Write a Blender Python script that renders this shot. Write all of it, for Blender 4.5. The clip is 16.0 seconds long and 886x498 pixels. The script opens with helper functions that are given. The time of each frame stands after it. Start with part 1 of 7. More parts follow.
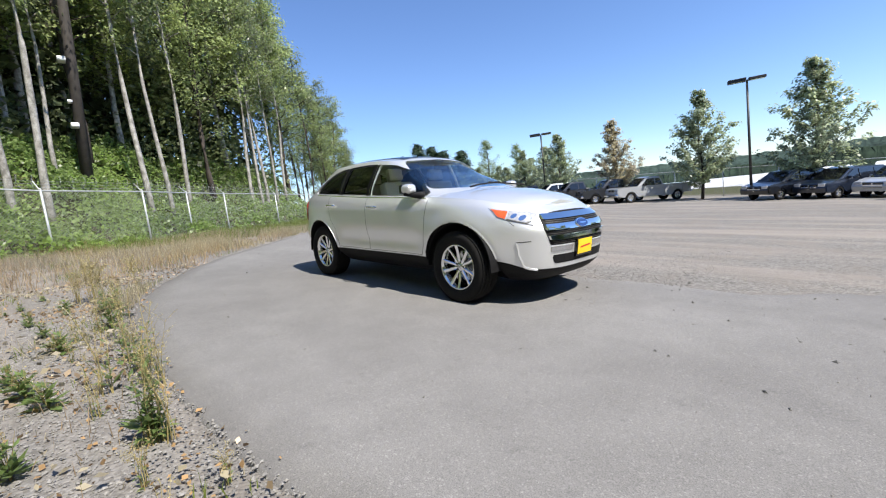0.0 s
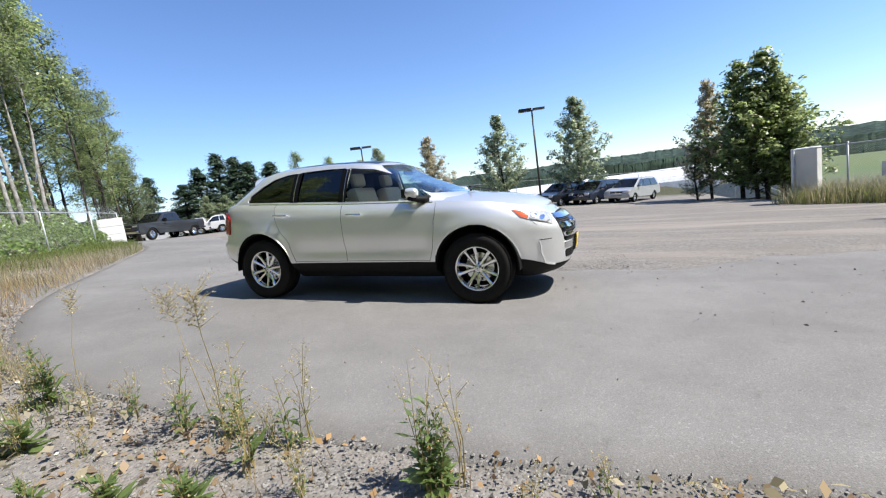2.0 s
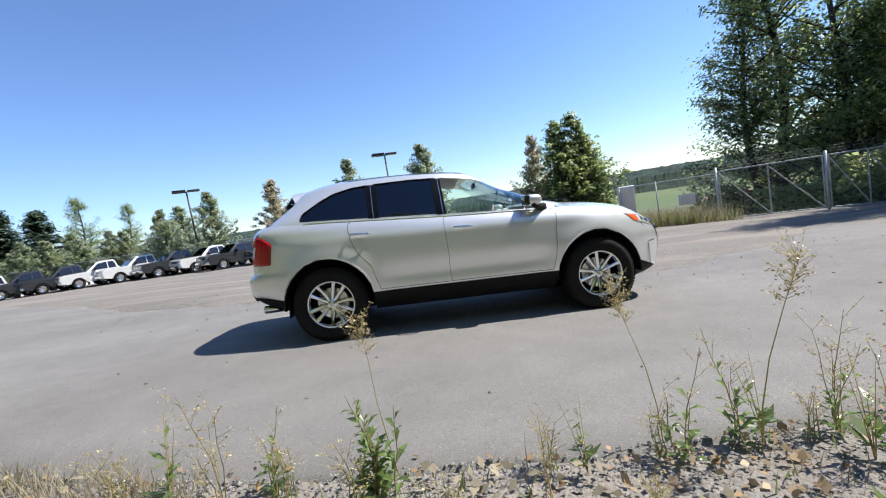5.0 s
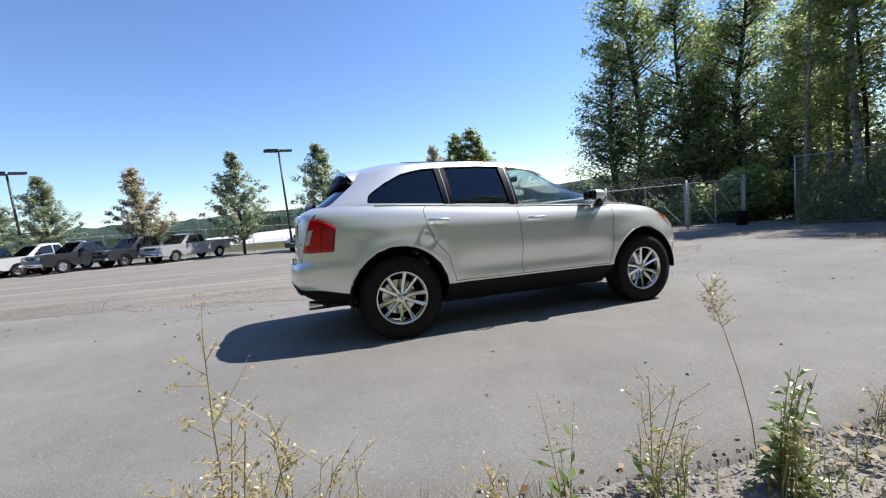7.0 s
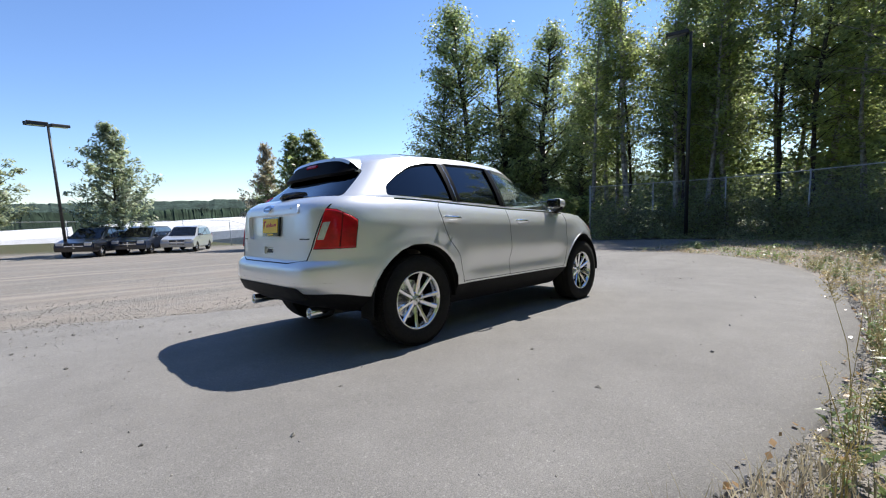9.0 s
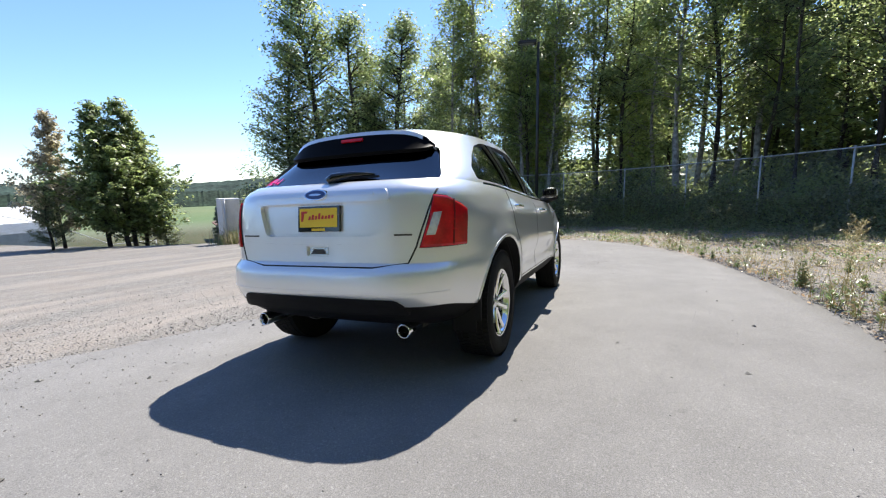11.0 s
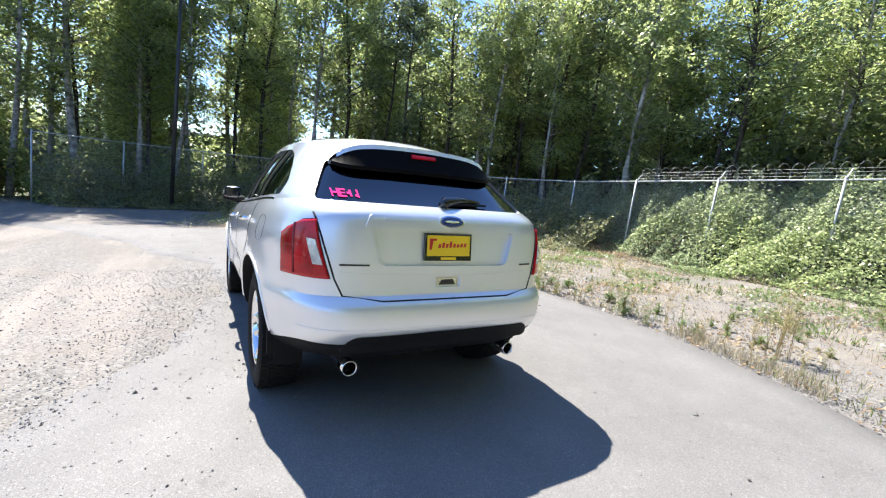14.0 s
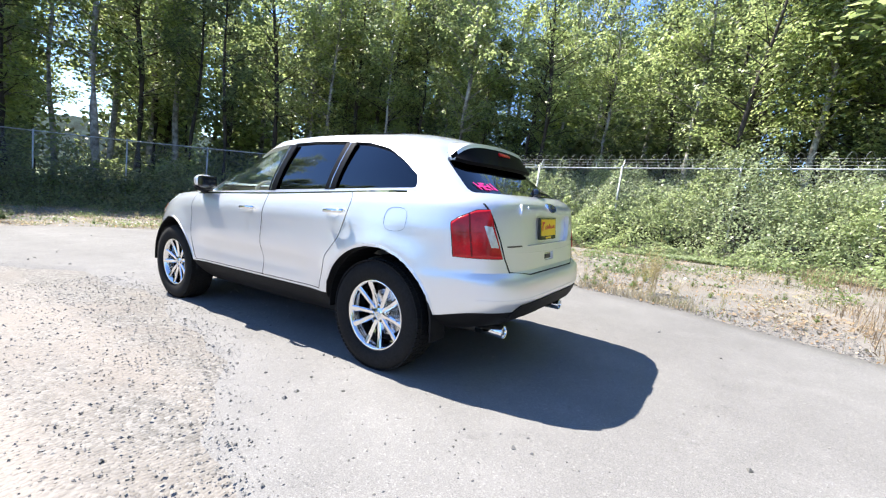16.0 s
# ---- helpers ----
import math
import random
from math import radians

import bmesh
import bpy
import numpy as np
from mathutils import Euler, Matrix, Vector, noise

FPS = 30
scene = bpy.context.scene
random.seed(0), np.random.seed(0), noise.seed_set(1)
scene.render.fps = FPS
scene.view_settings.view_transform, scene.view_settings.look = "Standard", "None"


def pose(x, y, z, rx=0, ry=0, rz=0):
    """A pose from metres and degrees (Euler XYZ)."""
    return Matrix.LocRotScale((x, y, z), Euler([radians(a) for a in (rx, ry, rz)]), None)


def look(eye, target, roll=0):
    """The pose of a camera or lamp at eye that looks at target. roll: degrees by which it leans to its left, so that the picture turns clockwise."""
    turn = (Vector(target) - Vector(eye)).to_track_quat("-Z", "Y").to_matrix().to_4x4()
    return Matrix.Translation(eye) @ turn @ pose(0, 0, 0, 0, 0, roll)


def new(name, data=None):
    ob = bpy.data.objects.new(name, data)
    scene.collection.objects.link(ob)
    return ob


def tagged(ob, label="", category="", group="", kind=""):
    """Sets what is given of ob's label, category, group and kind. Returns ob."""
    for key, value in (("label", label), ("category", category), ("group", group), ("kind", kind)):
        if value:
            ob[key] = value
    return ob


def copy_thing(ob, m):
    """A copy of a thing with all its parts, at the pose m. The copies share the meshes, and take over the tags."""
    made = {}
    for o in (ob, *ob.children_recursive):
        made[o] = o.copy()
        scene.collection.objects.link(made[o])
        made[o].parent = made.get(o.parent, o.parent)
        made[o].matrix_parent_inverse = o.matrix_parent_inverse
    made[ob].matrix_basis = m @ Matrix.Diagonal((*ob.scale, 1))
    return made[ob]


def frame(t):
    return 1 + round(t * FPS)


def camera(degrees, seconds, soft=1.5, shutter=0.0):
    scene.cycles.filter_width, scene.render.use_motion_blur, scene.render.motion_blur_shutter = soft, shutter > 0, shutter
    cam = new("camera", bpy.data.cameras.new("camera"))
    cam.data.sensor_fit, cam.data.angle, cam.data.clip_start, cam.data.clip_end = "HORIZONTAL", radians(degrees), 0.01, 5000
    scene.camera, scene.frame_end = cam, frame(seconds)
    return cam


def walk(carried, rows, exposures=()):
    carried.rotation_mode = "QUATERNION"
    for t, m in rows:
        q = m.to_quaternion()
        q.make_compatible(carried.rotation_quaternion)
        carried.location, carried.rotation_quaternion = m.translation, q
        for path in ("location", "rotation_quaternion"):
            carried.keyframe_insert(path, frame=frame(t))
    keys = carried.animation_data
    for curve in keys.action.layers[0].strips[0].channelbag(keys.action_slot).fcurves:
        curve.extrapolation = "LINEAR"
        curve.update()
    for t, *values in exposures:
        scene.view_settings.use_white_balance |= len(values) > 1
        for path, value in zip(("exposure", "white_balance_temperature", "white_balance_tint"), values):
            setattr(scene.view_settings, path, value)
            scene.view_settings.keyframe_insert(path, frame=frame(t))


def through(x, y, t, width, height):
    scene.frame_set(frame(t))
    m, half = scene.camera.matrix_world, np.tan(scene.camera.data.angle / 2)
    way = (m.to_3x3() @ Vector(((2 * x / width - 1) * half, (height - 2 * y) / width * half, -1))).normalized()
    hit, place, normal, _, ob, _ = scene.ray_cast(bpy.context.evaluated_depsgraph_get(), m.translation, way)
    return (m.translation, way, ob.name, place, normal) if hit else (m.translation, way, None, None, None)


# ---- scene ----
# ---------------------------------------------------------------- camera
# The apron falls gently towards the gate: SLOPE turns the level car frame onto it.
SLOPE = Matrix(((0.9981, -0.0011, 0.0621, 0), (-0.0011, 0.9994, 0.0341, 0), (-0.0621, -0.0341, 0.9975, 0), (0, 0, 0, 1)))
SLOPE = SLOPE.to_quaternion().normalized().to_matrix().to_4x4()
LENS = 92.25
cam = camera(LENS, 16.0, soft=1.15)
PATH = [
    (0, (4.519, -4.001, 1.154), (3.072, -2.646, 0.891), -3.1),
    (0.5, (4.067, -4.361, 1.144), (2.809, -2.838, 0.835), -6.4),
    (1, (3.63, -4.713, 1.147), (2.562, -3.042, 0.885), -6.1),
    (1.5, (3.177, -5.008, 1.17), (2.356, -3.205, 0.895), -6.0),
    (2, (2.663, -5.175, 1.183), (1.961, -3.32, 0.926), -4.0),
    (2.5, (2.114, -5.386, 1.149), (1.547, -3.486, 0.892), -5.7),
    (3, (1.597, -5.466, 1.151), (1.073, -3.546, 0.959), -7.9),
    (3.5, (1.081, -5.451, 1.16), (0.671, -3.504, 0.963), -5.0),
    (4, (0.549, -5.447, 1.13), (0.378, -3.458, 1.007), -2.0),
    (4.2, (0.334, -5.413, 1.098), (0.216, -3.42, 0.977), -2.9),
    (6.3, (-1.771, -4.968, 1.038), (-1.227, -3.046, 0.946), -4.4),
    (6.5, (-1.962, -4.89, 1.045), (-1.37, -2.981, 0.953), -3.4),
    (7, (-2.382, -4.593, 1.013), (-1.681, -2.724, 0.895), -3.7),
    (7.5, (-2.78, -4.363, 0.997), (-2.129, -2.472, 0.951), -3.0),
    (8, (-3.177, -4.167, 1.006), (-2.351, -2.347, 0.932), -1.9),
    (8.5, (-3.488, -3.833, 0.972), (-2.248, -2.266, 0.882), -2.7),
    (9, (-3.741, -3.512, 0.98), (-2.326, -2.103, 0.872), -1.3),
    (9.2, (-3.882, -3.357, 0.964), (-2.375, -2.049, 0.844), -1.7),
    (11.3, (-4.385, -1.405, 1.038), (-2.504, -0.751, 0.857), 0.4),
    (11.5, (-4.439, -1.219, 1.051), (-2.526, -0.671, 0.857), 2.0),
    (12, (-4.579, -0.726, 1.123), (-2.613, -0.524, 0.819), 1.3),
    (12.5, (-4.547, -0.226, 1.176), (-2.574, -0.227, 0.845), -0.8),
    (13, (-4.548, 0.279, 1.199), (-2.605, -0.068, 0.876), 1.9),
    (13.5, (-4.445, 0.74, 1.226), (-2.584, 0.051, 0.977), 1.0),
    (14, (-4.308, 1.229, 1.243), (-2.584, 0.236, 1.036), 4.3),
    (14.5, (-4.143, 1.71, 1.235), (-2.565, 0.496, 1.042), 2.8),
    (15, (-3.878, 2.15, 1.221), (-2.408, 0.805, 1.047), 6.8),
    (15.5, (-3.652, 2.616, 1.202), (-2.412, 1.057, 1.027), 4.4),
    (16, (-3.332, 2.98, 1.169), (-2.225, 1.33, 0.939), 3.3),
]
EXPOSURES = [(0, 0.72), (4.2, 0.72), (7, 0.65), (9.2, 0.62), (11.3, 1.05), (12.5, 1.32), (16, 1.52)]
walk(cam, [(t, SLOPE @ look(eye, target, roll)) for t, eye, target, roll in PATH], EXPOSURES)

# ---------------------------------------------------------------- light
SUN_DIR = (SLOPE @ Vector((0.553, 0.022, 0.833))).normalized()
world = bpy.data.worlds.new("sky")
scene.world = world
world.use_nodes = True
wn = world.node_tree.nodes
sky = wn.new("ShaderNodeTexSky")
sky.sky_type = "NISHITA"
sky.sun_disc = False
sky.sun_elevation = math.asin(SUN_DIR.z)
sky.sun_rotation = math.atan2(SUN_DIR.x, SUN_DIR.y)
sky.air_density, sky.dust_density, sky.ozone_density = 1.0, 0.0, 3.0
wn["Background"].inputs["Strength"].default_value = 0.103
tint = wn.new("ShaderNodeMix")
tint.data_type, tint.blend_type = "RGBA", "MULTIPLY"
tint.inputs[0].default_value, tint.inputs[7].default_value = 1.0, (0.86, 0.97, 1.2, 1.0)
world.node_tree.links.new(sky.outputs["Color"], tint.inputs[6])
world.node_tree.links.new(tint.outputs[2], wn["Background"].inputs["Color"])
sun = new("sun", bpy.data.lights.new("sun", "SUN"))
sun.data.energy, sun.data.angle, sun.data.color = 5.0, radians(0.53), (1.0, 0.95, 0.87)
sun.matrix_world = look(SUN_DIR * 50, (0, 0, 0))

# ---------------------------------------------------------------- materials
def material(name, color, rough=0.6, metal=0.0, spec=0.5, coat=0.0, vary=0.0, scale=6.0, fine=0.0, fine_scale=80.0,
             bump=0.0, bump_scale=60.0, tint=None, rnd=0.0, island=False, coords="Object", through=0.0):
    """A surface with stains at one scale, grain at a finer one, and relief."""
    m = bpy.data.materials.new(name)
    m.use_nodes = True
    nt = m.node_tree
    b = nt.nodes["Principled BSDF"]
    b.inputs["Roughness"].default_value = rough
    b.inputs["Metallic"].default_value = metal
    b.inputs["Specular IOR Level"].default_value = spec
    b.inputs["Coat Weight"].default_value = coat
    b.inputs["Coat Roughness"].default_value = 0.04
    tc = nt.nodes.new("ShaderNodeTexCoord")
    def noise_node(s, detail=4.0):
        n = nt.nodes.new("ShaderNodeTexNoise")
        n.inputs["Scale"].default_value = s
        n.inputs["Detail"].default_value = detail
        nt.links.new(tc.outputs[coords], n.inputs["Vector"])
        return n
    def mix(a, b2, fac, mode="MIX"):
        x = nt.nodes.new("ShaderNodeMix")
        x.data_type, x.blend_type = "RGBA", mode
        for sock, val in ((x.inputs[6], a), (x.inputs[7], b2), (x.inputs[0], fac)):
            if isinstance(val, bpy.types.NodeSocket):
                nt.links.new(val, sock)
            else:
                sock.default_value = val
        return x.outputs[2]
    col = (*color, 1.0)
    if vary:
        n = noise_node(scale)
        other = tint if tint else tuple(c * (1 - vary) for c in color)
        ramp = nt.nodes.new("ShaderNodeMapRange")
        ramp.inputs[1].default_value, ramp.inputs[2].default_value = 0.35, 0.68
        nt.links.new(n.outputs["Fac"], ramp.inputs[0])
        col = mix(col, (*other, 1.0), ramp.outputs[0])
    if fine:
        n = noise_node(fine_scale, 3.0)
        ramp = nt.nodes.new("ShaderNodeMapRange")
        ramp.inputs[1].default_value, ramp.inputs[2].default_value = 0.3, 0.7
        ramp.inputs[3].default_value, ramp.inputs[4].default_value = 1 - fine, 1 + fine
        nt.links.new(n.outputs["Fac"], ramp.inputs[0])
        hsv = nt.nodes.new("ShaderNodeHueSaturation")
        nt.links.new(ramp.outputs[0], hsv.inputs["Value"])
        if isinstance(col, tuple):
            hsv.inputs["Color"].default_value = col
        else:
            nt.links.new(col, hsv.inputs["Color"])
        col = hsv.outputs[0]
    if rnd:
        src = nt.nodes.new("ShaderNodeNewGeometry").outputs["Random Per Island"] if island else nt.nodes.new("ShaderNodeObjectInfo").outputs["Random"]
        ramp = nt.nodes.new("ShaderNodeMapRange")
        ramp.inputs[3].default_value, ramp.inputs[4].default_value = 1 - rnd, 1 + rnd
        nt.links.new(src, ramp.inputs[0])
        hsv = nt.nodes.new("ShaderNodeHueSaturation")
        nt.links.new(ramp.outputs[0], hsv.inputs["Value"])
        if isinstance(col, tuple):
            hsv.inputs["Color"].default_value = col
        else:
            nt.links.new(col, hsv.inputs["Color"])
        col = hsv.outputs[0]
    if isinstance(col, tuple):
        b.inputs["Base Color"].default_value = col
    else:
        nt.links.new(col, b.inputs["Base Color"])
    if bump:
        n = noise_node(bump_scale, 5.0)
        bn = nt.nodes.new("ShaderNodeBump")
        bn.inputs["Strength"].default_value = min(1.0, bump)
        bn.inputs["Distance"].default_value = 0.01
        nt.links.new(n.outputs["Fac"], bn.inputs["Height"])
        nt.links.new(bn.outputs[0], b.inputs["Normal"])
    if through:
        tr = nt.nodes.new("ShaderNodeBsdfTranslucent")
        if isinstance(col, tuple):
            tr.inputs[0].default_value = col
        else:
            boost = nt.nodes.new("ShaderNodeHueSaturation")
            boost.inputs["Value"].default_value = 2.2
            boost.inputs["Saturation"].default_value = 0.88
            nt.links.new(col, boost.inputs["Color"])
            nt.links.new(boost.outputs[0], tr.inputs[0])
        ms = nt.nodes.new("ShaderNodeMixShader")
        ms.inputs[0].default_value = through
        nt.links.new(b.outputs[0], ms.inputs[1])
        nt.links.new(tr.outputs[0], ms.inputs[2])
        nt.links.new(ms.outputs[0], nt.nodes["Material Output"].inputs["Surface"])
    return m


def glass_material(name, tint, mixing, rough=0.0):
    """A thin tinted pane: clear gloss over a see-through tint."""
    m = bpy.data.materials.new(name)
    m.use_nodes = True
    nt = m.node_tree
    nt.nodes.remove(nt.nodes["Principled BSDF"])
    t = nt.nodes.new("ShaderNodeBsdfTransparent")
    t.inputs[0].default_value = (*tint, 1)
    g = nt.nodes.new("ShaderNodeBsdfGlossy")
    g.inputs["Roughness"].default_value = rough
    g.inputs[0].default_value = (0.9, 0.95, 1.0, 1)
    lw = nt.nodes.new("ShaderNodeLayerWeight")
    lw.inputs["Blend"].default_value = 0.5
    power = nt.nodes.new("ShaderNodeMath")
    power.operation = "POWER"
    power.inputs[1].default_value = 4.0
    nt.links.new(lw.outputs["Facing"], power.inputs[0])
    f0 = ((mixing - 1) / (mixing + 1)) ** 2
    gloss = nt.nodes.new("ShaderNodeMapRange")
    gloss.inputs[3].default_value, gloss.inputs[4].default_value = f0, 0.9
    nt.links.new(power.outputs[0], gloss.inputs[0])
    ms = nt.nodes.new("ShaderNodeMixShader")
    nt.links.new(gloss.outputs[0], ms.inputs[0])
    nt.links.new(t.outputs[0], ms.inputs[1])
    nt.links.new(g.outputs[0], ms.inputs[2])
    nt.links.new(ms.outputs[0], nt.nodes["Material Output"].inputs["Surface"])
    return m


M = {}
M["silver"] = material("silver_paint", (0.83, 0.84, 0.845), 0.34, 0.6, coat=1.0, fine=0.03, fine_scale=900, vary=0.04, scale=1.5)
M["black_plastic"] = material("black_plastic", (0.01, 0.01, 0.011), 0.65, spec=0.2, fine=0.15, fine_scale=300, bump=0.08, bump_scale=400, vary=0.2, scale=4)
M["gloss_black"] = material("gloss_black", (0.008, 0.008, 0.009), 0.08, coat=0.5)
M["pillar_black"] = material("pillar_black", (0.005, 0.005, 0.006), 0.35, spec=0.1)
M["interior"] = material("interior_fabric", (0.3, 0.28, 0.25), 0.8, fine=0.1, vary=0.15)
M["leather"] = material("seat_leather", (0.5, 0.46, 0.4), 0.5, fine=0.08, bump=0.1, bump_scale=90, vary=0.15)
M["rubber"] = material("tyre_rubber", (0.012, 0.012, 0.012), 0.85, spec=0.2, fine=0.2, fine_scale=60, vary=0.35, scale=5, tint=(0.017, 0.016, 0.015), bump=0.2, bump_scale=160)
M["chrome"] = material("chrome", (0.86, 0.87, 0.88), 0.07, 1.0)
M["satin_chrome"] = material("satin_chrome", (0.7, 0.71, 0.72), 0.22, 1.0)
M["seam"] = material("panel_gap", (0.012, 0.012, 0.013), 0.8)
M["red_lens"] = material("red_lens", (0.62, 0.008, 0.016), 0.16, spec=0.3, coat=0.35, vary=0.55, scale=9, fine=0.12, fine_scale=90)
M["red_dark"] = material("deep_red_lens", (0.2, 0.004, 0.008), 0.25, vary=0.3, scale=20)
M["spoiler"] = material("satin_black", (0.005, 0.005, 0.006), 0.45, spec=0.04)
M["clear_lens"] = material("clear_lens", (0.75, 0.75, 0.75), 0.12, 0.4, coat=1.0, vary=0.3, scale=40)
M["amber_lens"] = material("amber_lens", (0.75, 0.12, 0.02), 0.12, coat=1.0, vary=0.2, scale=30)
M["blue_oval"] = material("blue_enamel", (0.012, 0.035, 0.16), 0.15, coat=1.0)
M["plate_yellow"] = material("yellow_plate", (0.92, 0.62, 0.02), 0.4, vary=0.05)
M["plate_red"] = material("red_print", (0.55, 0.02, 0.02), 0.5)
M["pink_print"] = material("pink_print", (0.85, 0.04, 0.24), 0.9, spec=0.05)
M["glass_dark"] = glass_material("privacy_glass", (0.035, 0.038, 0.045), 1.72)
M["glass_screen"] = glass_material("windscreen_glass", (0.82, 0.88, 0.88), 1.75)
M["glass_clear"] = glass_material("clear_glass", (0.9, 0.95, 0.93), 1.35)
M["galvanised"] = material("galvanised_steel", (0.52, 0.54, 0.55), 0.5, 0.4, vary=0.25, scale=9, fine=0.1)
M["galv_wire"] = material("galvanised_wire", (0.33, 0.345, 0.345), 0.55, 0.25, vary=0.2, scale=3)
M["pole_dark"] = material("dark_bronze_paint", (0.035, 0.033, 0.03), 0.5, vary=0.2)
M["wood_pole"] = material("weathered_timber", (0.05, 0.042, 0.035), 0.85, vary=0.4, scale=4, fine=0.2, bump=0.4, bump_scale=25)
M["concrete"] = material("pale_concrete", (0.5, 0.5, 0.48), 0.8, vary=0.2, scale=3, fine=0.1, bump=0.2)
M["white_paint"] = material("white_paint", (0.75, 0.75, 0.74), 0.5, vary=0.12, scale=2, fine=0.04)
M["bark_pale"] = material("pale_bark", (0.46, 0.44, 0.4), 0.85, vary=0.6, scale=5, fine=0.25, fine_scale=25, bump=0.5, bump_scale=18, tint=(0.12, 0.11, 0.09))
M["bark_white"] = material("white_bark", (0.4, 0.385, 0.35), 0.8, vary=0.6, scale=4, fine=0.25, fine_scale=25, bump=0.4, bump_scale=18, tint=(0.16, 0.15, 0.13))
M["bark_dark"] = material("dark_bark", (0.075, 0.06, 0.048), 0.9, vary=0.5, scale=5, fine=0.25, fine_scale=25, bump=0.6, bump_scale=18)
def leafy(name, c, rnd=0.45, through=0.5, rough=0.36):
    return material(name, c, rough, spec=0.5, rnd=rnd, island=True, through=through, vary=0.35, scale=0.35, tint=(c[0] * 1.2, c[1] * 1.18, c[2] * 0.9))
M["leaf_alder"] = leafy("alder_leaves", (0.167, 0.205, 0.082), through=0.58)
# paler alder green: sunlight on the leaves is put into the colour
M["leaf_light"] = leafy("sunlit_leaves", (0.2, 0.235, 0.08), through=0.58)
# darker alder greens: the shade inside the wood is put into the colour
M["leaf_dark"] = leafy("shaded_dark_leaves", (0.105, 0.13, 0.064), through=0.55)
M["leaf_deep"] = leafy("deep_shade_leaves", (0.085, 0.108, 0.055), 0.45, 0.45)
M["leaf_poplar"] = leafy("poplar_leaves", (0.2, 0.235, 0.155))
M["leaf_bronze"] = leafy("bronze_leaves", (0.28, 0.25, 0.18))
M["needles"] = leafy("conifer_needles", (0.035, 0.06, 0.035), through=0.1)
M["bramble"] = leafy("bramble_leaves", (0.205, 0.245, 0.14), through=0.5)
M["bramble_bank"] = leafy("bank_bramble_leaves", (0.16, 0.225, 0.072), through=0.5)
M["scrub"] = leafy("scrub_leaves", (0.165, 0.175, 0.1), through=0.45)
M["dry_grass"] = leafy("dry_grass", (0.28, 0.245, 0.185), 0.35, 0.3, 0.7)
M["rust_grass"] = leafy("russet_grass", (0.25, 0.185, 0.125), 0.4, 0.3, 0.7)
M["green_grass"] = leafy("green_grass", (0.12, 0.15, 0.035), 0.35, 0.3, 0.6)
M["weed_green"] = leafy("weed_leaves", (0.12, 0.17, 0.06), 0.3, 0.4)
M["weed_straw"] = leafy("weed_stalks", (0.32, 0.27, 0.14), 0.3, 0.3)
M["dead_leaf"] = leafy("dead_leaves", (0.3, 0.19, 0.1), 0.5, 0.2)
M["stone"] = material("crushed_stone", (0.22, 0.21, 0.197), 0.85, rnd=0.25, island=True, fine=0.15, fine_scale=120)

# ---------------------------------------------------------------- mesh tools
def part(name, bm, mat, parent=None, label="", smooth=False):
    """Links a bmesh as one mesh object, under a thing or a part."""
    me = bpy.data.meshes.new(name)
    bm.to_mesh(me)
    bm.free()
    for m in (mat if isinstance(mat, (list, tuple)) else [mat]):
        me.materials.append(m)
    if smooth:
        me.polygons.foreach_set("use_smooth", [True] * len(me.polygons))
    ob = new(name, me)
    if parent:
        ob.parent = parent
    return tagged(ob, label)


def raw(name, verts, faces, mat, parent=None, label="", smooth=False):
    me = bpy.data.meshes.new(name)
    me.from_pydata([tuple(v) for v in verts], [], faces)
    for m in (mat if isinstance(mat, (list, tuple)) else [mat]):
        me.materials.append(m)
    if smooth:
        me.polygons.foreach_set("use_smooth", [True] * len(me.polygons))
    ob = new(name, me)
    if parent:
        ob.parent = parent
    return tagged(ob, label)


def box(bm, x0, x1, y0, y1, z0, z1, bevel=0.0, m=None):
    r = bmesh.ops.create_cube(bm, size=1.0)
    vs = r["verts"]
    for v in vs:
        v.co = Vector((x0 + (v.co.x + 0.5) * (x1 - x0), y0 + (v.co.y + 0.5) * (y1 - y0), z0 + (v.co.z + 0.5) * (z1 - z0)))
    if bevel:
        es = list({e for v in vs for e in v.link_edges})
        bv = bmesh.ops.bevel(bm, geom=es, offset=bevel, segments=2, affect="EDGES", profile=0.6)
        vs = list({v for f in bv["faces"] for v in f.verts} | {v for v in vs if v.is_valid})
    if m is not None:
        bmesh.ops.transform(bm, matrix=m, verts=[v for v in vs if v.is_valid])
    return bm


def tube(bm, a, b, ra, rb=None, seg=8, caps=True):
    """A tapered round bar from a to b."""
    a, b = Vector(a), Vector(b)
    rb = ra if rb is None else rb
    d = b - a
    q = d.to_track_quat("Z", "Y").to_matrix().to_4x4()
    bmesh.ops.create_cone(bm, cap_ends=caps, segments=seg, radius1=ra, radius2=rb, depth=d.length, matrix=Matrix.Translation((a + b) / 2) @ q)
    return bm


def bent(bm, pts, radii, seg=8):
    """A tube along a bent line."""
    rings = []
    for i, p in enumerate(pts):
        d = (Vector(pts[min(i + 1, len(pts) - 1)]) - Vector(pts[max(i - 1, 0)])).normalized()
        q = d.to_track_quat("Z", "Y")
        r = radii[i] if isinstance(radii, (list, tuple)) else radii
        rings.append([bm.verts.new(Vector(p) + q @ Vector((r * math.cos(2 * math.pi * k / seg), r * math.sin(2 * math.pi * k / seg), 0))) for k in range(seg)])
    for r0, r1 in zip(rings, rings[1:]):
        for k in range(seg):
            bm.faces.new((r0[k], r0[(k + 1) % seg], r1[(k + 1) % seg], r1[k]))
    bm.faces.new(rings[0][::-1])
    bm.faces.new(rings[-1])
    return bm


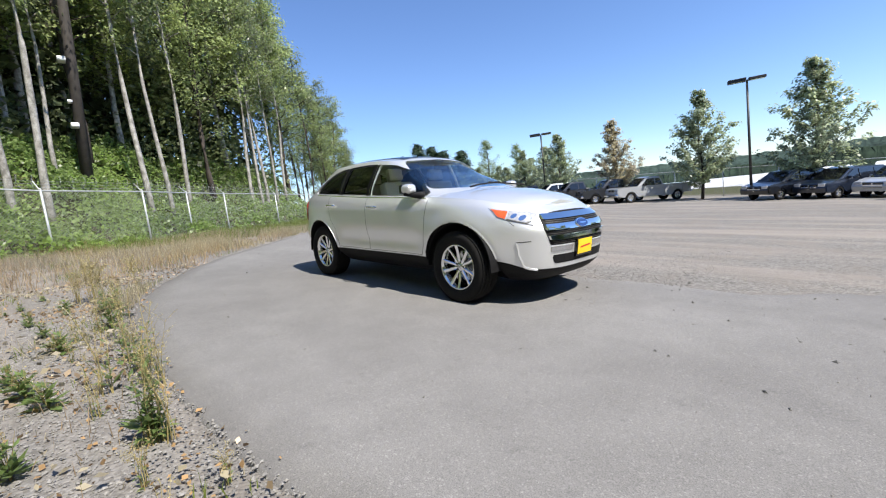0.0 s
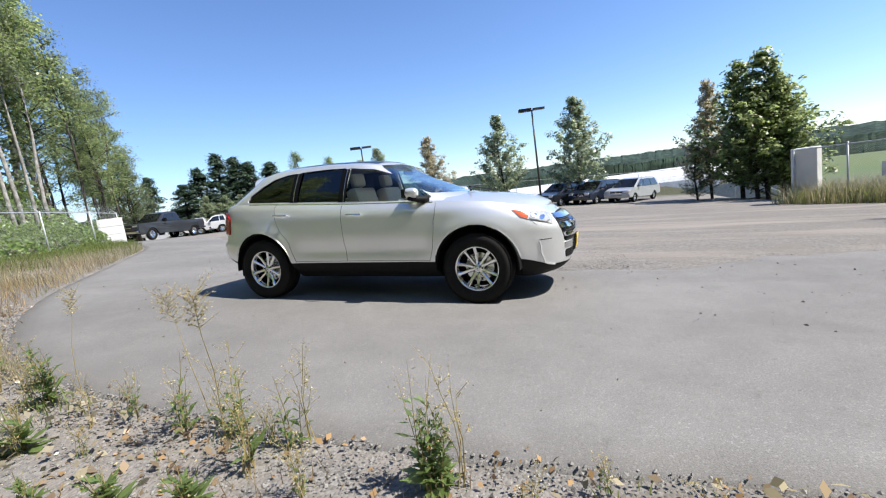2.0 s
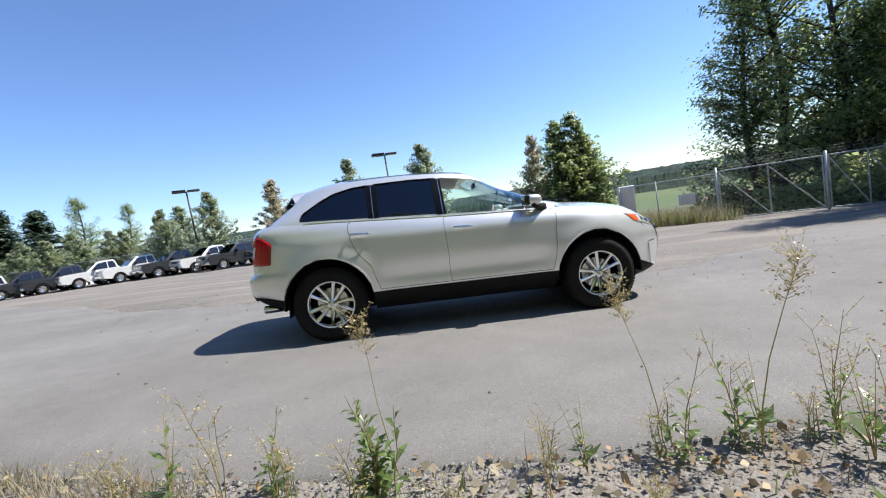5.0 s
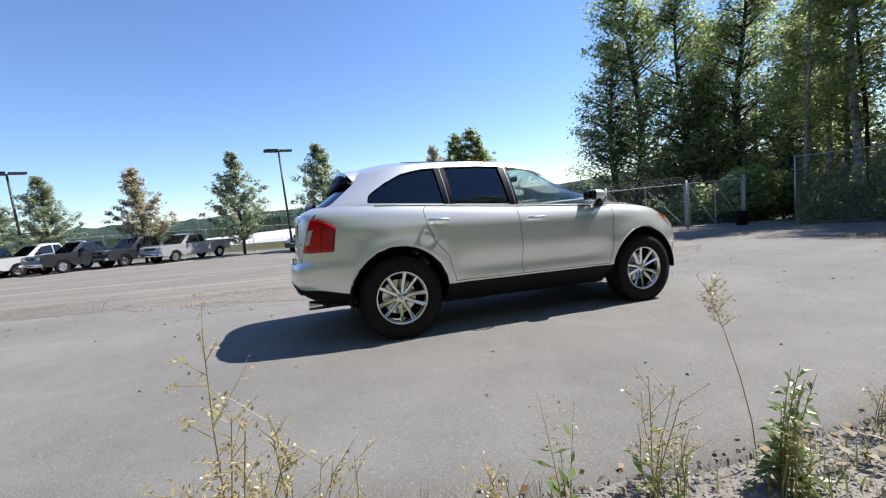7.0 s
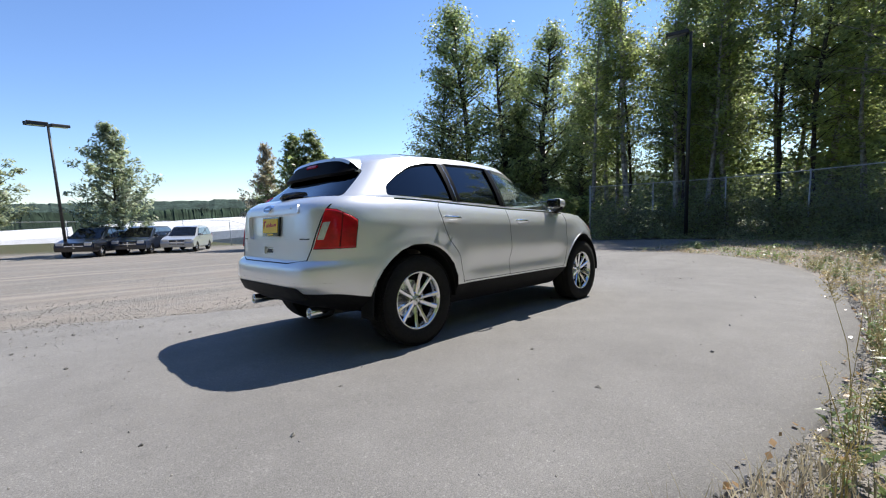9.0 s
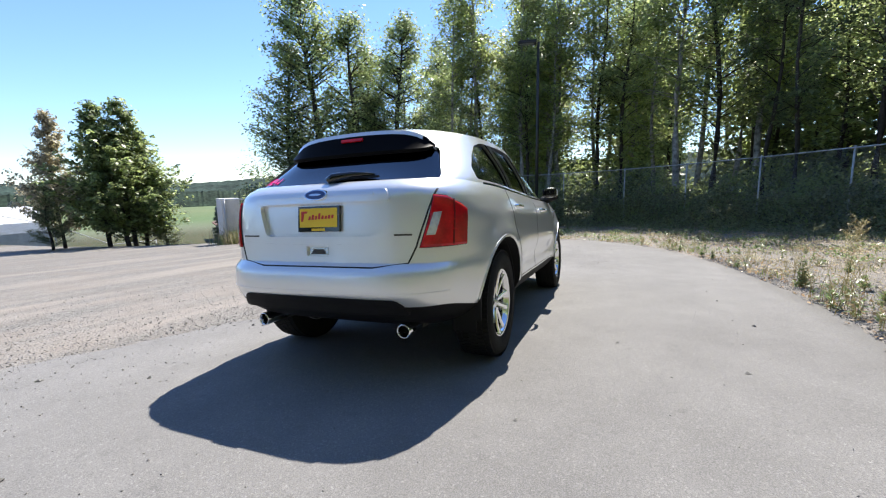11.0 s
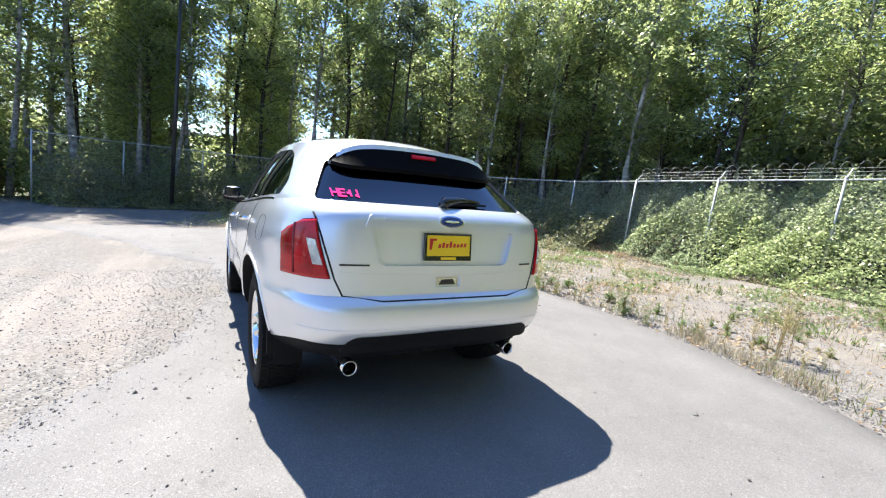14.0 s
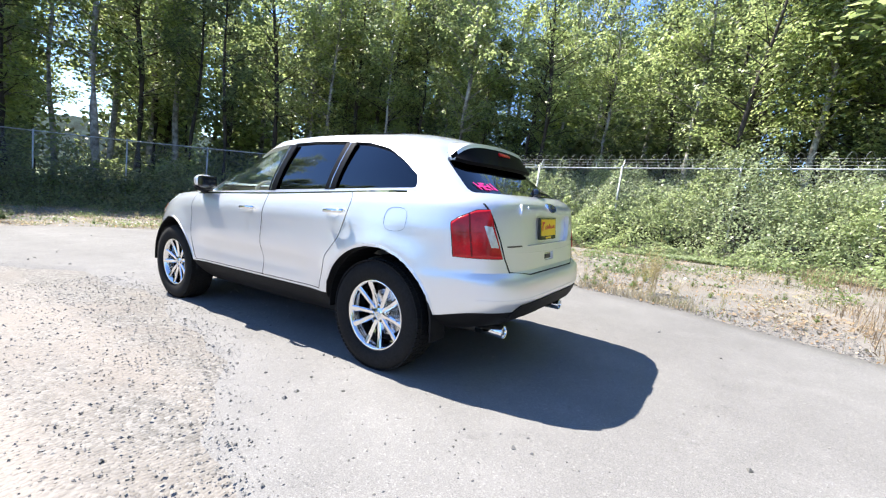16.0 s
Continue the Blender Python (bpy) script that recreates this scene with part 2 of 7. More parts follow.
def lathe(bm, profile, seg=48, axis="Y"):
    """Turns (radius, along) pairs round the axis; the profile is closed on itself."""
    rings = []
    for r, a in profile:
        ring = []
        for k in range(seg):
            t = 2 * math.pi * k / seg
            c, s = r * math.cos(t), r * math.sin(t)
            ring.append(bm.verts.new((c, a, s) if axis == "Y" else (c, s, a)))
        rings.append(ring)
    for i in range(len(rings)):
        r0, r1 = rings[i], rings[(i + 1) % len(rings)]
        for k in range(seg):
            bm.faces.new((r0[k], r0[(k + 1) % seg], r1[(k + 1) % seg], r1[k]))
    bmesh.ops.recalc_face_normals(bm, faces=bm.faces)
    return bm


def spline(knots):
    """A smooth curve through (x, value) knots."""
    xs, ys = [k[0] for k in knots], [k[1] for k in knots]
    n = len(xs)
    ms = []
    for i in range(n):
        if i in (0, n - 1):
            j = min(i, n - 2)
            ms.append((ys[j + 1] - ys[j]) / (xs[j + 1] - xs[j]))
        else:
            a, b = (ys[i] - ys[i - 1]) / (xs[i] - xs[i - 1]), (ys[i + 1] - ys[i]) / (xs[i + 1] - xs[i])
            ms.append(0.0 if a * b <= 0 else 2 * a * b / (a + b))
    def f(x):
        if x <= xs[0]:
            return ys[0]
        if x >= xs[-1]:
            return ys[-1]
        i = max(j for j in range(n - 1) if xs[j] <= x)
        h = xs[i + 1] - xs[i]
        t = (x - xs[i]) / h
        return (2 * t**3 - 3 * t**2 + 1) * ys[i] + (t**3 - 2 * t**2 + t) * h * ms[i] + (3 * t**2 - 2 * t**3) * ys[i + 1] + (t**3 - t**2) * h * ms[i + 1]
    return f


def carve(ob, cutter, operation="DIFFERENCE"):
    """Cuts one closed mesh by another and keeps the result; the cutter goes."""
    mod = ob.modifiers.new("cut", "BOOLEAN")
    mod.operation, mod.object, mod.solver = operation, cutter, "EXACT"
    me = bpy.data.meshes.new_from_object(ob.evaluated_get(bpy.context.evaluated_depsgraph_get()))
    ob.modifiers.clear()
    old = ob.data
    ob.data = me
    bpy.data.meshes.remove(old)
    bpy.data.objects.remove(cutter)
    return ob


def sharpen(ob, angle=35):
    me = ob.data
    bm = bmesh.new()
    bm.from_mesh(me)
    for f in bm.faces:
        f.smooth = True
    for e in bm.edges:
        e.smooth = len(e.link_faces) == 2 and e.calc_face_angle(0) < radians(angle)
    bm.to_mesh(me)
    bm.free()
    return ob


def thing(name, m, label, category, group="", kind=""):
    ob = new(name)
    ob.empty_display_size = 0.1
    ob.matrix_world = m
    return tagged(ob, label, category, group, kind)

# ---------------------------------------------------------------- ground
def smooth(a, b, x):
    t = min(1.0, max(0.0, (x - a) / (b - a)))
    return t * t * (3 - 2 * t)


def ground(x, y):
    """Height of the land: the sloping apron, level lot, wooded bank, and the valley far off."""
    z = -0.0623 * 24 * math.tanh(x / 24) - 0.0342 * 40 * math.tanh(y / 40)
    z -= 0.5 * smooth(6, 30, y)
    # wooded bank that climbs behind the fence
    d = fence_side(x, y)
    left = smooth(-4, -11, x)
    z += (3.0 * left + 0.5 * (1 - left)) * smooth(0.6, 7 - 2.2 * left, d) * smooth(16, 4, x) * smooth(22, 6, y) + 5.0 * smooth(5, 45, d) * smooth(12, -8, x) * smooth(30, 8, y)
    # the land falls to the road past the gate
    z -= 2.6 * smooth(2, 14, (x - 14) * 0.57 + (y - 10) * 0.82) * smooth(10, 16, x)
    # valley floor
    far = math.hypot(x - 5, y - 5)
    z += (-5.0 - z) * smooth(45, 110, far) * smooth(-30, 5, x * 0.6 + y)
    z -= 17.0 * smooth(110, 560, far) * smooth(-30, 40, x * 0.6 + y)
    return z


FENCE = [(-23.5, 11.5), (-21.4, 8.9), (-19.0, 5.7), (-16.4, 2.3), (-14.6, 0.4), (-12.8, -1.3), (-11.4, -3.8), (-10.2, -6.5), (-8.4, -8.9), (-6.0, -10.6), (-3.2, -11.4), (-0.1, -11.4),
         (2.6, -11.3), (5.2, -11.3), (7.8, -11.2), (10.5, -10.0), (13.1, -8.3), (15.5, -6.5), (17.5, -4.3), (19.0, -1.8), (19.6, 1.2), (19.1, 4.2), (17.6, 6.8)]


# the line between lot and wood runs on past both ends of the fence
WOODLINE = [(-120, 78)] + FENCE + [(17.2, 8.0), (22, 11.5), (60, 26), (150, 60)]


def fence_side(x, y):
    """Distance beyond the fence line, on its wooded side; 0 inside."""
    best, side = 1e9, 1
    for (ax, ay), (bx, by) in zip(WOODLINE, WOODLINE[1:]):
        dx, dy = bx - ax, by - ay
        t = min(1.0, max(0.0, ((x - ax) * dx + (y - ay) * dy) / (dx * dx + dy * dy)))
        ex, ey = x - ax - t * dx, y - ay - t * dy
        d = math.hypot(ex, ey)
        if d < best:
            best, side = d, (dx * ey - dy * ex)
    return best if side < 0 else 0.0


land_grid = {}


def grid_of(kind, fn, x, y, step=0.4):
    """Look up a height or distance between stored corners of a grid."""
    i, j = math.floor(x / step), math.floor(y / step)
    out = 0.0
    for di, dj in ((0, 0), (1, 0), (0, 1), (1, 1)):
        key = (kind, i + di, j + dj)
        if key not in land_grid:
            land_grid[key] = fn((i + di) * step, (j + dj) * step)
        wx, wy = x / step - i, y / step - j
        out += land_grid[key] * (wx if di else 1 - wx) * (wy if dj else 1 - wy)
    return out


def lie(x, y):
    return grid_of(0, ground, x, y)


def beyond(x, y):
    return grid_of(1, fence_side, x, y)


# verge side of the asphalt, from the far bend round to the gate side
EDGE = spline([(-30, 14.0), (-14, 6.2), (-9.0, 1.9), (-7.2, 0.2), (-5.7, -1.15), (-4.2, -2.2), (-2.5, -3.02), (-1.0, -3.4), (1.0, -3.53), (3.6, -3.35), (6.4, -2.75), (8.4, -1.8), (9.6, -0.6), (10.2, 0.6)])
# ragged side where gravel has spread over it
GRAVEL_EDGE = spline([(-30, 17.5), (-14, 9.6), (-9, 6.0), (-6, 3.7), (-3, 2.65), (-1.5, 2.1), (0, 1.35), (2.0, 1.0), (4.0, 1.5), (6.5, 2.7), (8.5, 4.2), (10.2, 5.6)])


def axis_steps():
    out, v, step = [0.0], 0.0, 0.35
    while v < 2600:
        v += step
        if v > 14:
            step *= 1.09
        out.append(v)
    return [-a for a in out[:0:-1]] + out


xs = axis_steps()
verts, faces = [], []
for y in xs:
    for x in xs:
        z = ground(x, y)
        if abs(x) < 30 and abs(y) < 30:
            z += 0.03 * (noise.noise((x * 0.6, y * 0.6, 3)) ) * smooth(3.5, 6, math.hypot(x * 0.7, y))
            # the earth lies a little below the asphalt
            inside = EDGE(x) - 0.15 < y < GRAVEL_EDGE(x) + 0.3 and x < 10
            z -= 0.03 if inside else 0.0
        verts.append((x, y, z))
n = len(xs)
faces = [(j * n + i, j * n + i + 1, (j + 1) * n + i + 1, (j + 1) * n + i) for j in range(n - 1) for i in range(n - 1)]


def ground_material():
    m = bpy.data.materials.new("gravel_and_earth")
    m.use_nodes = True
    nt = m.node_tree
    N, L = nt.nodes, nt.links
    b = N["Principled BSDF"]
    b.inputs["Roughness"].default_value = 0.9
    b.inputs["Specular IOR Level"].default_value = 0.2
    tc = N.new("ShaderNodeTexCoord")
    def noi(s, d=4.0, rough=0.55):
        x = N.new("ShaderNodeTexNoise")
        x.inputs["Scale"].default_value, x.inputs["Detail"].default_value, x.inputs["Roughness"].default_value = s, d, rough
        L.new(tc.outputs["Object"], x.inputs["Vector"])
        return x.outputs["Fac"]
    def rng(src, a, bb, c=0.0, d=1.0):
        x = N.new("ShaderNodeMapRange")
        for i, v in enumerate((a, bb, c, d)):
            x.inputs[i + 1].default_value = v
        L.new(src, x.inputs[0])
        return x.outputs[0]
    def mix(a, c, f, mode="MIX"):
        x = N.new("ShaderNodeMix")
        x.data_type, x.blend_type = "RGBA", mode
        for sock, val in ((x.inputs[6], a), (x.inputs[7], c), (x.inputs[0], f)):
            if isinstance(val, bpy.types.NodeSocket):
                L.new(val, sock)
            else:
                sock.default_value = val
        return x.outputs[2]
    def col(r, g, bb):
        return (r, g, bb, 1.0)
    # crushed gravel: pale grey stones among dust
    vor = N.new("ShaderNodeTexVoronoi")
    vor.inputs["Scale"].default_value = 46
    L.new(tc.outputs["Object"], vor.inputs["Vector"])
    sep = N.new("ShaderNodeSeparateColor")
    L.new(vor.outputs["Color"], sep.inputs[0])
    stones = mix(col(0.12, 0.113, 0.104), col(0.25, 0.238, 0.222), sep.outputs[0])
    dust = mix(col(0.215, 0.191, 0.168), col(0.172, 0.153, 0.136), rng(noi(0.7), 0.35, 0.65))
    gravel = mix(dust, stones, rng(noi(1.6, 6), 0.36, 0.56, 0.25, 0.95))
    # paler wheel tracks that run along the lot
    mp = N.new("ShaderNodeMapping")
    mp.inputs["Rotation"].default_value = (0, 0, radians(-24))
    mp.inputs["Scale"].default_value = (0.12, 1.3, 1)
    L.new(tc.outputs["Object"], mp.inputs["Vector"])
    tr = N.new("ShaderNodeTexNoise")
    tr.inputs["Scale"].default_value, tr.inputs["Detail"].default_value = 1.0, 5
    L.new(mp.outputs[0], tr.inputs["Vector"])
    gravel = mix(gravel, col(0.292, 0.26, 0.23), rng(tr.outputs["Fac"], 0.48, 0.66, 0, 0.75))
    # earth and litter under the trees and on the verge
    earth = mix(col(0.18, 0.157, 0.132), col(0.27, 0.243, 0.215), rng(noi(2.2, 6), 0.35, 0.65))
    earth = mix(earth, stones, rng(noi(0.9, 5), 0.42, 0.6, 0.0, 0.85))
    zone = N.new("ShaderNodeAttribute")
    zone.attribute_name = "zone"
    zc = N.new("ShaderNodeSeparateColor")
    L.new(zone.outputs["Color"], zc.inputs[0])
    c = mix(gravel, earth, zc.outputs[0])
    c = mix(c, mix(col(0.05, 0.065, 0.02), col(0.09, 0.075, 0.04), rng(noi(1.2, 6), 0.3, 0.7)), zc.outputs[1])
    c = mix(c, mix(col(0.1, 0.15, 0.06), col(0.15, 0.17, 0.075), rng(noi(0.02, 4), 0.3, 0.7)), zc.outputs[2])
    L.new(c, b.inputs["Base Color"])
    bn = N.new("ShaderNodeBump")
    bn.inputs["Strength"].default_value, bn.inputs["Distance"].default_value = 0.7, 0.008
    add = N.new("ShaderNodeMath")
    L.new(rng(vor.outputs["Distance"], 0, 0.7, 1, 0), add.inputs[0])
    L.new(noi(14, 6), add.inputs[1])
    L.new(add.outputs[0], bn.inputs["Height"])
    L.new(bn.outputs[0], b.inputs["Normal"])
    return m


M["ground"] = ground_material()
land = raw("ground", verts, faces, M["ground"], smooth=True)
tagged(land, "pale crushed-gravel lot with dry earth verges and fields beyond", "ground", kind="structure")
attr = land.data.color_attributes.new("zone", "FLOAT_COLOR", "POINT")
zones = []
for x, y, z in verts:
    d = fence_side(x, y)
    verge = smooth(0.5, 1.9, EDGE(x) - y + 0.7 * noise.noise((x * 0.8, y * 0.8, 0))) if -30 < x < 10.2 else 0.0
    if x >= 10.2:
        verge = smooth(3.0, 1.0, y) if x < 22 else 0.0
    wood = smooth(0.0, 2.5, d) if d < 150 else 1.0
    field = smooth(60, 90, math.hypot(x - 5, y - 5)) * smooth(-20, 30, x * 0.6 + y)
    verge = max(verge, smooth(33, 36, y + 0.1 * x))
    zones += [verge, max(wood, smooth(33, 38, y + 0.1 * x)) * (1 - field), field, 1.0]
attr.data.foreach_set("color", zones)


def asphalt_material():
    m = material("worn_asphalt", (0.172, 0.166, 0.16), 0.88, spec=0.25, vary=0.2, scale=0.45, fine=0.28, fine_scale=170, bump=0.3, bump_scale=220, tint=(0.2, 0.194, 0.187))
    nt = m.node_tree
    N, L = nt.nodes, nt.links
    b = N["Principled BSDF"]
    col = b.inputs["Base Color"].links[0].from_socket
    tc = N.new("ShaderNodeTexCoord")
    def factor(kind, scale, lo, hi, a, c, stretch=None):
        x = N.new(kind)
        x.inputs["Scale"].default_value = scale
        src = tc.outputs["Object"]
        if stretch:
            mp = N.new("ShaderNodeMapping")
            mp.inputs["Scale"].default_value = stretch
            mp.inputs["Rotation"].default_value = (0, 0, radians(-8))
            L.new(src, mp.inputs["Vector"])
            src = mp.outputs[0]
        L.new(src, x.inputs["Vector"])
        r = N.new("ShaderNodeMapRange")
        for k, v in enumerate((lo, hi, a, c)):
            r.inputs[k + 1].default_value = v
        if kind == "ShaderNodeTexVoronoi":
            sp = N.new("ShaderNodeSeparateColor")
            L.new(x.outputs["Color"], sp.inputs[0])
            L.new(sp.outputs[0], r.inputs[0])
        else:
            x.inputs["Detail"].default_value = 5
            L.new(x.outputs["Fac"], r.inputs[0])
        return r.outputs[0]
    # pale stone chips, dull wheel tracks, dusty blotches, faint dark spots
    for f in (factor("ShaderNodeTexVoronoi", 120, 0.86, 0.98, 1.0, 1.26), factor("ShaderNodeTexNoise", 1.0, 0.35, 0.65, 0.93, 1.07, (0.12, 1.1, 1)),
              factor("ShaderNodeTexNoise", 3.2, 0.3, 0.7, 0.94, 1.07), factor("ShaderNodeTexNoise", 13, 0.62, 0.74, 1.0, 0.86)):
        hsv = N.new("ShaderNodeHueSaturation")
        L.new(col, hsv.inputs["Color"])
        L.new(f, hsv.inputs["Value"])
        col = hsv.outputs[0]
    L.new(col, b.inputs["Base Color"])
    return m


M["asphalt"] = asphalt_material()
verts, faces = [], []
cols = 30
steps = [-30 + 0.16 * i for i in range(251)]
for i, x in enumerate(steps):
    lo, hi = EDGE(x), GRAVEL_EDGE(x)
    lo += 0.06 * noise.noise((x * 2.1, 0, 7)) + 0.03 * noise.noise((x * 7, 0, 2))
    hi += 0.35 * noise.noise((x * 0.7, 4, 7)) + 0.15 * noise.noise((x * 2.6, 4, 2))
    if x > 9.2:
        lo += (x - 9.2) ** 2 * 1.1
    for j in range(cols + 1):
        y = lo + (hi - lo) * j / cols
        z = ground(x, y) + 0.004 * noise.noise((x, y, 5))
        if j == 0:
            z -= 0.04
        elif j == 1:
            y = lo + 0.02
        if j == cols:
            z -= 0.045
        verts.append((x, y, z))
w = cols + 1
faces = [(i * w + j, (i + 1) * w + j, (i + 1) * w + j + 1, i * w + j + 1) for i in range(len(steps) - 1) for j in range(cols)]
lane = raw("road", verts, faces, M["asphalt"], smooth=True)
tagged(lane, "worn grey asphalt lane with ragged edges and loose grit", "road", kind="structure")

# ---------------------------------------------------------------- the silver crossover
# Shape of the lower body: plan outlines (nose, tail, half width) by height.
NOSE = spline([(0.2, 2.1), (0.3, 2.24), (0.46, 2.33), (0.62, 2.36), (0.8, 2.345), (0.95, 2.29), (1.06, 2.2), (1.14, 2.1)])
TAIL = spline([(0.2, -2.02), (0.3, -2.2), (0.46, -2.3), (0.58, -2.33), (0.665, -2.325), (0.7, -2.305), (0.725, -2.265), (0.92, -2.25), (1.06, -2.235), (1.095, -2.215), (1.14, -2.13)])
WIDE = spline([(0.2, 0.72), (0.3, 0.82), (0.4, 0.885), (0.46, 0.915), (0.6, 0.935), (0.78, 0.95), (0.95, 0.94), (1.06, 0.915), (1.14, 0.87)])
BELT = spline([(-2.3, 1.225), (-1.6, 1.22), (-0.84, 1.185), (-0.13, 1.15), (0.6, 1.125), (1.0, 1.11), (1.5, 1.075), (1.95, 1.0), (2.2, 0.955), (2.4, 0.93)])
TOP = 1.14
NF, NR = 3.5, 6.0


def trim_shift(level, x):
    """The paint's lower edge dips at the nose and lifts at the tail."""
    bump = max(0.0, 1 - abs(level - 0.455) / (0.255 if level < 0.455 else 0.145))
    return bump * (0.045 * smooth(-1.8, -2.15, x) - 0.085 * smooth(1.85, 2.2, x))


def level_z(level, x):
    return base_z(level, x) + trim_shift(level, x)


def base_z(level, x):
    if level < 0.46:
        lift = 0.05 + 0.08 * smooth(-1.5, -2.0, x) - 0.03 * smooth(1.5, 2.0, x)
        return level + lift * (0.46 - level) / 0.26
    return level if level <= 0.6 else 0.6 + (level - 0.6) * (BELT(x) - 0.6) / (TOP - 0.6)


def z_level(z, x):
    return z if z <= 0.6 else 0.6 + (z - 0.6) * (TOP - 0.6) / (BELT(x) - 0.6)


def flank(x, level):
    """Pressings of the flank: flared wheel arches, hollow lower doors, a soft shoulder."""
    if abs(x) > 2.1:
        return 0.0
    z = base_z(level, x)
    out = 0.007 * math.exp(-((z - 1.0) / 0.06) ** 2)
    for sx in (1.412, -1.412):
        r = math.hypot(x - sx, z - 0.372)
        out += 0.026 * math.exp(-((r - 0.48) / 0.1) ** 2) * smooth(0.25, 0.42, z)
    out -= 0.024 * math.exp(-((z - 0.6) / 0.085) ** 2) * smooth(-1.0, -0.6, x) * smooth(1.05, 0.65, x)
    return out * smooth(2.1, 1.85, abs(x))


def even_thetas(curve, half):
    """Thetas from nose to tail, spaced evenly along a rounded outline, then mirrored."""
    q = [math.pi / 2 * (k / 400) ** 3 for k in range(401)]
    ts = q + [math.pi - t for t in q]
    ts += [math.pi / 2 - t for t in q] + [math.pi / 2 + t for t in q]
    ts = sorted(set(ts))
    run = [0.0]
    for a, b in zip(ts, ts[1:]):
        run.append(run[-1] + (curve(b) - curve(a)).length)
    out = list(np.interp(np.linspace(0, run[-1], half + 1), run, ts))
    return out + [-t for t in out[-2:0:-1]]


def outline(theta, level, off=0.0):
    """Point of the body's skin; theta 0 is the nose, 90 degrees its left side, 180 the tail."""
    c, s = math.cos(theta), math.sin(theta)
    w = WIDE(level) + off
    if c >= 0:
        a, n = NOSE(level) - 0.2 + off, NF
        x = 0.2 + a * abs(c) ** (2 / n)
    else:
        a, n = 0.2 - TAIL(level) + off, NR
        x = 0.2 - a * abs(c) ** (2 / n)
    y = (w + flank(x, level)) * math.copysign(abs(s) ** (2 / n), s)
    return Vector((x, y, level_z(level, x)))


def at_x(x, level, side=1):
    """Theta on the flank at a place along the car."""
    if x >= 0.2:
        c = ((x - 0.2) / (NOSE(level) - 0.2)) ** (NF / 2)
    else:
        c = -((0.2 - x) / (0.2 - TAIL(level))) ** (NR / 2)
    return side * math.acos(max(-1, min(1, c)))


def at_y(y, level, front=False):
    """Theta on the nose or tail at a place across the car."""
    n = NF if front else NR
    s = min(1.0, abs(y) / WIDE(level)) ** (n / 2)
    t = math.asin(s)
    return math.copysign(t if front else math.pi - t, y)


def skin(u, off=0.0):
    """u = (theta, level)."""
    return outline(u[0] if u[0] <= math.pi else u[0] - 2 * math.pi, u[1], off)


def patch(bm, poly, off=0.006, deep=0.02, cuts=3, surface=skin):
    """A plate that follows the skin: a polygon in (theta, level), given depth."""
    flat = bmesh.new()
    f = flat.faces.new([flat.verts.new((p[0], p[1], 0)) for p in poly])
    bmesh.ops.triangulate(flat, faces=[f], quad_method="BEAUTY", ngon_method="BEAUTY")
    for _ in range(cuts):
        bmesh.ops.subdivide_edges(flat, edges=flat.edges[:], cuts=1, use_grid_fill=True)
    flat.verts.index_update()
    hi = [bm.verts.new(surface((v.co.x, v.co.y), off)) for v in flat.verts]
    lo = [bm.verts.new(surface((v.co.x, v.co.y), off - deep)) for v in flat.verts]
    for f in flat.faces:
        ids = [v.index for v in f.verts]
        bm.faces.new([hi[i] for i in ids])
        bm.faces.new([lo[i] for i in ids[::-1]])
    for e in flat.edges:
        if e.is_boundary:
            a, b = e.verts[0].index, e.verts[1].index
            bm.faces.new((hi[a], hi[b], lo[b], lo[a]))
    bmesh.ops.recalc_face_normals(bm, faces=bm.faces)
    flat.free()
    return bm


def ribbon(bm, line, width=0.006, off=0.0012, deep=0.006, surface=skin, n=14):
    """A narrow strip along a bent line of (theta, level) points on the skin."""
    pts = []
    for a, b in zip(line, line[1:]):
        for k in range(n):
            pts.append((a[0] + (b[0] - a[0]) * k / n, a[1] + (b[1] - a[1]) * k / n))
    pts.append(line[-1])
    hi = [surface(p, off) for p in pts]
    lo = [surface(p, off - deep) for p in pts]
    rows = []
    for i, p in enumerate(hi):
        d = (hi[min(i + 1, len(hi) - 1)] - hi[max(i - 1, 0)]).normalized()
        out = (surface(pts[i], 0.05) - surface(pts[i], 0)).normalized()
        s = d.cross(out).normalized() * width / 2
        rows.append([bm.verts.new(v) for v in (p + s, p - s, lo[i] - s, lo[i] + s)])
    for a, b in zip(rows, rows[1:]):
        for k in range(4):
            bm.faces.new((a[k], a[(k + 1) % 4], b[(k + 1) % 4], b[k]))
    bm.faces.new(rows[0])
    bm.faces.new(rows[-1][::-1])
    return bm


WHEEL_X, HUB_Z, WHEEL_Y = 1.412, 0.372, 0.80
car = thing("car", SLOPE, "silver five-door crossover parked on worn asphalt, chrome wheels", "car")


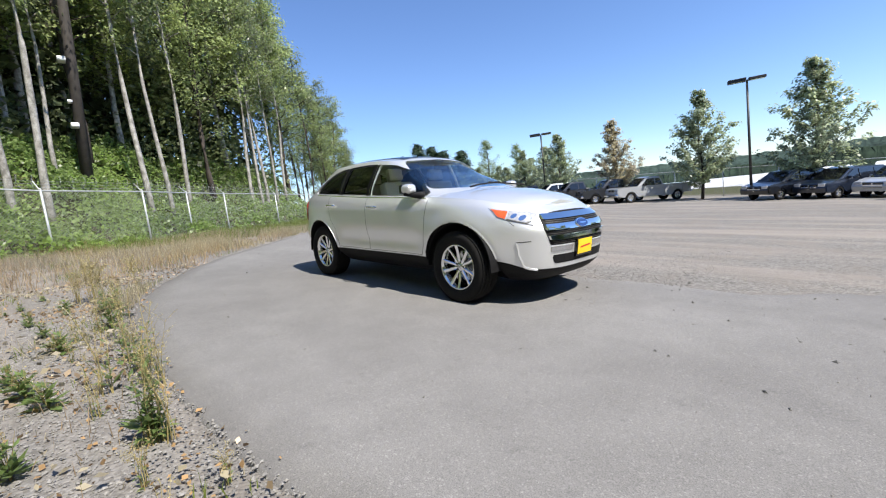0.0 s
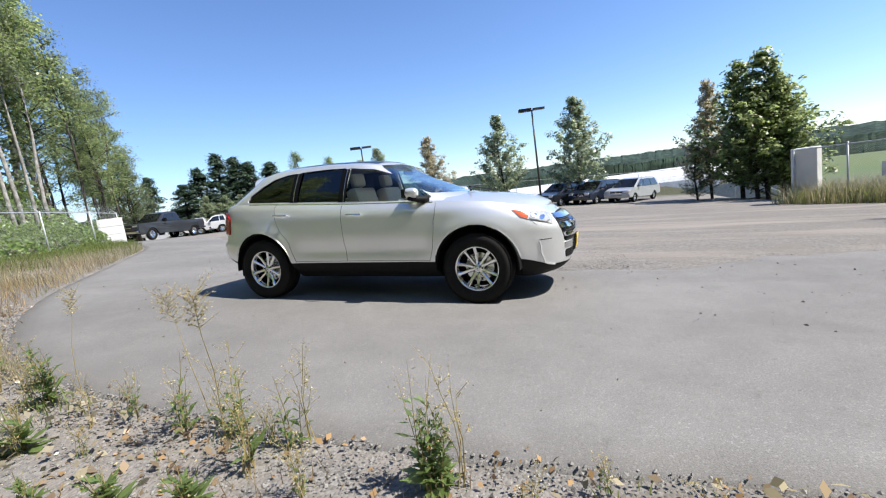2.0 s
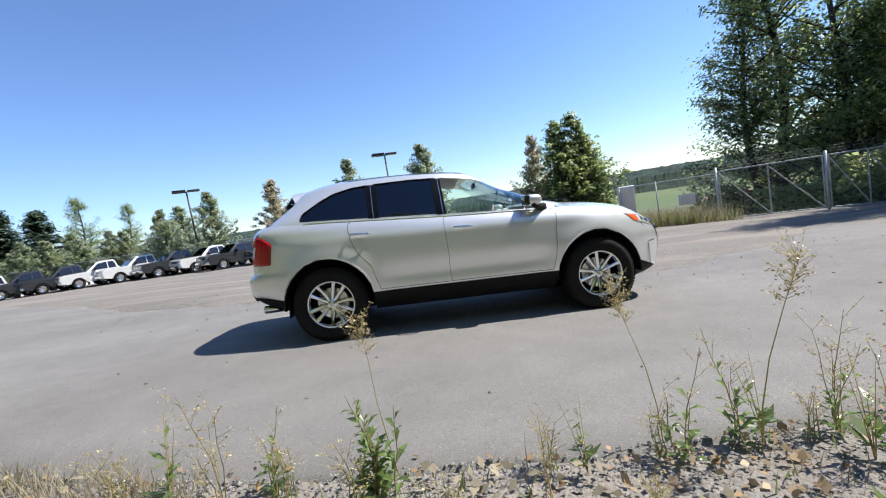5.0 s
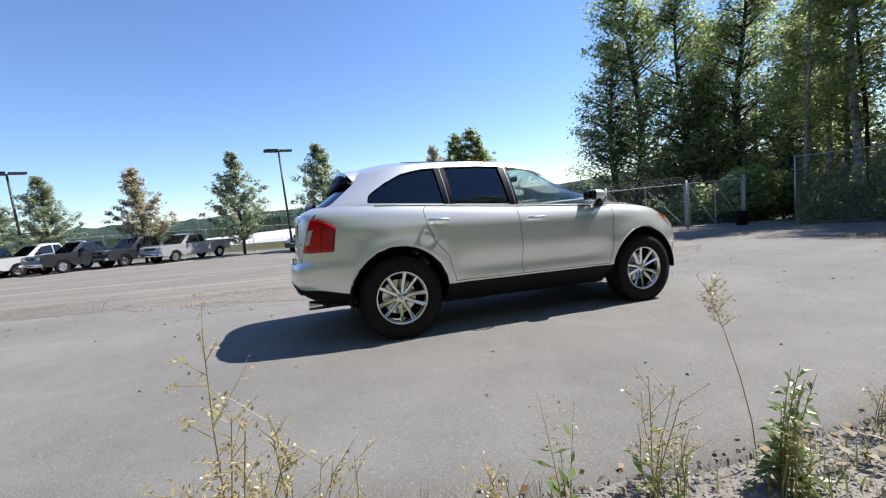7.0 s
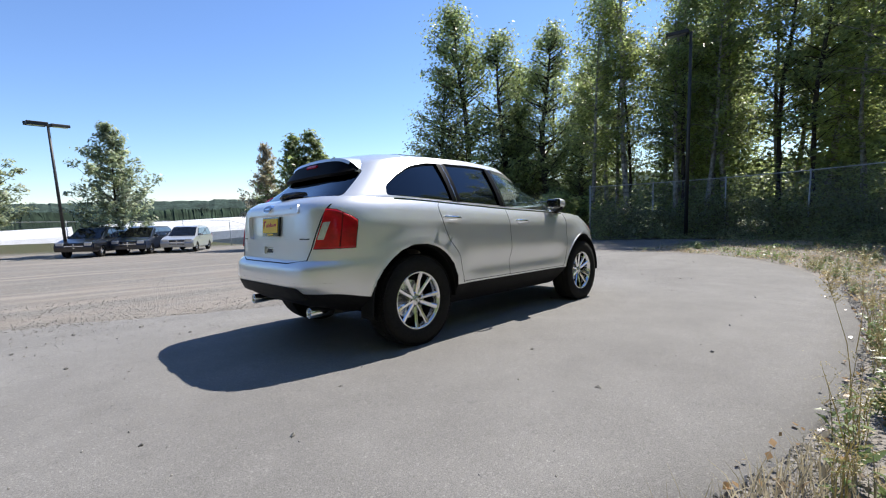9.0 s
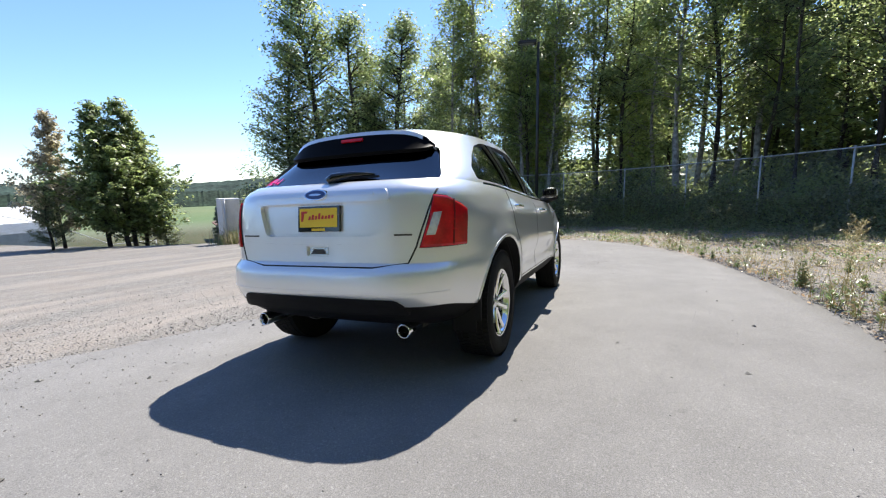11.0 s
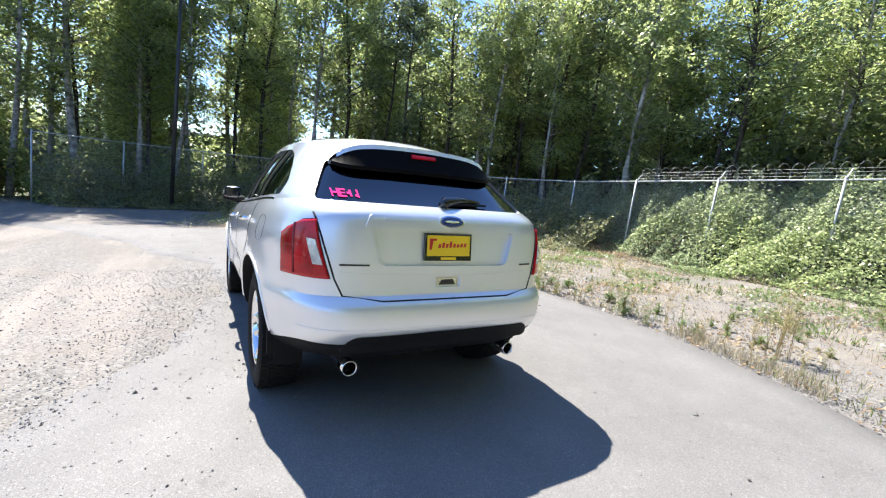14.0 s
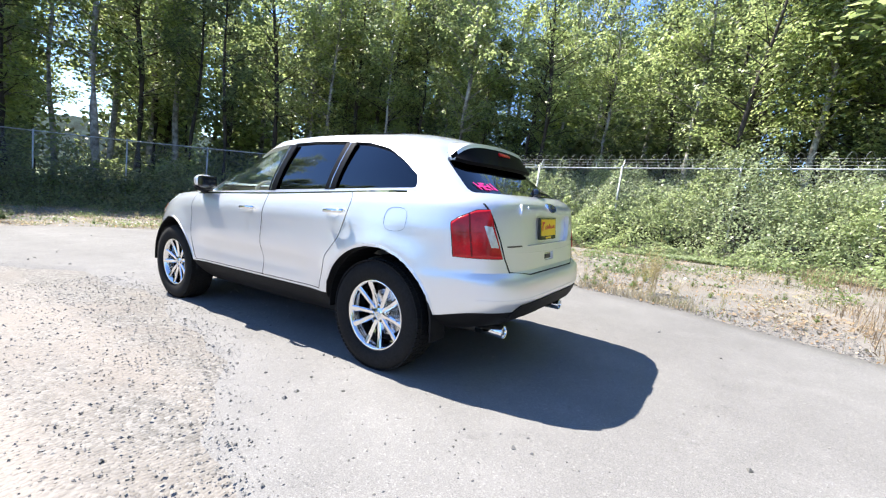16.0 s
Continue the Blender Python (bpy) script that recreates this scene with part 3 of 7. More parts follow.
def body_mesh():
    bm = bmesh.new()
    half, rows = 120, []
    levels = [0.2, 0.24, 0.28, 0.33, 0.39, 0.44, 0.455, 0.47, 0.5, 0.53, 0.56, 0.59, 0.62, 0.66, 0.68, 0.695, 0.71, 0.725, 0.75, 0.78, 0.81, 0.84, 0.87, 0.9, 0.93, 0.96, 0.99, 1.02, 1.05, 1.08, 1.11, 1.13, 1.14]
    thetas = even_thetas(lambda t: outline(t, 0.8), half)
    for lv in levels:
        rows.append([bm.verts.new(outline(t if t <= math.pi else t - 2 * math.pi, lv)) for t in thetas])
    m = 2 * half
    for a, (r0, r1) in enumerate(zip(rows, rows[1:])):
        for k in range(m):
            f = bm.faces.new((r0[k], r0[(k + 1) % m], r1[(k + 1) % m], r1[k]))
            f.material_index = 1 if levels[a] < 0.45 else 0
    # underside
    def cap(row, heights, mat_of):
        grid = []
        shares = [1, 0.985, 0.96, 0.945, 0.94, 0.8, 0.55, 0.3, 0.1, -0.1, -0.3, -0.55, -0.8, -0.94, -0.945, -0.96, -0.985, -1]
        for i in range(half + 1):
            a, b = row[i], row[(m - i) % m]
            if a is b:
                grid.append([a] * len(shares))
                continue
            line = [a]
            for s in shares[1:-1]:
                line.append(bm.verts.new((a.co.x, a.co.y * s, heights(a.co.x, s, a.co.z))))
            grid.append(line + [b])
        for g0, g1 in zip(grid, grid[1:]):
            for k in range(len(shares) - 1):
                q = []
                for v in (g0[k], g1[k], g1[k + 1], g0[k + 1]):
                    if v not in q:
                        q.append(v)
                if len(q) > 2:
                    f = bm.faces.new(q)
                    f.material_index = mat_of(f)
    cap(rows[0], lambda x, s, z: z, lambda f: 1)
    def deck(x, s, z):
        if -2.02 < x < 1.04 and abs(s) < 0.945:
            return 0.62
        if x < 0:
            return z
        return z + 0.075 * (1 - abs(s) ** 2.2) * smooth(2.35, 1.9, x) + 0.012 * smooth(0.9, 0.7, abs(s)) * smooth(2.2, 1.9, x)
    cap(rows[-1], deck, lambda f: 2 if min(v.co.z for v in f.verts) < 0.7 else 0)
    bmesh.ops.recalc_face_normals(bm, faces=bm.faces)
    return bm


body = part("body", body_mesh(), [M["silver"], M["black_plastic"], M["interior"]], car)
body.parent = None
for sx in (WHEEL_X, -WHEEL_X):
    for sy in (1, -1):
        bm = bmesh.new()
        tube(bm, (sx - 0.005, sy * 0.55, HUB_Z + 0.012), (sx - 0.005, sy * 1.2, HUB_Z + 0.012), 0.452, 0.458, 64)
        c = part("cutter", bm, M["black_plastic"])
        for p in c.data.polygons:
            p.material_index = 0
        carve(body, c)
body.parent = car
# inside of the wheel housings is bare black plastic
for p in body.data.polygons:
    c = p.center
    for sx in (WHEEL_X, -WHEEL_X):
        if abs(c.y) < 0.965 and math.hypot(c.x - sx + 0.005, c.z - HUB_Z - 0.012) < 0.4595:
            p.material_index = 1
sharpen(body, 30)

# greenhouse: outline of the cabin from belt to roof
ROOF = spline([(-2.1, 1.42), (-1.9, 1.475), (-1.76, 1.508), (-1.2, 1.598), (-0.6, 1.62), (-0.3, 1.612), (0.1, 1.583), (0.5, 1.503)])


def crown(x):
    return 0.06 + 0.03 * smooth(-0.5, -1.6, x)


def cabin(theta, f, off=0.0):
    """Skin of the cabin; f runs from the belt (0) to the roof's edge (1)."""
    c, s = math.cos(theta), math.sin(theta)
    front = 1.24 - 0.98 * f + 0.05 * math.sin(math.pi * f) + off
    rear = -2.13 + 0.365 * f ** 1.05 - off
    w = 0.865 - 0.235 * f ** 1.35 + off
    mid = -0.5
    if c >= 0:
        n, x = 5.0, mid + (front - mid) * abs(c) ** (2 / 5.0)
    else:
        n, x = 5.2, mid - (mid - rear) * abs(c) ** (2 / 5.2)
    y = w * math.copysign(abs(s) ** (2 / n), s)
    base = BELT(max(-2.2, min(1.1, x))) - 0.01
    base += 0.075 * (1 - min(1, abs(y) / 0.86) ** 2.2) * smooth(0.9, 1.2, x)
    z = base + (ROOF(x) + off - base) * f
    return Vector((x, y, z))


CABIN_HALF = 64
CABIN_T = even_thetas(lambda t: cabin(t, 0.5), CABIN_HALF)


def cabin_shell(a, b, rows=22, half=CABIN_HALF):
    """A closed thin shell between two offsets of the cabin's skin."""
    bm = bmesh.new()
    m = 2 * half
    def sheet(off, flip):
        rings = []
        for i in range(rows + 1):
            f = i / rows
            rings.append([bm.verts.new(cabin(t, f, off)) for t in CABIN_T])
        for r0, r1 in zip(rings, rings[1:]):
            for k in range(m):
                q = (r0[k], r0[(k + 1) % m], r1[(k + 1) % m], r1[k])
                bm.faces.new(q[::-1] if flip else q)
        shares = [1, 0.97, 0.93, 0.85, 0.7, 0.5, 0.25, 0, -0.25, -0.5, -0.7, -0.85, -0.93, -0.97, -1]
        grid = []
        for i in range(half + 1):
            p, q = rings[-1][i], rings[-1][(m - i) % m]
            if p is q:
                grid.append([p] * len(shares))
                continue
            grid.append([p] + [bm.verts.new((p.co.x, p.co.y * s, p.co.z + crown(p.co.x) * (1 - abs(s) ** 2.4) * (p.co.y / 0.62))) for s in shares[1:-1]] + [q])
        for g0, g1 in zip(grid, grid[1:]):
            for k in range(len(shares) - 1):
                q = []
                for v in (g0[k], g1[k], g1[k + 1], g0[k + 1]):
                    if v not in q:
                        q.append(v)
                if len(q) > 2:
                    bm.faces.new(q[::-1] if flip else q)
        return rings[0]
    r0, r1 = sheet(b, False), sheet(a, True)
    for k in range(m):
        bm.faces.new((r1[k], r1[(k + 1) % m], r0[(k + 1) % m], r0[k]))
    bmesh.ops.recalc_face_normals(bm, faces=bm.faces)
    return bm


def prism(poly, axis, lo, hi):
    """A closed block: a polygon in (x, z) pulled along y, or in (y, z) pulled along x."""
    bm = bmesh.new()
    def put(p, d):
        return bm.verts.new((p[0], d, p[1]) if axis == "y" else (d, p[0], p[1]))
    a, b = [put(p, lo) for p in poly], [put(p, hi) for p in poly]
    bm.faces.new(a)
    bm.faces.new(b[::-1])
    for i in range(len(poly)):
        j = (i + 1) % len(poly)
        bm.faces.new((a[i], b[i], b[j], a[j]))
    bmesh.ops.recalc_face_normals(bm, faces=bm.faces)
    return bm


def grown(poly, d):
    cx, cy = sum(p[0] for p in poly) / len(poly), sum(p[1] for p in poly) / len(poly)
    return [(x + math.copysign(d, x - cx), y + math.copysign(d, y - cy)) for x, y in poly]


def rounded(poly, r=0.03, n=4):
    out = []
    for i, p in enumerate(poly):
        a, b = Vector(poly[i - 1]), Vector(poly[(i + 1) % len(poly)])
        p = Vector(p)
        da, db = (a - p), (b - p)
        ra, rb = min(r, da.length * 0.45), min(r, db.length * 0.45)
        p0, p1 = p + da.normalized() * ra, p + db.normalized() * rb
        for k in range(n + 1):
            t = k / n
            q = p0 * (1 - t) ** 2 + p * 2 * t * (1 - t) + p1 * t * t
            out.append((q.x, q.y))
    return out


FRONT_GLASS = rounded([(-0.18, 1.168), (0.86, 1.122), (0.9, 1.16), (0.66, 1.31), (0.42, 1.435), (0.16, 1.525), (-0.18, 1.565)], 0.03)
REAR_GLASS = rounded([(-0.87, 1.2), (-0.215, 1.172), (-0.215, 1.567), (-0.5, 1.575), (-0.885, 1.565)], 0.02)
QUARTER_GLASS = rounded([(-1.66, 1.235), (-0.915, 1.203), (-0.925, 1.562), (-1.1, 1.55), (-1.3, 1.505), (-1.47, 1.42), (-1.63, 1.315)], 0.03)
SCREEN = rounded([(-0.72, 1.2), (0.72, 1.2), (0.53, 1.575), (0, 1.6), (-0.53, 1.575)], 0.05)
BACKLIGHT = rounded([(-0.71, 1.222), (0.71, 1.222), (0.585, 1.46), (-0.585, 1.46)], 0.04)
shell = part("roof", cabin_shell(-0.035, 0.0), M["silver"])
panes = []
for name, poly, mat in (("front_window", FRONT_GLASS, "glass_clear"), ("rear_window", REAR_GLASS, "glass_dark"), ("quarter_window", QUARTER_GLASS, "glass_dark")):
    for sy in (1, -1):
        carve(shell, part("cutter", prism(poly, "y", sy * 0.3, sy * 1.2), M["silver"]))
        panes.append((name, poly, "y", sy * 0.3, sy * 1.2, mat))
carve(shell, part("cutter", prism(SCREEN, "x", 0.12, 1.6), M["silver"]))
carve(shell, part("cutter", prism(BACKLIGHT, "x", -2.6, -1.6), M["silver"]))
panes += [("windscreen", SCREEN, "x", 0.12, 1.6, "glass_screen"), ("tailgate_window", BACKLIGHT, "x", -2.6, -1.6, "glass_dark")]
shell.parent = car
sharpen(shell, 30)
for name, poly, axis, lo, hi, mat in panes:
    p = part(name, cabin_shell(-0.019, -0.014), M[mat])
    carve(p, part("cutter", prism(grown(poly, 0.012), axis, lo, hi), M[mat]), "INTERSECT")
    p.parent = car
    tagged(sharpen(p), "dark privacy glass" if mat == "glass_dark" else "clear tinted glass")
    p.visible_shadow = mat == "glass_dark"

# gloss black trim between the side windows
for x0, x1 in ((-0.245, -0.15), (-0.945, -0.84)):
    for sy in (1, -1):
        p = part("pillar_trim", cabin_shell(-0.004, 0.0025), M["pillar_black"])
        lean = -0.015
        carve(p, part("cutter", prism([(x0, 1.165 if x0 > -0.5 else 1.2), (x1, 1.165 if x0 > -0.5 else 1.195), (x1 + lean, 1.556), (x0 + lean, 1.556)], "y", sy * 0.3, sy * 1.2), M["gloss_black"]), "INTERSECT")
        p.parent = car
# thin bright strips at the door edges: the pillars' reflected line, added as metal
for x in (-0.178, -0.892):
    for sy in (1, -1):
        p = part("door_edge", cabin_shell(-0.002, 0.0045), M["satin_chrome"])
        z = 1.165 if x > -0.5 else 1.2
        carve(p, part("cutter", prism([(x - 0.003, z), (x + 0.003, z), (x - 0.012, 1.553), (x - 0.018, 1.553)], "y", sy * 0.3, sy * 1.2), M["satin_chrome"]), "INTERSECT")
        p.parent = car
# wheel housings and raised arch lips
for sx in (WHEEL_X, -WHEEL_X):
    for sy in (1, -1):
        bm = bmesh.new()
        rows = []
        for k in range(25):
            t = radians(-4 + 188 * k / 24)
            rows.append([bm.verts.new((sx - 0.005 + r * math.cos(t), sy * y, HUB_Z + 0.012 + r * math.sin(t))) for r, y in ((0.448, 0.9), (0.448, 0.52), (0.1, 0.5), (0.1, 0.49), (0.462, 0.51), (0.462, 0.9))])
        for a, b in zip(rows, rows[1:]):
            for k in range(6):
                bm.faces.new((a[k], a[(k + 1) % 6], b[(k + 1) % 6], b[k]))
        bmesh.ops.recalc_face_normals(bm, faces=bm.faces)
        part("wheel_housing", bm, M["black_plastic"], car)
        line = []
        for k in range(31):
            t = radians(12 + 156 * k / 30)
            x, z = sx - 0.005 + 0.468 * math.cos(t), HUB_Z + 0.012 + 0.468 * math.sin(t)
            lv = z_level(z, x)
            line.append((at_x(x, lv, sy), lv))
        part("arch_lip", ribbon(bmesh.new(), line, 0.014, 0.0035, 0.012, n=2), M["silver"], car)

# wheels
def build_wheel(side):
    """A chrome ten-spoke wheel; its outer face looks to +y, or to -y for side -1."""
    w = part("wheel", lathe(bmesh.new(), [(0.236, -0.1), (0.232, -0.02), (0.236, 0.085), (0.243, 0.1), (0.236, 0.108), (0.226, 0.1), (0.214, 0.06), (0.218, -0.1)], 64), M["chrome"], car, "chrome wheel rim", True)
    b = lathe(bmesh.new(), [(0.238, -0.108), (0.262, -0.122), (0.318, -0.126), (0.356, -0.115), (0.37, -0.09), (0.3745, -0.05), (0.376, 0), (0.3745, 0.05), (0.37, 0.09), (0.356, 0.115), (0.318, 0.126), (0.262, 0.12), (0.24, 0.106)], 72)
    part("tyre", b, M["rubber"], w, "black road tyre", True)
    # tread blocks
    bm = bmesh.new()
    for k in range(72):
        for row, (y0, y1) in enumerate(((-0.112, -0.078), (-0.07, -0.03), (-0.022, 0.022), (0.03, 0.07), (0.078, 0.112))):
            t = 2 * math.pi * (k + 0.5 * (row % 2)) / 72
            m = Matrix.Rotation(t, 4, "Y")
            r = 0.3765 if abs(y0 + y1) < 0.15 else 0.372
            box(bm, -0.0128, 0.0128, y0, y1, r - 0.006, r + 0.0035, 0, m)
    part("tread", bm, M["rubber"], w)
    # brake disc, and a black disc put in for the shade inside the rim
    bm = bmesh.new()
    tube(bm, (0, -0.04, 0), (0, -0.02, 0), 0.16, 0.16, 40)
    part("brake_disc", bm, M["satin_chrome"], w, "bare steel brake disc")
    bm = bmesh.new()
    tube(bm, (0, -0.1, 0), (0, -0.06, 0), 0.216, 0.216, 40)
    part("barrel", bm, M["black_plastic"], w, "black disc for the shade inside the rim")
    # five pairs of spokes
    for k in range(5):
        for d in (-1, 1):
            bm = bmesh.new()
            t = 2 * math.pi * k / 5
            prof = [(0.045, 0.062, 0.016, 0.013), (0.1, 0.07, 0.017, 0.028), (0.16, 0.078, 0.018, 0.044), (0.222, 0.094, 0.021, 0.058)]
            rings = []
            for r, y, hw, lean in prof:
                mid = d * lean
                rings.append([bm.verts.new(Matrix.Rotation(t, 4, "Y") @ Vector((mid + a, yy, r))) for a, yy in ((-hw, y - 0.03), (-hw, y - 0.004), (-hw * 0.55, y + 0.004), (hw * 0.55, y + 0.004), (hw, y - 0.004), (hw, y - 0.03))])
            for a, b2 in zip(rings, rings[1:]):
                for i in range(6):
                    bm.faces.new((a[i], a[(i + 1) % 6], b2[(i + 1) % 6], b2[i]))
            bm.faces.new(rings[0][::-1])
            bm.faces.new(rings[-1])
            bmesh.ops.recalc_face_normals(bm, faces=bm.faces)
            part("spoke", bm, M["chrome"], w)
    bm = bmesh.new()
    lathe(bm, [(0.0001, 0.07), (0.03, 0.07), (0.034, 0.066), (0.066, 0.062), (0.07, 0.055), (0.07, 0.02), (0.0001, 0.02)], 32)
    part("hub", bm, M["chrome"], w, "", True)
    bm = bmesh.new()
    lathe(bm, [(0.0001, 0.076), (0.024, 0.075), (0.028, 0.071), (0.028, 0.066), (0.0001, 0.066)], 28)
    part("hub_cap", bm, M["satin_chrome"], w, "", True)
    for k in range(5):
        t = 2 * math.pi * (k + 0.5) / 5
        bm = bmesh.new()
        x, z = 0.052 * math.sin(t), 0.052 * math.cos(t)
        tube(bm, (x, 0.055, z), (x, 0.0685, z), 0.011, 0.009, 6)
        part("wheel_nut", bm, M["pole_dark"], w)
    return w


wheel = build_wheel(1)
wheel.matrix_basis = pose(WHEEL_X, WHEEL_Y, HUB_Z, 0, 9, 0)
for x, y, spin, turn in ((-WHEEL_X, WHEEL_Y, 31, 0), (WHEEL_X, -WHEEL_Y, 20, 180), (-WHEEL_X, -WHEEL_Y, 47, 180)):
    copy_thing(wheel, pose(x, y, HUB_Z, 0, 0, turn) @ pose(0, 0, 0, 0, spin, 0))

# door gaps and other panel lines
def line_part(name, line, width=0.004):
    return part(name, ribbon(bmesh.new(), line, width), M["seam"], car)


for sy in (1, -1):
    T = lambda x, z: (at_x(x, z_level(z, x), sy), z_level(z, x))
    line_part("panel_gap", [T(0.98, 1.1), T(0.965, 0.9), T(0.94, 0.6), T(0.9, 0.47)])
    line_part("panel_gap", [T(-0.18, 1.14), T(-0.18, 0.9), T(-0.17, 0.7), T(-0.16, 0.47)])
    line_part("panel_gap", [T(-1.13, 1.19), T(-1.14, 1.0), T(-1.08, 0.86), T(-0.95, 0.7), T(-0.9, 0.52), T(-0.89, 0.47)])
    line_part("panel_gap", [T(0.9, 0.472), T(0.0, 0.474), T(-0.89, 0.476)], 0.005)
    line_part("panel_gap", [T(2.03, 0.8), T(1.93, 0.88), T(1.86, 0.95)], 0.004)
    # bright moulding under the side windows
    part("window_moulding", ribbon(bmesh.new(), [T(0.95, 1.098), T(0.5, 1.118), T(-0.13, 1.138), T(-0.84, 1.172), T(-1.6, 1.206)], 0.016, 0.003, 0.012), M["chrome"], car, "chrome moulding below the windows")
    # door handles
    for hx, hz in ((0.0, 1.015), (-1.03, 1.05)):
        lv = z_level(hz, hx)
        bm = bmesh.new()
        pts = []
        for k in range(13):
            x = hx - 0.105 + 0.21 * k / 12
            out = 0.014 + 0.036 * math.sin(math.pi * k / 12) ** 0.5
            pts.append(skin((at_x(x, lv, sy), lv), out))
        bent(bm, pts, [0.009] + [0.0155] * 11 + [0.009], 10)
        h = part("door_handle", bm, M["chrome"], car, "chrome door handle", True)
        bm = bmesh.new()
        cup = [(at_x(hx + 0.05 * math.cos(a), lv + 0.028 * math.sin(a), sy), lv - 0.012 + 0.03 * math.sin(a)) for a in [2 * math.pi * k / 20 for k in range(20)]]
        patch(bm, cup, 0.0025, 0.01, 1)
        part("handle_cup", bm, M["silver"], h)
    # mirror
    bm = bmesh.new()
    bmesh.ops.create_uvsphere(bm, u_segments=24, v_segments=14, radius=1)
    for v in bm.verts:
        q = v.co.copy()
        sx2 = 0.08 * math.copysign(abs(q.x) ** 0.75, q.x)
        v.co = Vector((0.74 + sx2 + (0.03 if q.x > 0 else -0.005) * -q.y * sy, sy * (0.935 + 0.085 * math.copysign(abs(q.y) ** 0.75, q.y)), 1.212 + 0.058 * math.copysign(abs(q.z) ** 0.75, q.z)))
    mirror = part("door_mirror", bm, M["silver"], car, "silver-capped door mirror", True)
    bm = bmesh.new()
    box(bm, 0.645, 0.705, min(sy * 0.858, sy * 1.014), max(sy * 0.858, sy * 1.014), 1.16, 1.262, 0.02)
    part("mirror_glass", bm, M["gloss_black"], mirror)
    bm = bmesh.new()
    bent(bm, [(0.88, sy * 0.83, 1.13), (0.84, sy * 0.87, 1.135), (0.77, sy * 0.95, 1.15), (0.73, sy * 1.01, 1.157)], [0.05, 0.042, 0.03, 0.02], 10)
    part("mirror_arm", bm, M["black_plastic"], mirror, "black mirror foot", True)
    # tail lamp wraps round the corner
    lamp = [(at_x(-1.95, 0.95, sy), z_level(1.04, -1.98)), (at_x(-1.975, 0.83, sy), z_level(0.838, -1.98)), (at_y(sy * 0.66, 0.8), z_level(0.832, -2.18)), (at_y(sy * 0.73, 1.0), z_level(1.125, -2.16)), (at_y(sy * 0.78, 1.0), z_level(1.118, -2.1)), (at_x(-1.985, 1.0, sy), z_level(1.07, -2.0))]
    bm = bmesh.new()
    patch(bm, lamp, 0.012, 0.04, 4)
    tl = part("tail_lamp", bm, M["red_lens"], car, "red tail lamp with a clear inner strip", True)
    bm = bmesh.new()
    patch(bm, [(at_y(sy * 0.69, 0.8), z_level(0.9, -2.2)), (at_y(sy * 0.732, 0.8), z_level(0.902, -2.2)), (at_y(sy * 0.752, 1.0), z_level(1.03, -2.2)), (at_y(sy * 0.716, 1.0), z_level(1.025, -2.2))], 0.014, 0.006, 2)
    part("reversing_lens", bm, M["clear_lens"], tl, "clear reversing lens")
    # ridges moulded into the lens
    for zz in (0.93, 0.985):
        part("lens_rib", ribbon(bmesh.new(), [(at_x(-1.985, 0.9, sy), z_level(zz, -1.98)), (at_y(sy * 0.755, 0.9), z_level(zz, -2.15))], 0.005, 0.0155, 0.006), M["red_lens"], tl)
    part("lens_divider", ribbon(bmesh.new(), [(at_y(sy * 0.8, 0.9), z_level(0.845, -2.1)), (at_y(sy * 0.81, 0.95), z_level(1.1, -2.1))], 0.01, 0.0155, 0.006), M["red_dark"], tl)
    line_part("lamp_gap", [lamp[0], lamp[1], lamp[2], lamp[3], lamp[4], lamp[5], lamp[0]], 0.008)
    # head lamp: dark housing, bright lens, amber outer corner
    HX = lambda x, z: (at_x(x, z_level(z, x), sy), z_level(z, x))
    head = [HX(1.765, 0.977), HX(1.87, 0.884), HX(1.942, 0.861), HX(2.123, 0.81), HX(2.172, 0.797), HX(2.134, 0.905), HX(2.1, 0.925), HX(1.938, 0.949)]
    bm = bmesh.new()
    patch(bm, head, 0.004, 0.03, 4)
    hl = part("head_lamp", bm, M["clear_lens"], car, "clear head lamp with an amber corner", True)
    bm = bmesh.new()
    patch(bm, [HX(1.955, 0.867), HX(2.12, 0.82), HX(2.145, 0.84), HX(2.1, 0.915), HX(1.952, 0.938)], 0.009, 0.01, 3)
    lens = part("lens", bm, M["clear_lens"], hl, "clear lens over a bright bowl", True)
    bm = bmesh.new()
    patch(bm, [HX(1.79, 0.968), HX(1.874, 0.892), HX(1.938, 0.871), HX(1.935, 0.941)], 0.009, 0.01, 2)
    part("side_marker", bm, M["amber_lens"], hl, "amber corner lens")
    for hx, hz, hr in ((2.0, 0.897, 0.022), (2.07, 0.876, 0.024)):
        bm = bmesh.new()
        patch(bm, [HX(hx + hr * math.cos(2 * math.pi * k / 16), hz + hr * math.sin(2 * math.pi * k / 16)) for k in range(16)], 0.0115, 0.006, 1)
        part("lamp_bowl", bm, M["chrome"], lens, "bright lamp bowl")
    # pressed fog lamp pocket in the bumper corner
    line_part("fog_pocket_gap", [HX(2.05, 0.64), HX(2.17, 0.648)], 0.008)
    part("fog_pocket", ribbon(bmesh.new(), [HX(2.05, 0.635), HX(2.065, 0.54), HX(2.095, 0.46), HX(2.185, 0.445)], 0.014, 0.006, 0.012), M["silver"], car, "raised edge of the fog lamp pocket")
    # exhaust
    bm = bmesh.new()
    lathe(bm, [(0.04, -0.11), (0.043, 0.08), (0.039, 0.086), (0.035, 0.08), (0.034, -0.11)], 28)
    bmesh.ops.transform(bm, matrix=pose(-2.115, sy * 0.53, 0.342, 0, 0, 90), verts=bm.verts)
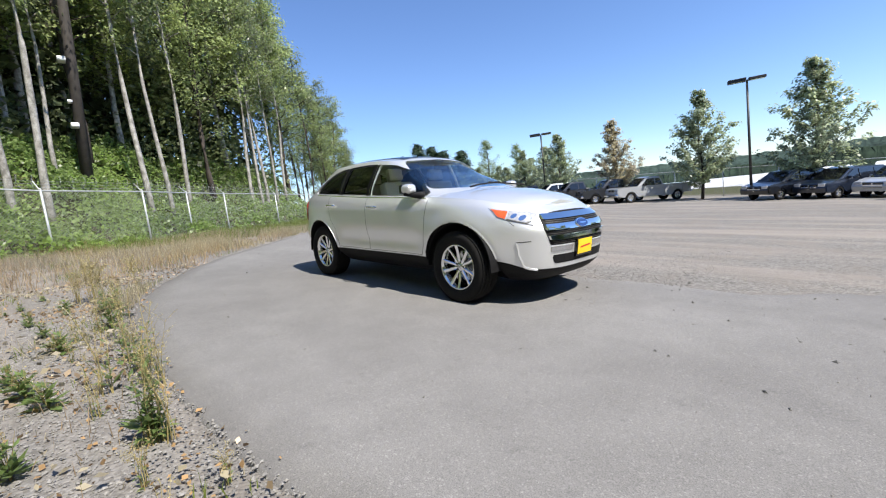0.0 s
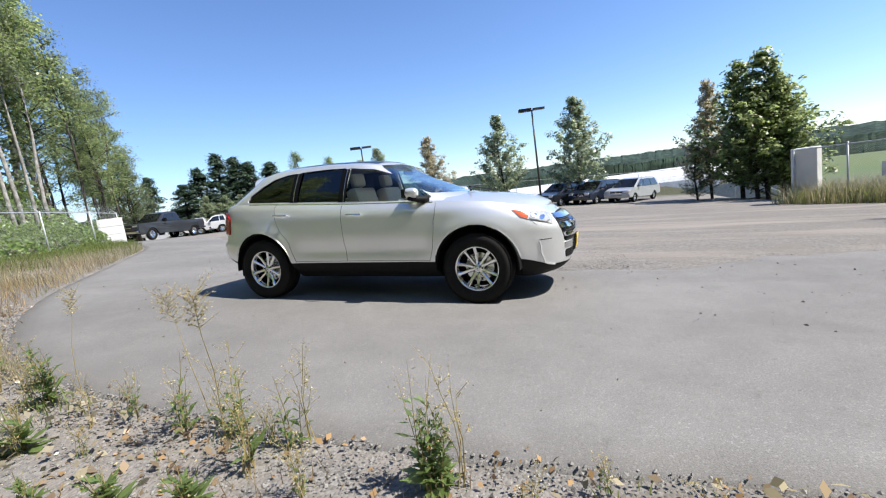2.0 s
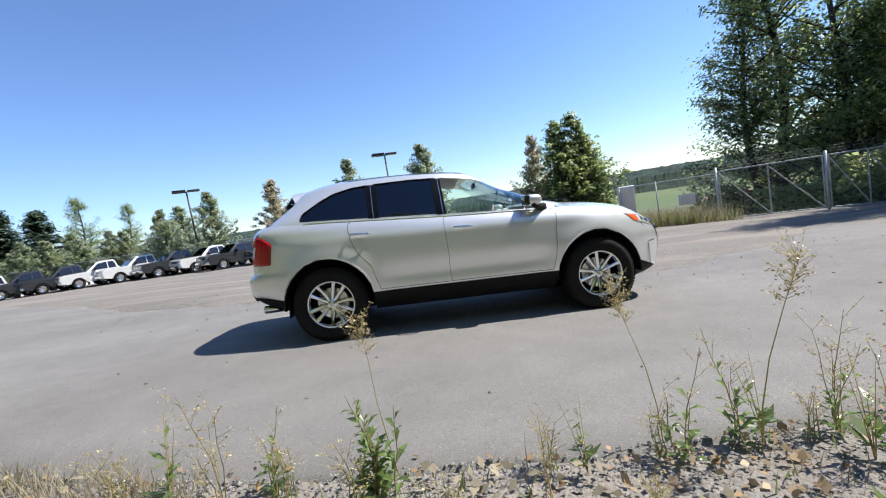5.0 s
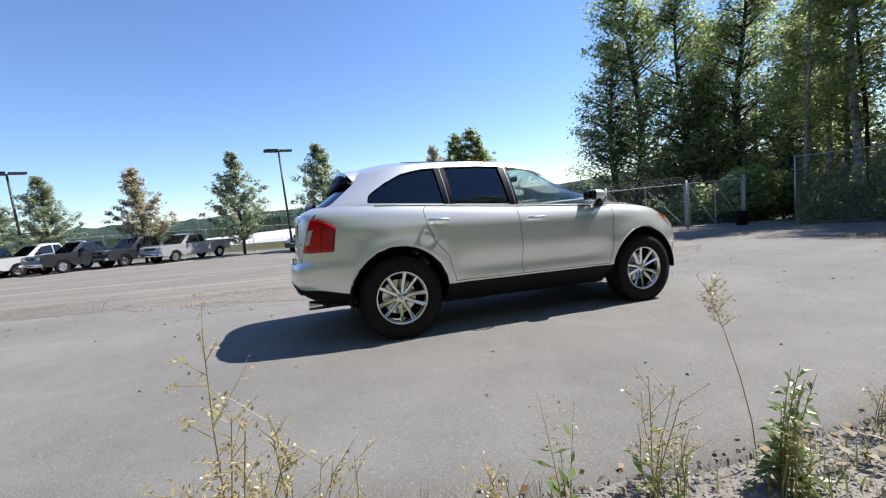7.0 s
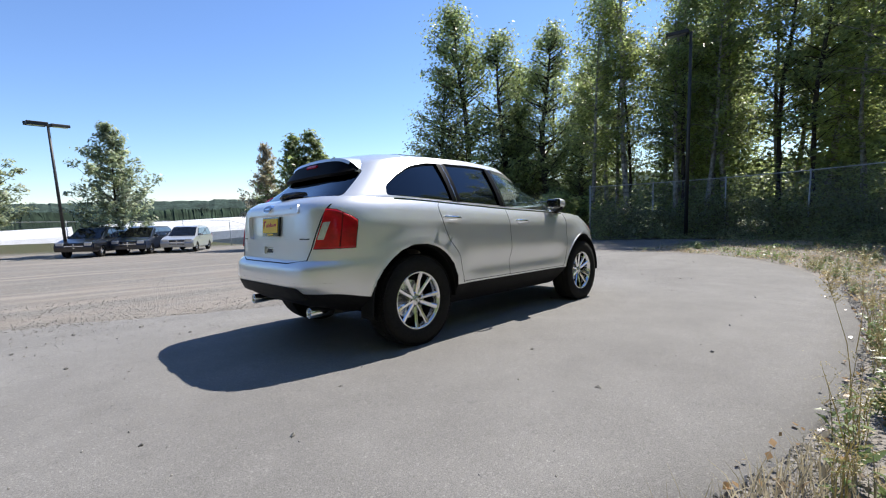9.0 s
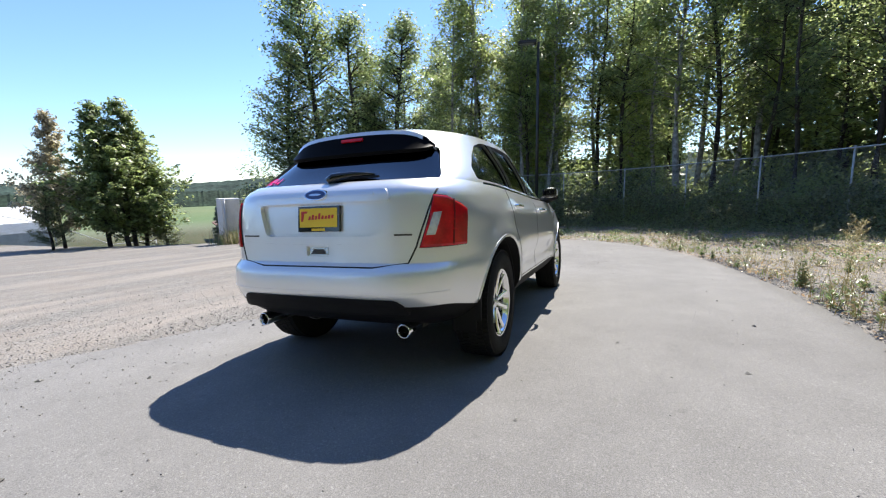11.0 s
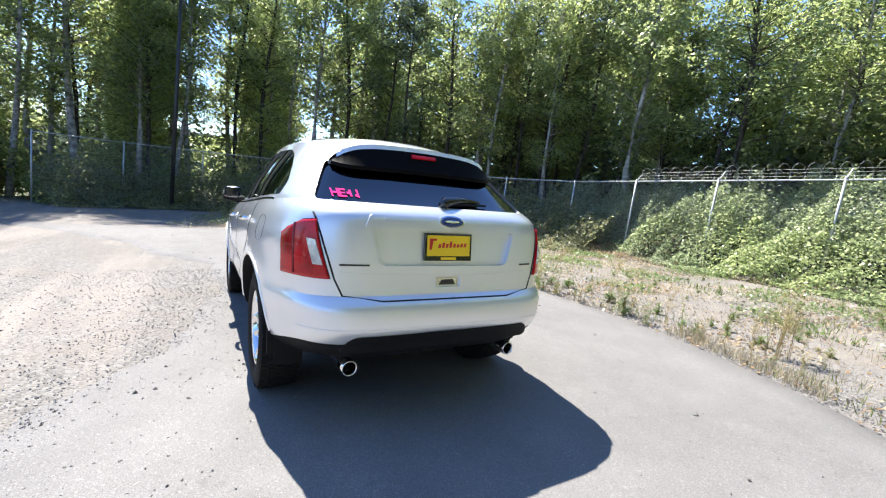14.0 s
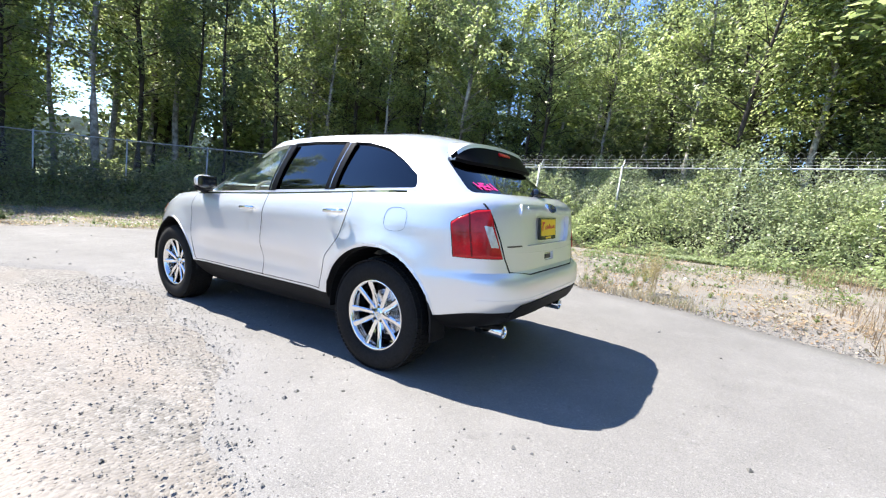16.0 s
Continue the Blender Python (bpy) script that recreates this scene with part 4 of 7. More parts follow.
    part("exhaust_tip", bm, M["chrome"], car, "chrome exhaust tip", True)
    bm = bmesh.new()
    tube(bm, (-2.06, sy * 0.53, 0.342), (-1.2, sy * 0.53, 0.33), 0.038, 0.038, 16)
    part("tailpipe", bm, M["pole_dark"], car)
    # mud flap behind the rear wheel
    bm = bmesh.new()
    box(bm, -1.85, -1.838, min(sy * 0.7, sy * 0.86), max(sy * 0.7, sy * 0.86), 0.27, 0.45, 0.005)
    part("mud_flap", bm, M["black_plastic"], car)

# fuel door on the left side
T = lambda x, z: (at_x(x, z_level(z, x), 1), z_level(z, x))
line_part("fuel_door_gap", [T(-1.57 + 0.085 * math.copysign(abs(math.cos(a)) ** 0.7, math.cos(a)), 1.03 + 0.075 * math.copysign(abs(math.sin(a)) ** 0.7, math.sin(a))) for a in [2 * math.pi * k / 24 for k in range(25)]], 0.0014)

# tailgate: outline gap, plate recess, bright strip, badge, plate, handle, wiper
def R(y, z):
    lv = z_level(z, -2.25)
    return (at_y(y, lv), lv) if y != 0 else (math.pi, lv)


def rear(u, off=0.0):
    """Tail skin by (y, z) directly, for parts that cross the middle."""
    lv = z_level(u[1], -2.25)
    for _ in range(4):
        lv = z_level(u[1] - trim_shift(lv, -2.25), -2.25)
    w = WIDE(lv) + off
    x = 0.2 - (0.2 - TAIL(lv) + off) * max(0.0, 1 - (abs(u[0]) / w) ** NR) ** (1 / NR)
    return Vector((x, u[0], u[1]))


def nose(u, off=0.0):
    """Nose skin by (y, z) directly."""
    lv = z_level(u[1], 2.2)
    for _ in range(4):
        lv = z_level(u[1] - trim_shift(lv, 2.3), 2.2)
    w = WIDE(lv) + off
    x = 0.2 + (NOSE(lv) - 0.2 + off) * max(0.0, 1 - (abs(u[0]) / w) ** NF) ** (1 / NF)
    return Vector((x, u[0], u[1]))


def rear_part(name, poly, mat, off=0.006, deep=0.02, cuts=3, parent=None, label=""):
    return part(name, patch(bmesh.new(), poly, off, deep, cuts, rear), M[mat], parent or car, label)


part("panel_gap", ribbon(bmesh.new(), [(-0.73, 1.16), (-0.69, 1.0), (-0.64, 0.83), (-0.6, 0.745), (-0.4, 0.722), (0.4, 0.722), (0.6, 0.745), (0.64, 0.83), (0.69, 1.0), (0.73, 1.16)], 0.009, 0.0015, 0.006, rear), M["seam"], car)
# the plate sits in a sunk trapezoid, the handle in a small pocket
def sink(poly, deep, cuts=4):
    body.parent = None
    carve(body, part("cutter", patch(bmesh.new(), poly, 0.06, 0.06 + deep, cuts, rear), M["silver"]))
    body.parent = car


sink(rounded([(-0.405, 0.9), (0.405, 0.9), (0.465, 1.095), (-0.465, 1.095)], 0.035), 0.03)
sink(rounded([(-0.085, 0.782), (0.085, 0.782), (0.085, 0.842), (-0.085, 0.842)], 0.012), 0.016, 3)
sharpen(body, 30)
gate = rear_part("tailgate_panel", rounded([(-0.5, 1.1), (0.5, 1.1), (0.47, 1.168), (-0.47, 1.168)], 0.02), "silver", 0.012, 0.02, 4, None, "raised bar above the plate recess")
part("pressing_line", ribbon(bmesh.new(), [(-0.62, 0.868), (-0.3, 0.852), (0, 0.848), (0.3, 0.852), (0.62, 0.868)], 0.004, 0.003, 0.006, rear), M["silver"], gate)
strip = rear_part("tailgate_strip", rounded([(-0.40, 1.133), (0.40, 1.133), (0.395, 1.155), (-0.395, 1.155)], 0.01), "silver", 0.017, 0.012, 3, None, "bright strip across the tailgate")
def oval(cy, cz, a, b, n=36):
    return [(cy + a * math.cos(2 * math.pi * k / n), cz + b * math.sin(2 * math.pi * k / n)) for k in range(n)]


badge = rear_part("badge", oval(0, 1.15, 0.08, 0.033), "chrome", 0.026, 0.02, 1, None, "blue oval badge in a chrome rim")
rear_part("badge_field", oval(0, 1.15, 0.071, 0.026), "blue_oval", 0.0285, 0.01, 1, badge)
rear_part("badge_bar", oval(0, 1.15, 0.045, 0.007), "chrome", 0.0295, 0.005, 1, badge)
plate = rear_part("licence_plate", [(-0.152, 0.928), (0.152, 0.928), (0.152, 1.082), (-0.152, 1.082)], "gloss_black", -0.008, 0.018, 2, None, "yellow dealer plate in a black frame")
rear_part("plate_face", [(-0.139, 0.955), (0.139, 0.955), (0.139, 1.07), (-0.139, 1.07)], "plate_yellow", -0.005, 0.006, 2, plate)
rear_part("plate_print", [(0.125, 0.99), (0.112, 0.99), (0.1, 1.052), (0.125, 1.052)], "plate_red", -0.0038, 0.003, 1, plate)
rear_part("plate_print", [(0.11, 1.04), (0.082, 1.04), (0.078, 1.052), (0.11, 1.052)], "plate_red", -0.0038, 0.003, 1, plate)
for k in range(8):
    y, h = 0.072 - 0.024 * k, (0.022, 0.03, 0.022, 0.036, 0.022, 0.018, 0.022, 0.022)[k]
    rear_part("plate_print", [(y, 1.0 + 0.001 * k), (y - 0.017, 1.0 + 0.001 * k), (y - 0.02, 1.0 + 0.001 * k + h), (y - 0.006, 1.0 + 0.001 * k + h)], "plate_red", -0.0038, 0.003, 0, plate)
rear_part("plate_print", [(-0.05, 0.934), (0.05, 0.934), (0.05, 0.948), (-0.05, 0.948)], "plate_yellow", -0.0065, 0.004, 1, plate)
cup = rear_part("tailgate_handle", [(-0.07, 0.79), (0.07, 0.79), (0.07, 0.834), (-0.07, 0.834)], "satin_chrome", -0.01, 0.01, 2)
rear_part("handle_pocket", [(-0.055, 0.794), (0.055, 0.794), (0.035, 0.822), (-0.035, 0.822)], "pole_dark", -0.006, 0.006, 2, cup)
for y0, y1 in ((0.47, 0.62), (-0.62, -0.52)):
    rear_part("script_badge", [(y0, 0.9), (y1, 0.9), (y1, 0.909), (y0, 0.909)], "pole_dark", 0.004, 0.008, 2, None, "small dark script on the tailgate")
part("bumper_line", ribbon(bmesh.new(), [(-0.8, 0.585), (-0.5, 0.58), (0, 0.578), (0.5, 0.58), (0.8, 0.585)], 0.006, 0.002, 0.01, rear), M["silver"], car, "raised line along the rear bumper")
rear_part("rear_valance", rounded([(-0.62, 0.45), (0.62, 0.45), (0.56, 0.545), (-0.56, 0.545)], 0.05), "black_plastic", 0.007, 0.02, 3)
# rear spoiler: a black band over the top of the rear glass, silver above
def backlight(u, off=0.0):
    """Rear glass by (y, z) directly."""
    x = -1.9
    for _ in range(12):
        base = BELT(max(-2.2, x)) - 0.01
        f = (u[1] - base) / (ROOF(x) - base)
        w = 0.865 - 0.235 * max(0, f) ** 1.35
        far = -2.13 + 0.365 * max(0, f) ** 1.05 - off
        x = -0.5 + (far + 0.5) * max(0.0, 1 - min(1, abs(u[0]) / w) ** 5.2) ** (1 / 5.2)
    return Vector((x, u[0], u[1]))


bm = bmesh.new()
rows = []
for k in range(33):
    y = -0.57 + 1.14 * k / 32
    c = abs(y) / 0.57
    low = 1.412 - 0.012 * c ** 3 + 0.03 * c ** 10
    zt = 1.59 - 0.03 * c ** 2 - 0.085 * c ** 7
    end = 1 - c ** 8
    xt = -1.765 + 0.03 * c ** 2 - 0.045 * end
    xb = backlight((y, low)).x - 0.008 - 0.012 * end
    sink = 0.03 * (1 - end)
    prof = [(-1.62, zt + 0.008 - sink), (-1.72, zt + 0.006 - sink), (xt, zt - 0.008), (xt - 0.01, zt - 0.034), (xb, low + 0.022), (xb + 0.006, low), (-1.78, low + 0.012), (-1.66, zt - 0.06)]
    rows.append([bm.verts.new((x, y, z)) for x, z in prof])
for a, b in zip(rows, rows[1:]):
    for k in range(8):
        f = bm.faces.new((a[k], a[(k + 1) % 8], b[(k + 1) % 8], b[k]))
        f.material_index = 0 if k < 2 or (k == 2 and abs(a[2].co.y) < 0.5) else 1
bm.faces.new(rows[0])
bm.faces.new(rows[-1][::-1])
bmesh.ops.recalc_face_normals(bm, faces=bm.faces)
spoiler = part("spoiler", bm, [M["silver"], M["spoiler"]], car, "black spoiler under the roof edge")
sharpen(spoiler, 40)
bm = bmesh.new()
box(bm, -0.006, 0.006, -0.085, 0.085, -0.011, 0.011, 0.003, pose(-1.843, 0, 1.525, 0, 30, 0))
part("brake_light", bm, M["red_lens"], spoiler, "red high brake light")
# rear wiper: boot, arm and blade
bm = bmesh.new()
pts = [backlight((y, z), o) for y, z, o in ((0.0, 1.232, 0.03), (-0.03, 1.255, 0.045), (-0.15, 1.272, 0.03), (-0.3, 1.268, 0.02))]
bent(bm, pts, [0.028, 0.034, 0.023, 0.008], 10)
wiper = part("rear_wiper", bm, M["gloss_black"], car, "black rear wiper arm", True)
bm = bmesh.new()
bent(bm, [backlight((y, z), 0.012) for y, z in ((0.0, 1.236), (-0.18, 1.25), (-0.34, 1.252))], 0.008, 6)
part("wiper_blade", bm, M["black_plastic"], wiper)
# pink lettering strokes on the tailgate glass
for k, strokes in enumerate((((0, 0, 0.2, 1), (0.2, 0.4, 0.75, 0.62), (0.75, 0, 0.95, 1)), ((0, 0, 0.22, 1), (0.22, 0, 0.9, 0.2), (0.22, 0.42, 0.8, 0.6), (0.22, 0.8, 0.9, 1)), ((0, 0.35, 0.3, 0.65), (0.3, 0.1, 0.6, 0.9)), ((0, 0.1, 0.35, 0.4), (0.3, 0, 0.55, 1)))):
    bm = bmesh.new()
    y = 0.615 - 0.04 * k
    for a0, b0, a1, b1 in strokes:
        patch(bm, [(y - 0.04 * a0, 1.245 + 0.045 * b0), (y - 0.04 * a1, 1.245 + 0.045 * b0), (y - 0.04 * a1, 1.245 + 0.045 * b1), (y - 0.04 * a0, 1.245 + 0.045 * b1)], -0.0105, 0.002, 0, backlight)
    part("sticker", bm, M["pink_print"], car, "pink sticker strokes on the rear glass")

# front: grille, plate, badge
def nose_part(name, poly, mat, off=0.006, deep=0.02, cuts=3, parent=None, label=""):
    return part(name, patch(bmesh.new(), poly, off, deep, cuts, nose), M[mat], parent or car, label)


GW = spline([(0.6, 0.505), (0.76, 0.545), (0.85, 0.525), (0.92, 0.49)])
grille = nose_part("grille", rounded([(-0.505, 0.6), (0.505, 0.6), (0.548, 0.76), (0.53, 0.85), (0.49, 0.917), (-0.49, 0.917), (-0.53, 0.85), (-0.548, 0.76)], 0.02), "black_plastic", 0.004, 0.02, 4, None, "dark grille behind chrome bars")
for z0, z1 in ((0.848, 0.9), (0.742, 0.802), (0.648, 0.696)):
    a, b = GW(z0) - 0.008, GW(z1) - 0.008
    nose_part("grille_bar", rounded([(-a, z0), (a, z0), (b, z1), (-b, z1)], 0.012), "chrome", 0.022, 0.03, 4, grille, "chrome grille bar")
for z in (0.815, 0.833, 0.71, 0.726, 0.615, 0.632):
    a = GW(z) - 0.03
    nose_part("grille_slat", [(-a, z - 0.003), (a, z - 0.003), (a, z + 0.003), (-a, z + 0.003)], "pole_dark", 0.01, 0.01, 3, grille)
badge = nose_part("badge", oval(-0.03, 0.785, 0.105, 0.045), "chrome", 0.036, 0.03, 1, None, "blue oval badge in a chrome rim")
nose_part("badge_field", oval(-0.03, 0.785, 0.094, 0.036), "blue_oval", 0.039, 0.01, 1, badge)
nose_part("badge_bar", oval(-0.03, 0.785, 0.06, 0.008), "chrome", 0.041, 0.006, 1, badge)
plate = nose_part("licence_plate", [(-0.185, 0.458), (0.105, 0.458), (0.105, 0.632), (-0.185, 0.632)], "gloss_black", 0.032, 0.03, 2, None, "yellow dealer plate in a black frame")
nose_part("plate_face", [(-0.174, 0.478), (0.094, 0.478), (0.094, 0.624), (-0.174, 0.624)], "plate_yellow", 0.036, 0.006, 2, plate)
nose_part("plate_print", [(-0.13, 0.535), (0.06, 0.55), (0.06, 0.565), (-0.13, 0.552)], "plate_red", 0.0375, 0.003, 1, plate)
for y0, y1 in ((-0.5, -0.22), (0.14, 0.5)):
    nose_part("bumper_insert", rounded([(y0, 0.53), (y1, 0.53), (y1, 0.588), (y0, 0.588)], 0.012), "satin_chrome", 0.008, 0.014, 3, None, "satin chrome bumper insert")
nose_part("lower_intake", rounded([(-0.45, 0.415), (0.45, 0.415), (0.48, 0.502), (-0.48, 0.502)], 0.03), "black_plastic", 0.006, 0.02, 3)

# black glass roof panel
bm = bmesh.new()
rows = []
for i in range(13):
    x = 0.125 - 1.3 * i / 12
    n = 5.0 if x > -0.5 else 5.2
    span = 0.63 * (1 - (abs(x + 0.5) / (0.76 if x > -0.5 else 1.265)) ** n) ** (1 / n)
    half = min(0.5, span * 0.86)
    rows.append([bm.verts.new((x, y, ROOF(x) + 0.006 + crown(x) * (1 - (abs(y) / span) ** 2.4) * span / 0.62)) for y in [half * (j / 6 - 1) for j in range(13)]])
for a, b in zip(rows, rows[1:]):
    for j in range(12):
        bm.faces.new((a[j], a[j + 1], b[j + 1], b[j]))
bmesh.ops.solidify(bm, geom=bm.faces[:], thickness=0.012)
part("glass_roof", bm, M["gloss_black"], car, "black glass roof panel")

# pale cloth headliner under the roof
bm = bmesh.new()
rows = []
for i in range(9):
    x = 0.12 - 1.8 * i / 8
    rows.append([bm.verts.new((x, 0.56 * (j / 4 - 1), ROOF(x) - 0.04 + crown(x) * 0.8 * (1 - abs(j / 4 - 1) ** 2.4))) for j in range(9)])
for a, b in zip(rows, rows[1:]):
    for j in range(8):
        bm.faces.new((a[j], a[j + 1], b[j + 1], b[j]))
bmesh.ops.solidify(bm, geom=bm.faces[:], thickness=0.01)
part("headliner", bm, material("headliner_cloth", (0.55, 0.53, 0.49), 0.9, fine=0.08), car, "pale cloth headliner")
# cabin
bm = bmesh.new()
box(bm, 0.66, 1.08, -0.74, 0.74, 0.8, 1.1, 0.06)
part("dashboard", bm, M["interior"], car)
bm = bmesh.new()
for k in range(24):
    a, b = 2 * math.pi * k / 24, 2 * math.pi * (k + 1) / 24
    mm = pose(0.5, 0.38, 1.08, 0, -65, 0)
    tube(bm, mm @ Vector((0.18 * math.cos(a), 0.18 * math.sin(a), 0)), mm @ Vector((0.18 * math.cos(b), 0.18 * math.sin(b), 0)), 0.016, 0.016, 6)
wheel_in = part("steering_wheel", bm, M["interior"], car)
bm = bmesh.new()
tube(bm, (0.5, 0.38, 1.08), (0.75, 0.38, 0.98), 0.05, 0.05, 10)
part("steering_column", bm, M["interior"], wheel_in)


def seat(x, y, w):
    bm = bmesh.new()
    box(bm, x - 0.26, x + 0.28, y - w, y + w, 0.62, 0.82, 0.05)
    s = part("seat", bm, M["leather"], car, "dark leather seat")
    bm = bmesh.new()
    box(bm, -0.08, 0.08, -w, w, 0, 0.6, 0.05, pose(x - 0.26, y, 0.74, 0, -16, 0))
    part("backrest", bm, M["leather"], s)
    for yy in ([y] if w < 0.4 else [-0.4, 0.0, 0.4]):
        bm = bmesh.new()
        box(bm, -0.05, 0.05, -0.12, 0.12, 0.02, 0.19, 0.04, pose(x - 0.43, yy, 1.32, 0, -10, 0))
        part("headrest", bm, M["leather"], s)


seat(0.2, 0.38, 0.25)
seat(0.2, -0.38, 0.25)
seat(-0.85, 0, 0.66)
# pale inner trim of the front doors
for sy in (1, -1):
    bm = bmesh.new()
    box(bm, -0.1, 0.62, min(sy * 0.78, sy * 0.8), max(sy * 0.78, sy * 0.8), 0.66, 1.14, 0.008)
    part("door_trim", bm, M["leather"], car, "beige inner door trim")
bm = bmesh.new()
box(bm, 0.28, 0.3, -0.12, 0.12, 1.46, 1.52, 0.006)
part("rear_view_mirror", bm, M["black_plastic"], car)
bm = bmesh.new()
for sy in (1, -1):
    bent(bm, [(1.28, sy * 0.5, 1.2), (1.2, sy * 0.25, 1.225), (1.12, sy * -0.1 + 0.1, 1.25)], 0.01, 6)
part("windscreen_wiper", bm, M["black_plastic"], car)

# ---------------------------------------------------------------- chain-link fences and gate
def wires(bm, a, b, za, zb, high, pitch=0.075, r=0.0018):
    """Diagonal wires of one bay of chain link, between two posts."""
    a, b = Vector((a[0], a[1], za)), Vector((b[0], b[1], zb))
    span = (b - a).length
    along = (b - a) / span
    out = Vector((-along.y, along.x, 0)).normalized() * r
    for d in (1, -1):
        k = -high
        while k < span:
            s0, s1 = max(0.0, k), min(span, k + high)
            if s1 - s0 > 0.02:
                h0, h1 = s0 - k, s1 - k
                if d < 0:
                    h0, h1 = high - h0, high - h1
                p, q = a + along * s0 + Vector((0, 0, h0)), a + along * s1 + Vector((0, 0, h1))
                side = (q - p).cross(out).normalized() * r
                vs = [bm.verts.new(c) for c in (p + side, p + out * 0.9, p - side, q + side, q + out * 0.9, q - side)]
                bm.faces.new((vs[0], vs[1], vs[4], vs[3]))
                bm.faces.new((vs[1], vs[2], vs[5], vs[4]))
                bm.faces.new((vs[2], vs[0], vs[3], vs[5]))
            k += pitch
    return bm


def fence_run(pts, height, barbed, label, inward=1):
    root = thing("fence", pose(0, 0, 0), label, "fence")
    tops = []
    for i, (x, y) in enumerate(pts):
        z, h = ground(x, y), height(x, y)
        bm = bmesh.new()
        tube(bm, (x, y, z - 0.3), (x, y, z + h + 0.04), 0.03, 0.03, 10)
        bmesh.ops.create_uvsphere(bm, u_segments=10, v_segments=6, radius=0.034, matrix=Matrix.Translation((x, y, z + h + 0.04)))
        p = part("post", bm, M["galvanised"], root, "", True)
        tops.append(Vector((x, y, z + h)))
        if barbed(x):
            q0, q1 = pts[max(0, i - 1)], pts[min(len(pts) - 1, i + 1)]
            d = Vector((q1[0] - q0[0], q1[1] - q0[1], 0)).normalized()
            out = Vector((d.y, -d.x, 0)) * inward
            bm = bmesh.new()
            tube(bm, tops[-1], tops[-1] + out * 0.26 + Vector((0, 0, 0.3)), 0.018, 0.012, 8)
            part("arm", bm, M["galvanised"], p)
    for i in range(len(pts) - 1):
        a, b = tops[i], tops[i + 1]
        bm = bmesh.new()
        tube(bm, a, b, 0.021, 0.021, 8)
        part("top_rail", bm, M["galvanised"], root)
        h = min(height(*pts[i]), height(*pts[i + 1]))
        part("wire_mesh", wires(bmesh.new(), pts[i], pts[i + 1], a.z - h + 0.02, b.z - h + 0.02, h - 0.02), M["galv_wire"], root)
        if barbed(pts[i][0]) and barbed(pts[i + 1][0]):
            d = (b - a)
            out = Vector((d.y, -d.x, 0)).normalized() * inward
            bm = bmesh.new()
            for k in (0.35, 0.68, 1.0):
                off = out * 0.26 * k + Vector((0, 0, 0.3 * k))
                tube(bm, a + off, b + off, 0.004, 0.004, 4)
            # loose coil of razor wire
            n = int(d.length / 0.3) * 10
            line = [a + d * (t / n) + out * (0.13 + 0.2 * math.cos(t * 0.63)) + Vector((0, 0, 0.24 + 0.2 * math.sin(t * 0.63))) for t in range(n + 1)]
            bent(bm, line, 0.005, 3)
            part("barbed_wire", bm, M["galv_wire"], root)
    return root


rail_height = spline([(-24, 1.75), (-12, 1.8), (-9, 2.2), (-4, 2.5), (8, 2.5), (16, 2.65), (20, 2.7)])
fence_run(FENCE, lambda x, y: rail_height(x), lambda x: x < 6.5, "galvanised chain-link fence with barbed wire before the woods", 1)
fence_run([(12.2, 11.7), (10.4, 13.05), (9.4, 14.4)], lambda x, y: 1.95, lambda x: False, "short galvanised chain-link fence beside the gate")
fence_run([(-42 + 3.4 * i, 34.5 - 0.02 * i) for i in range(19)], lambda x, y: 2.1, lambda x: False, "galvanised chain-link fence along the far side of the lot")

# double gate
gate_root = thing("gate", pose(0, 0, 0), "closed double chain-link gate with diagonal braces", "gate")
GATE = [(12.2, 11.7), (15.0, 9.7), (16.9, 8.4), (17.6, 6.8)]
for i, (x, y) in enumerate(GATE[:3]):
    z = ground(x, y)
    bm = bmesh.new()
    tube(bm, (x, y, z - 0.3), (x, y, z + 2.2), 0.05, 0.05, 12)
    part("gate_post", bm, M["galvanised"], gate_root, "", True)
for (ax, ay), (bx, by), flip in ((GATE[0], GATE[1], 0), (GATE[1], GATE[2], 1)):
    a, b = Vector((ax, ay, ground(ax, ay) + 0.08)), Vector((bx, by, ground(bx, by) + 0.08))
    d = (b - a).normalized()
    a, b = a + d * 0.09, b - d * 0.09
    up = Vector((0, 0, 1.95))
    bm = bmesh.new()
    for p, q in ((a, b), (a + up, b + up), (a, a + up), (b, b + up), ((a + b) / 2, (a + b) / 2 + up)):
        tube(bm, p, q, 0.024, 0.024, 8)
    leaf = part("gate_leaf", bm, M["galvanised"], gate_root)
    bm = bmesh.new()
    mid = (a + b) / 2
    tube(bm, a + up * 0.97, mid, 0.02, 0.02, 8)
    tube(bm, mid + up * 0.97, b, 0.02, 0.02, 8)
    part("brace", bm, M["galvanised"], leaf)
    part("wire_mesh", wires(bmesh.new(), a, b, a.z, b.z, 1.95), M["galv_wire"], leaf)
    bm = bmesh.new()
    for k in (0.12, 0.22, 0.32):
        tube(bm, a + up + Vector((0, 0, k)), b + up + Vector((0, 0, k)), 0.004, 0.004, 4)
    part("barbed_wire", bm, M["galv_wire"], leaf)
# blank sign on the short fence
bm = bmesh.new()
box(bm, -0.32, 0.32, -0.012, 0.012, -0.23, 0.23, 0.004, pose(11.28, 12.33, -0.1, 0, 0, 143))
s = part("sign", bm, M["white_paint"])
tagged(s, "blank weathered white sign wired to the fence", "sign")
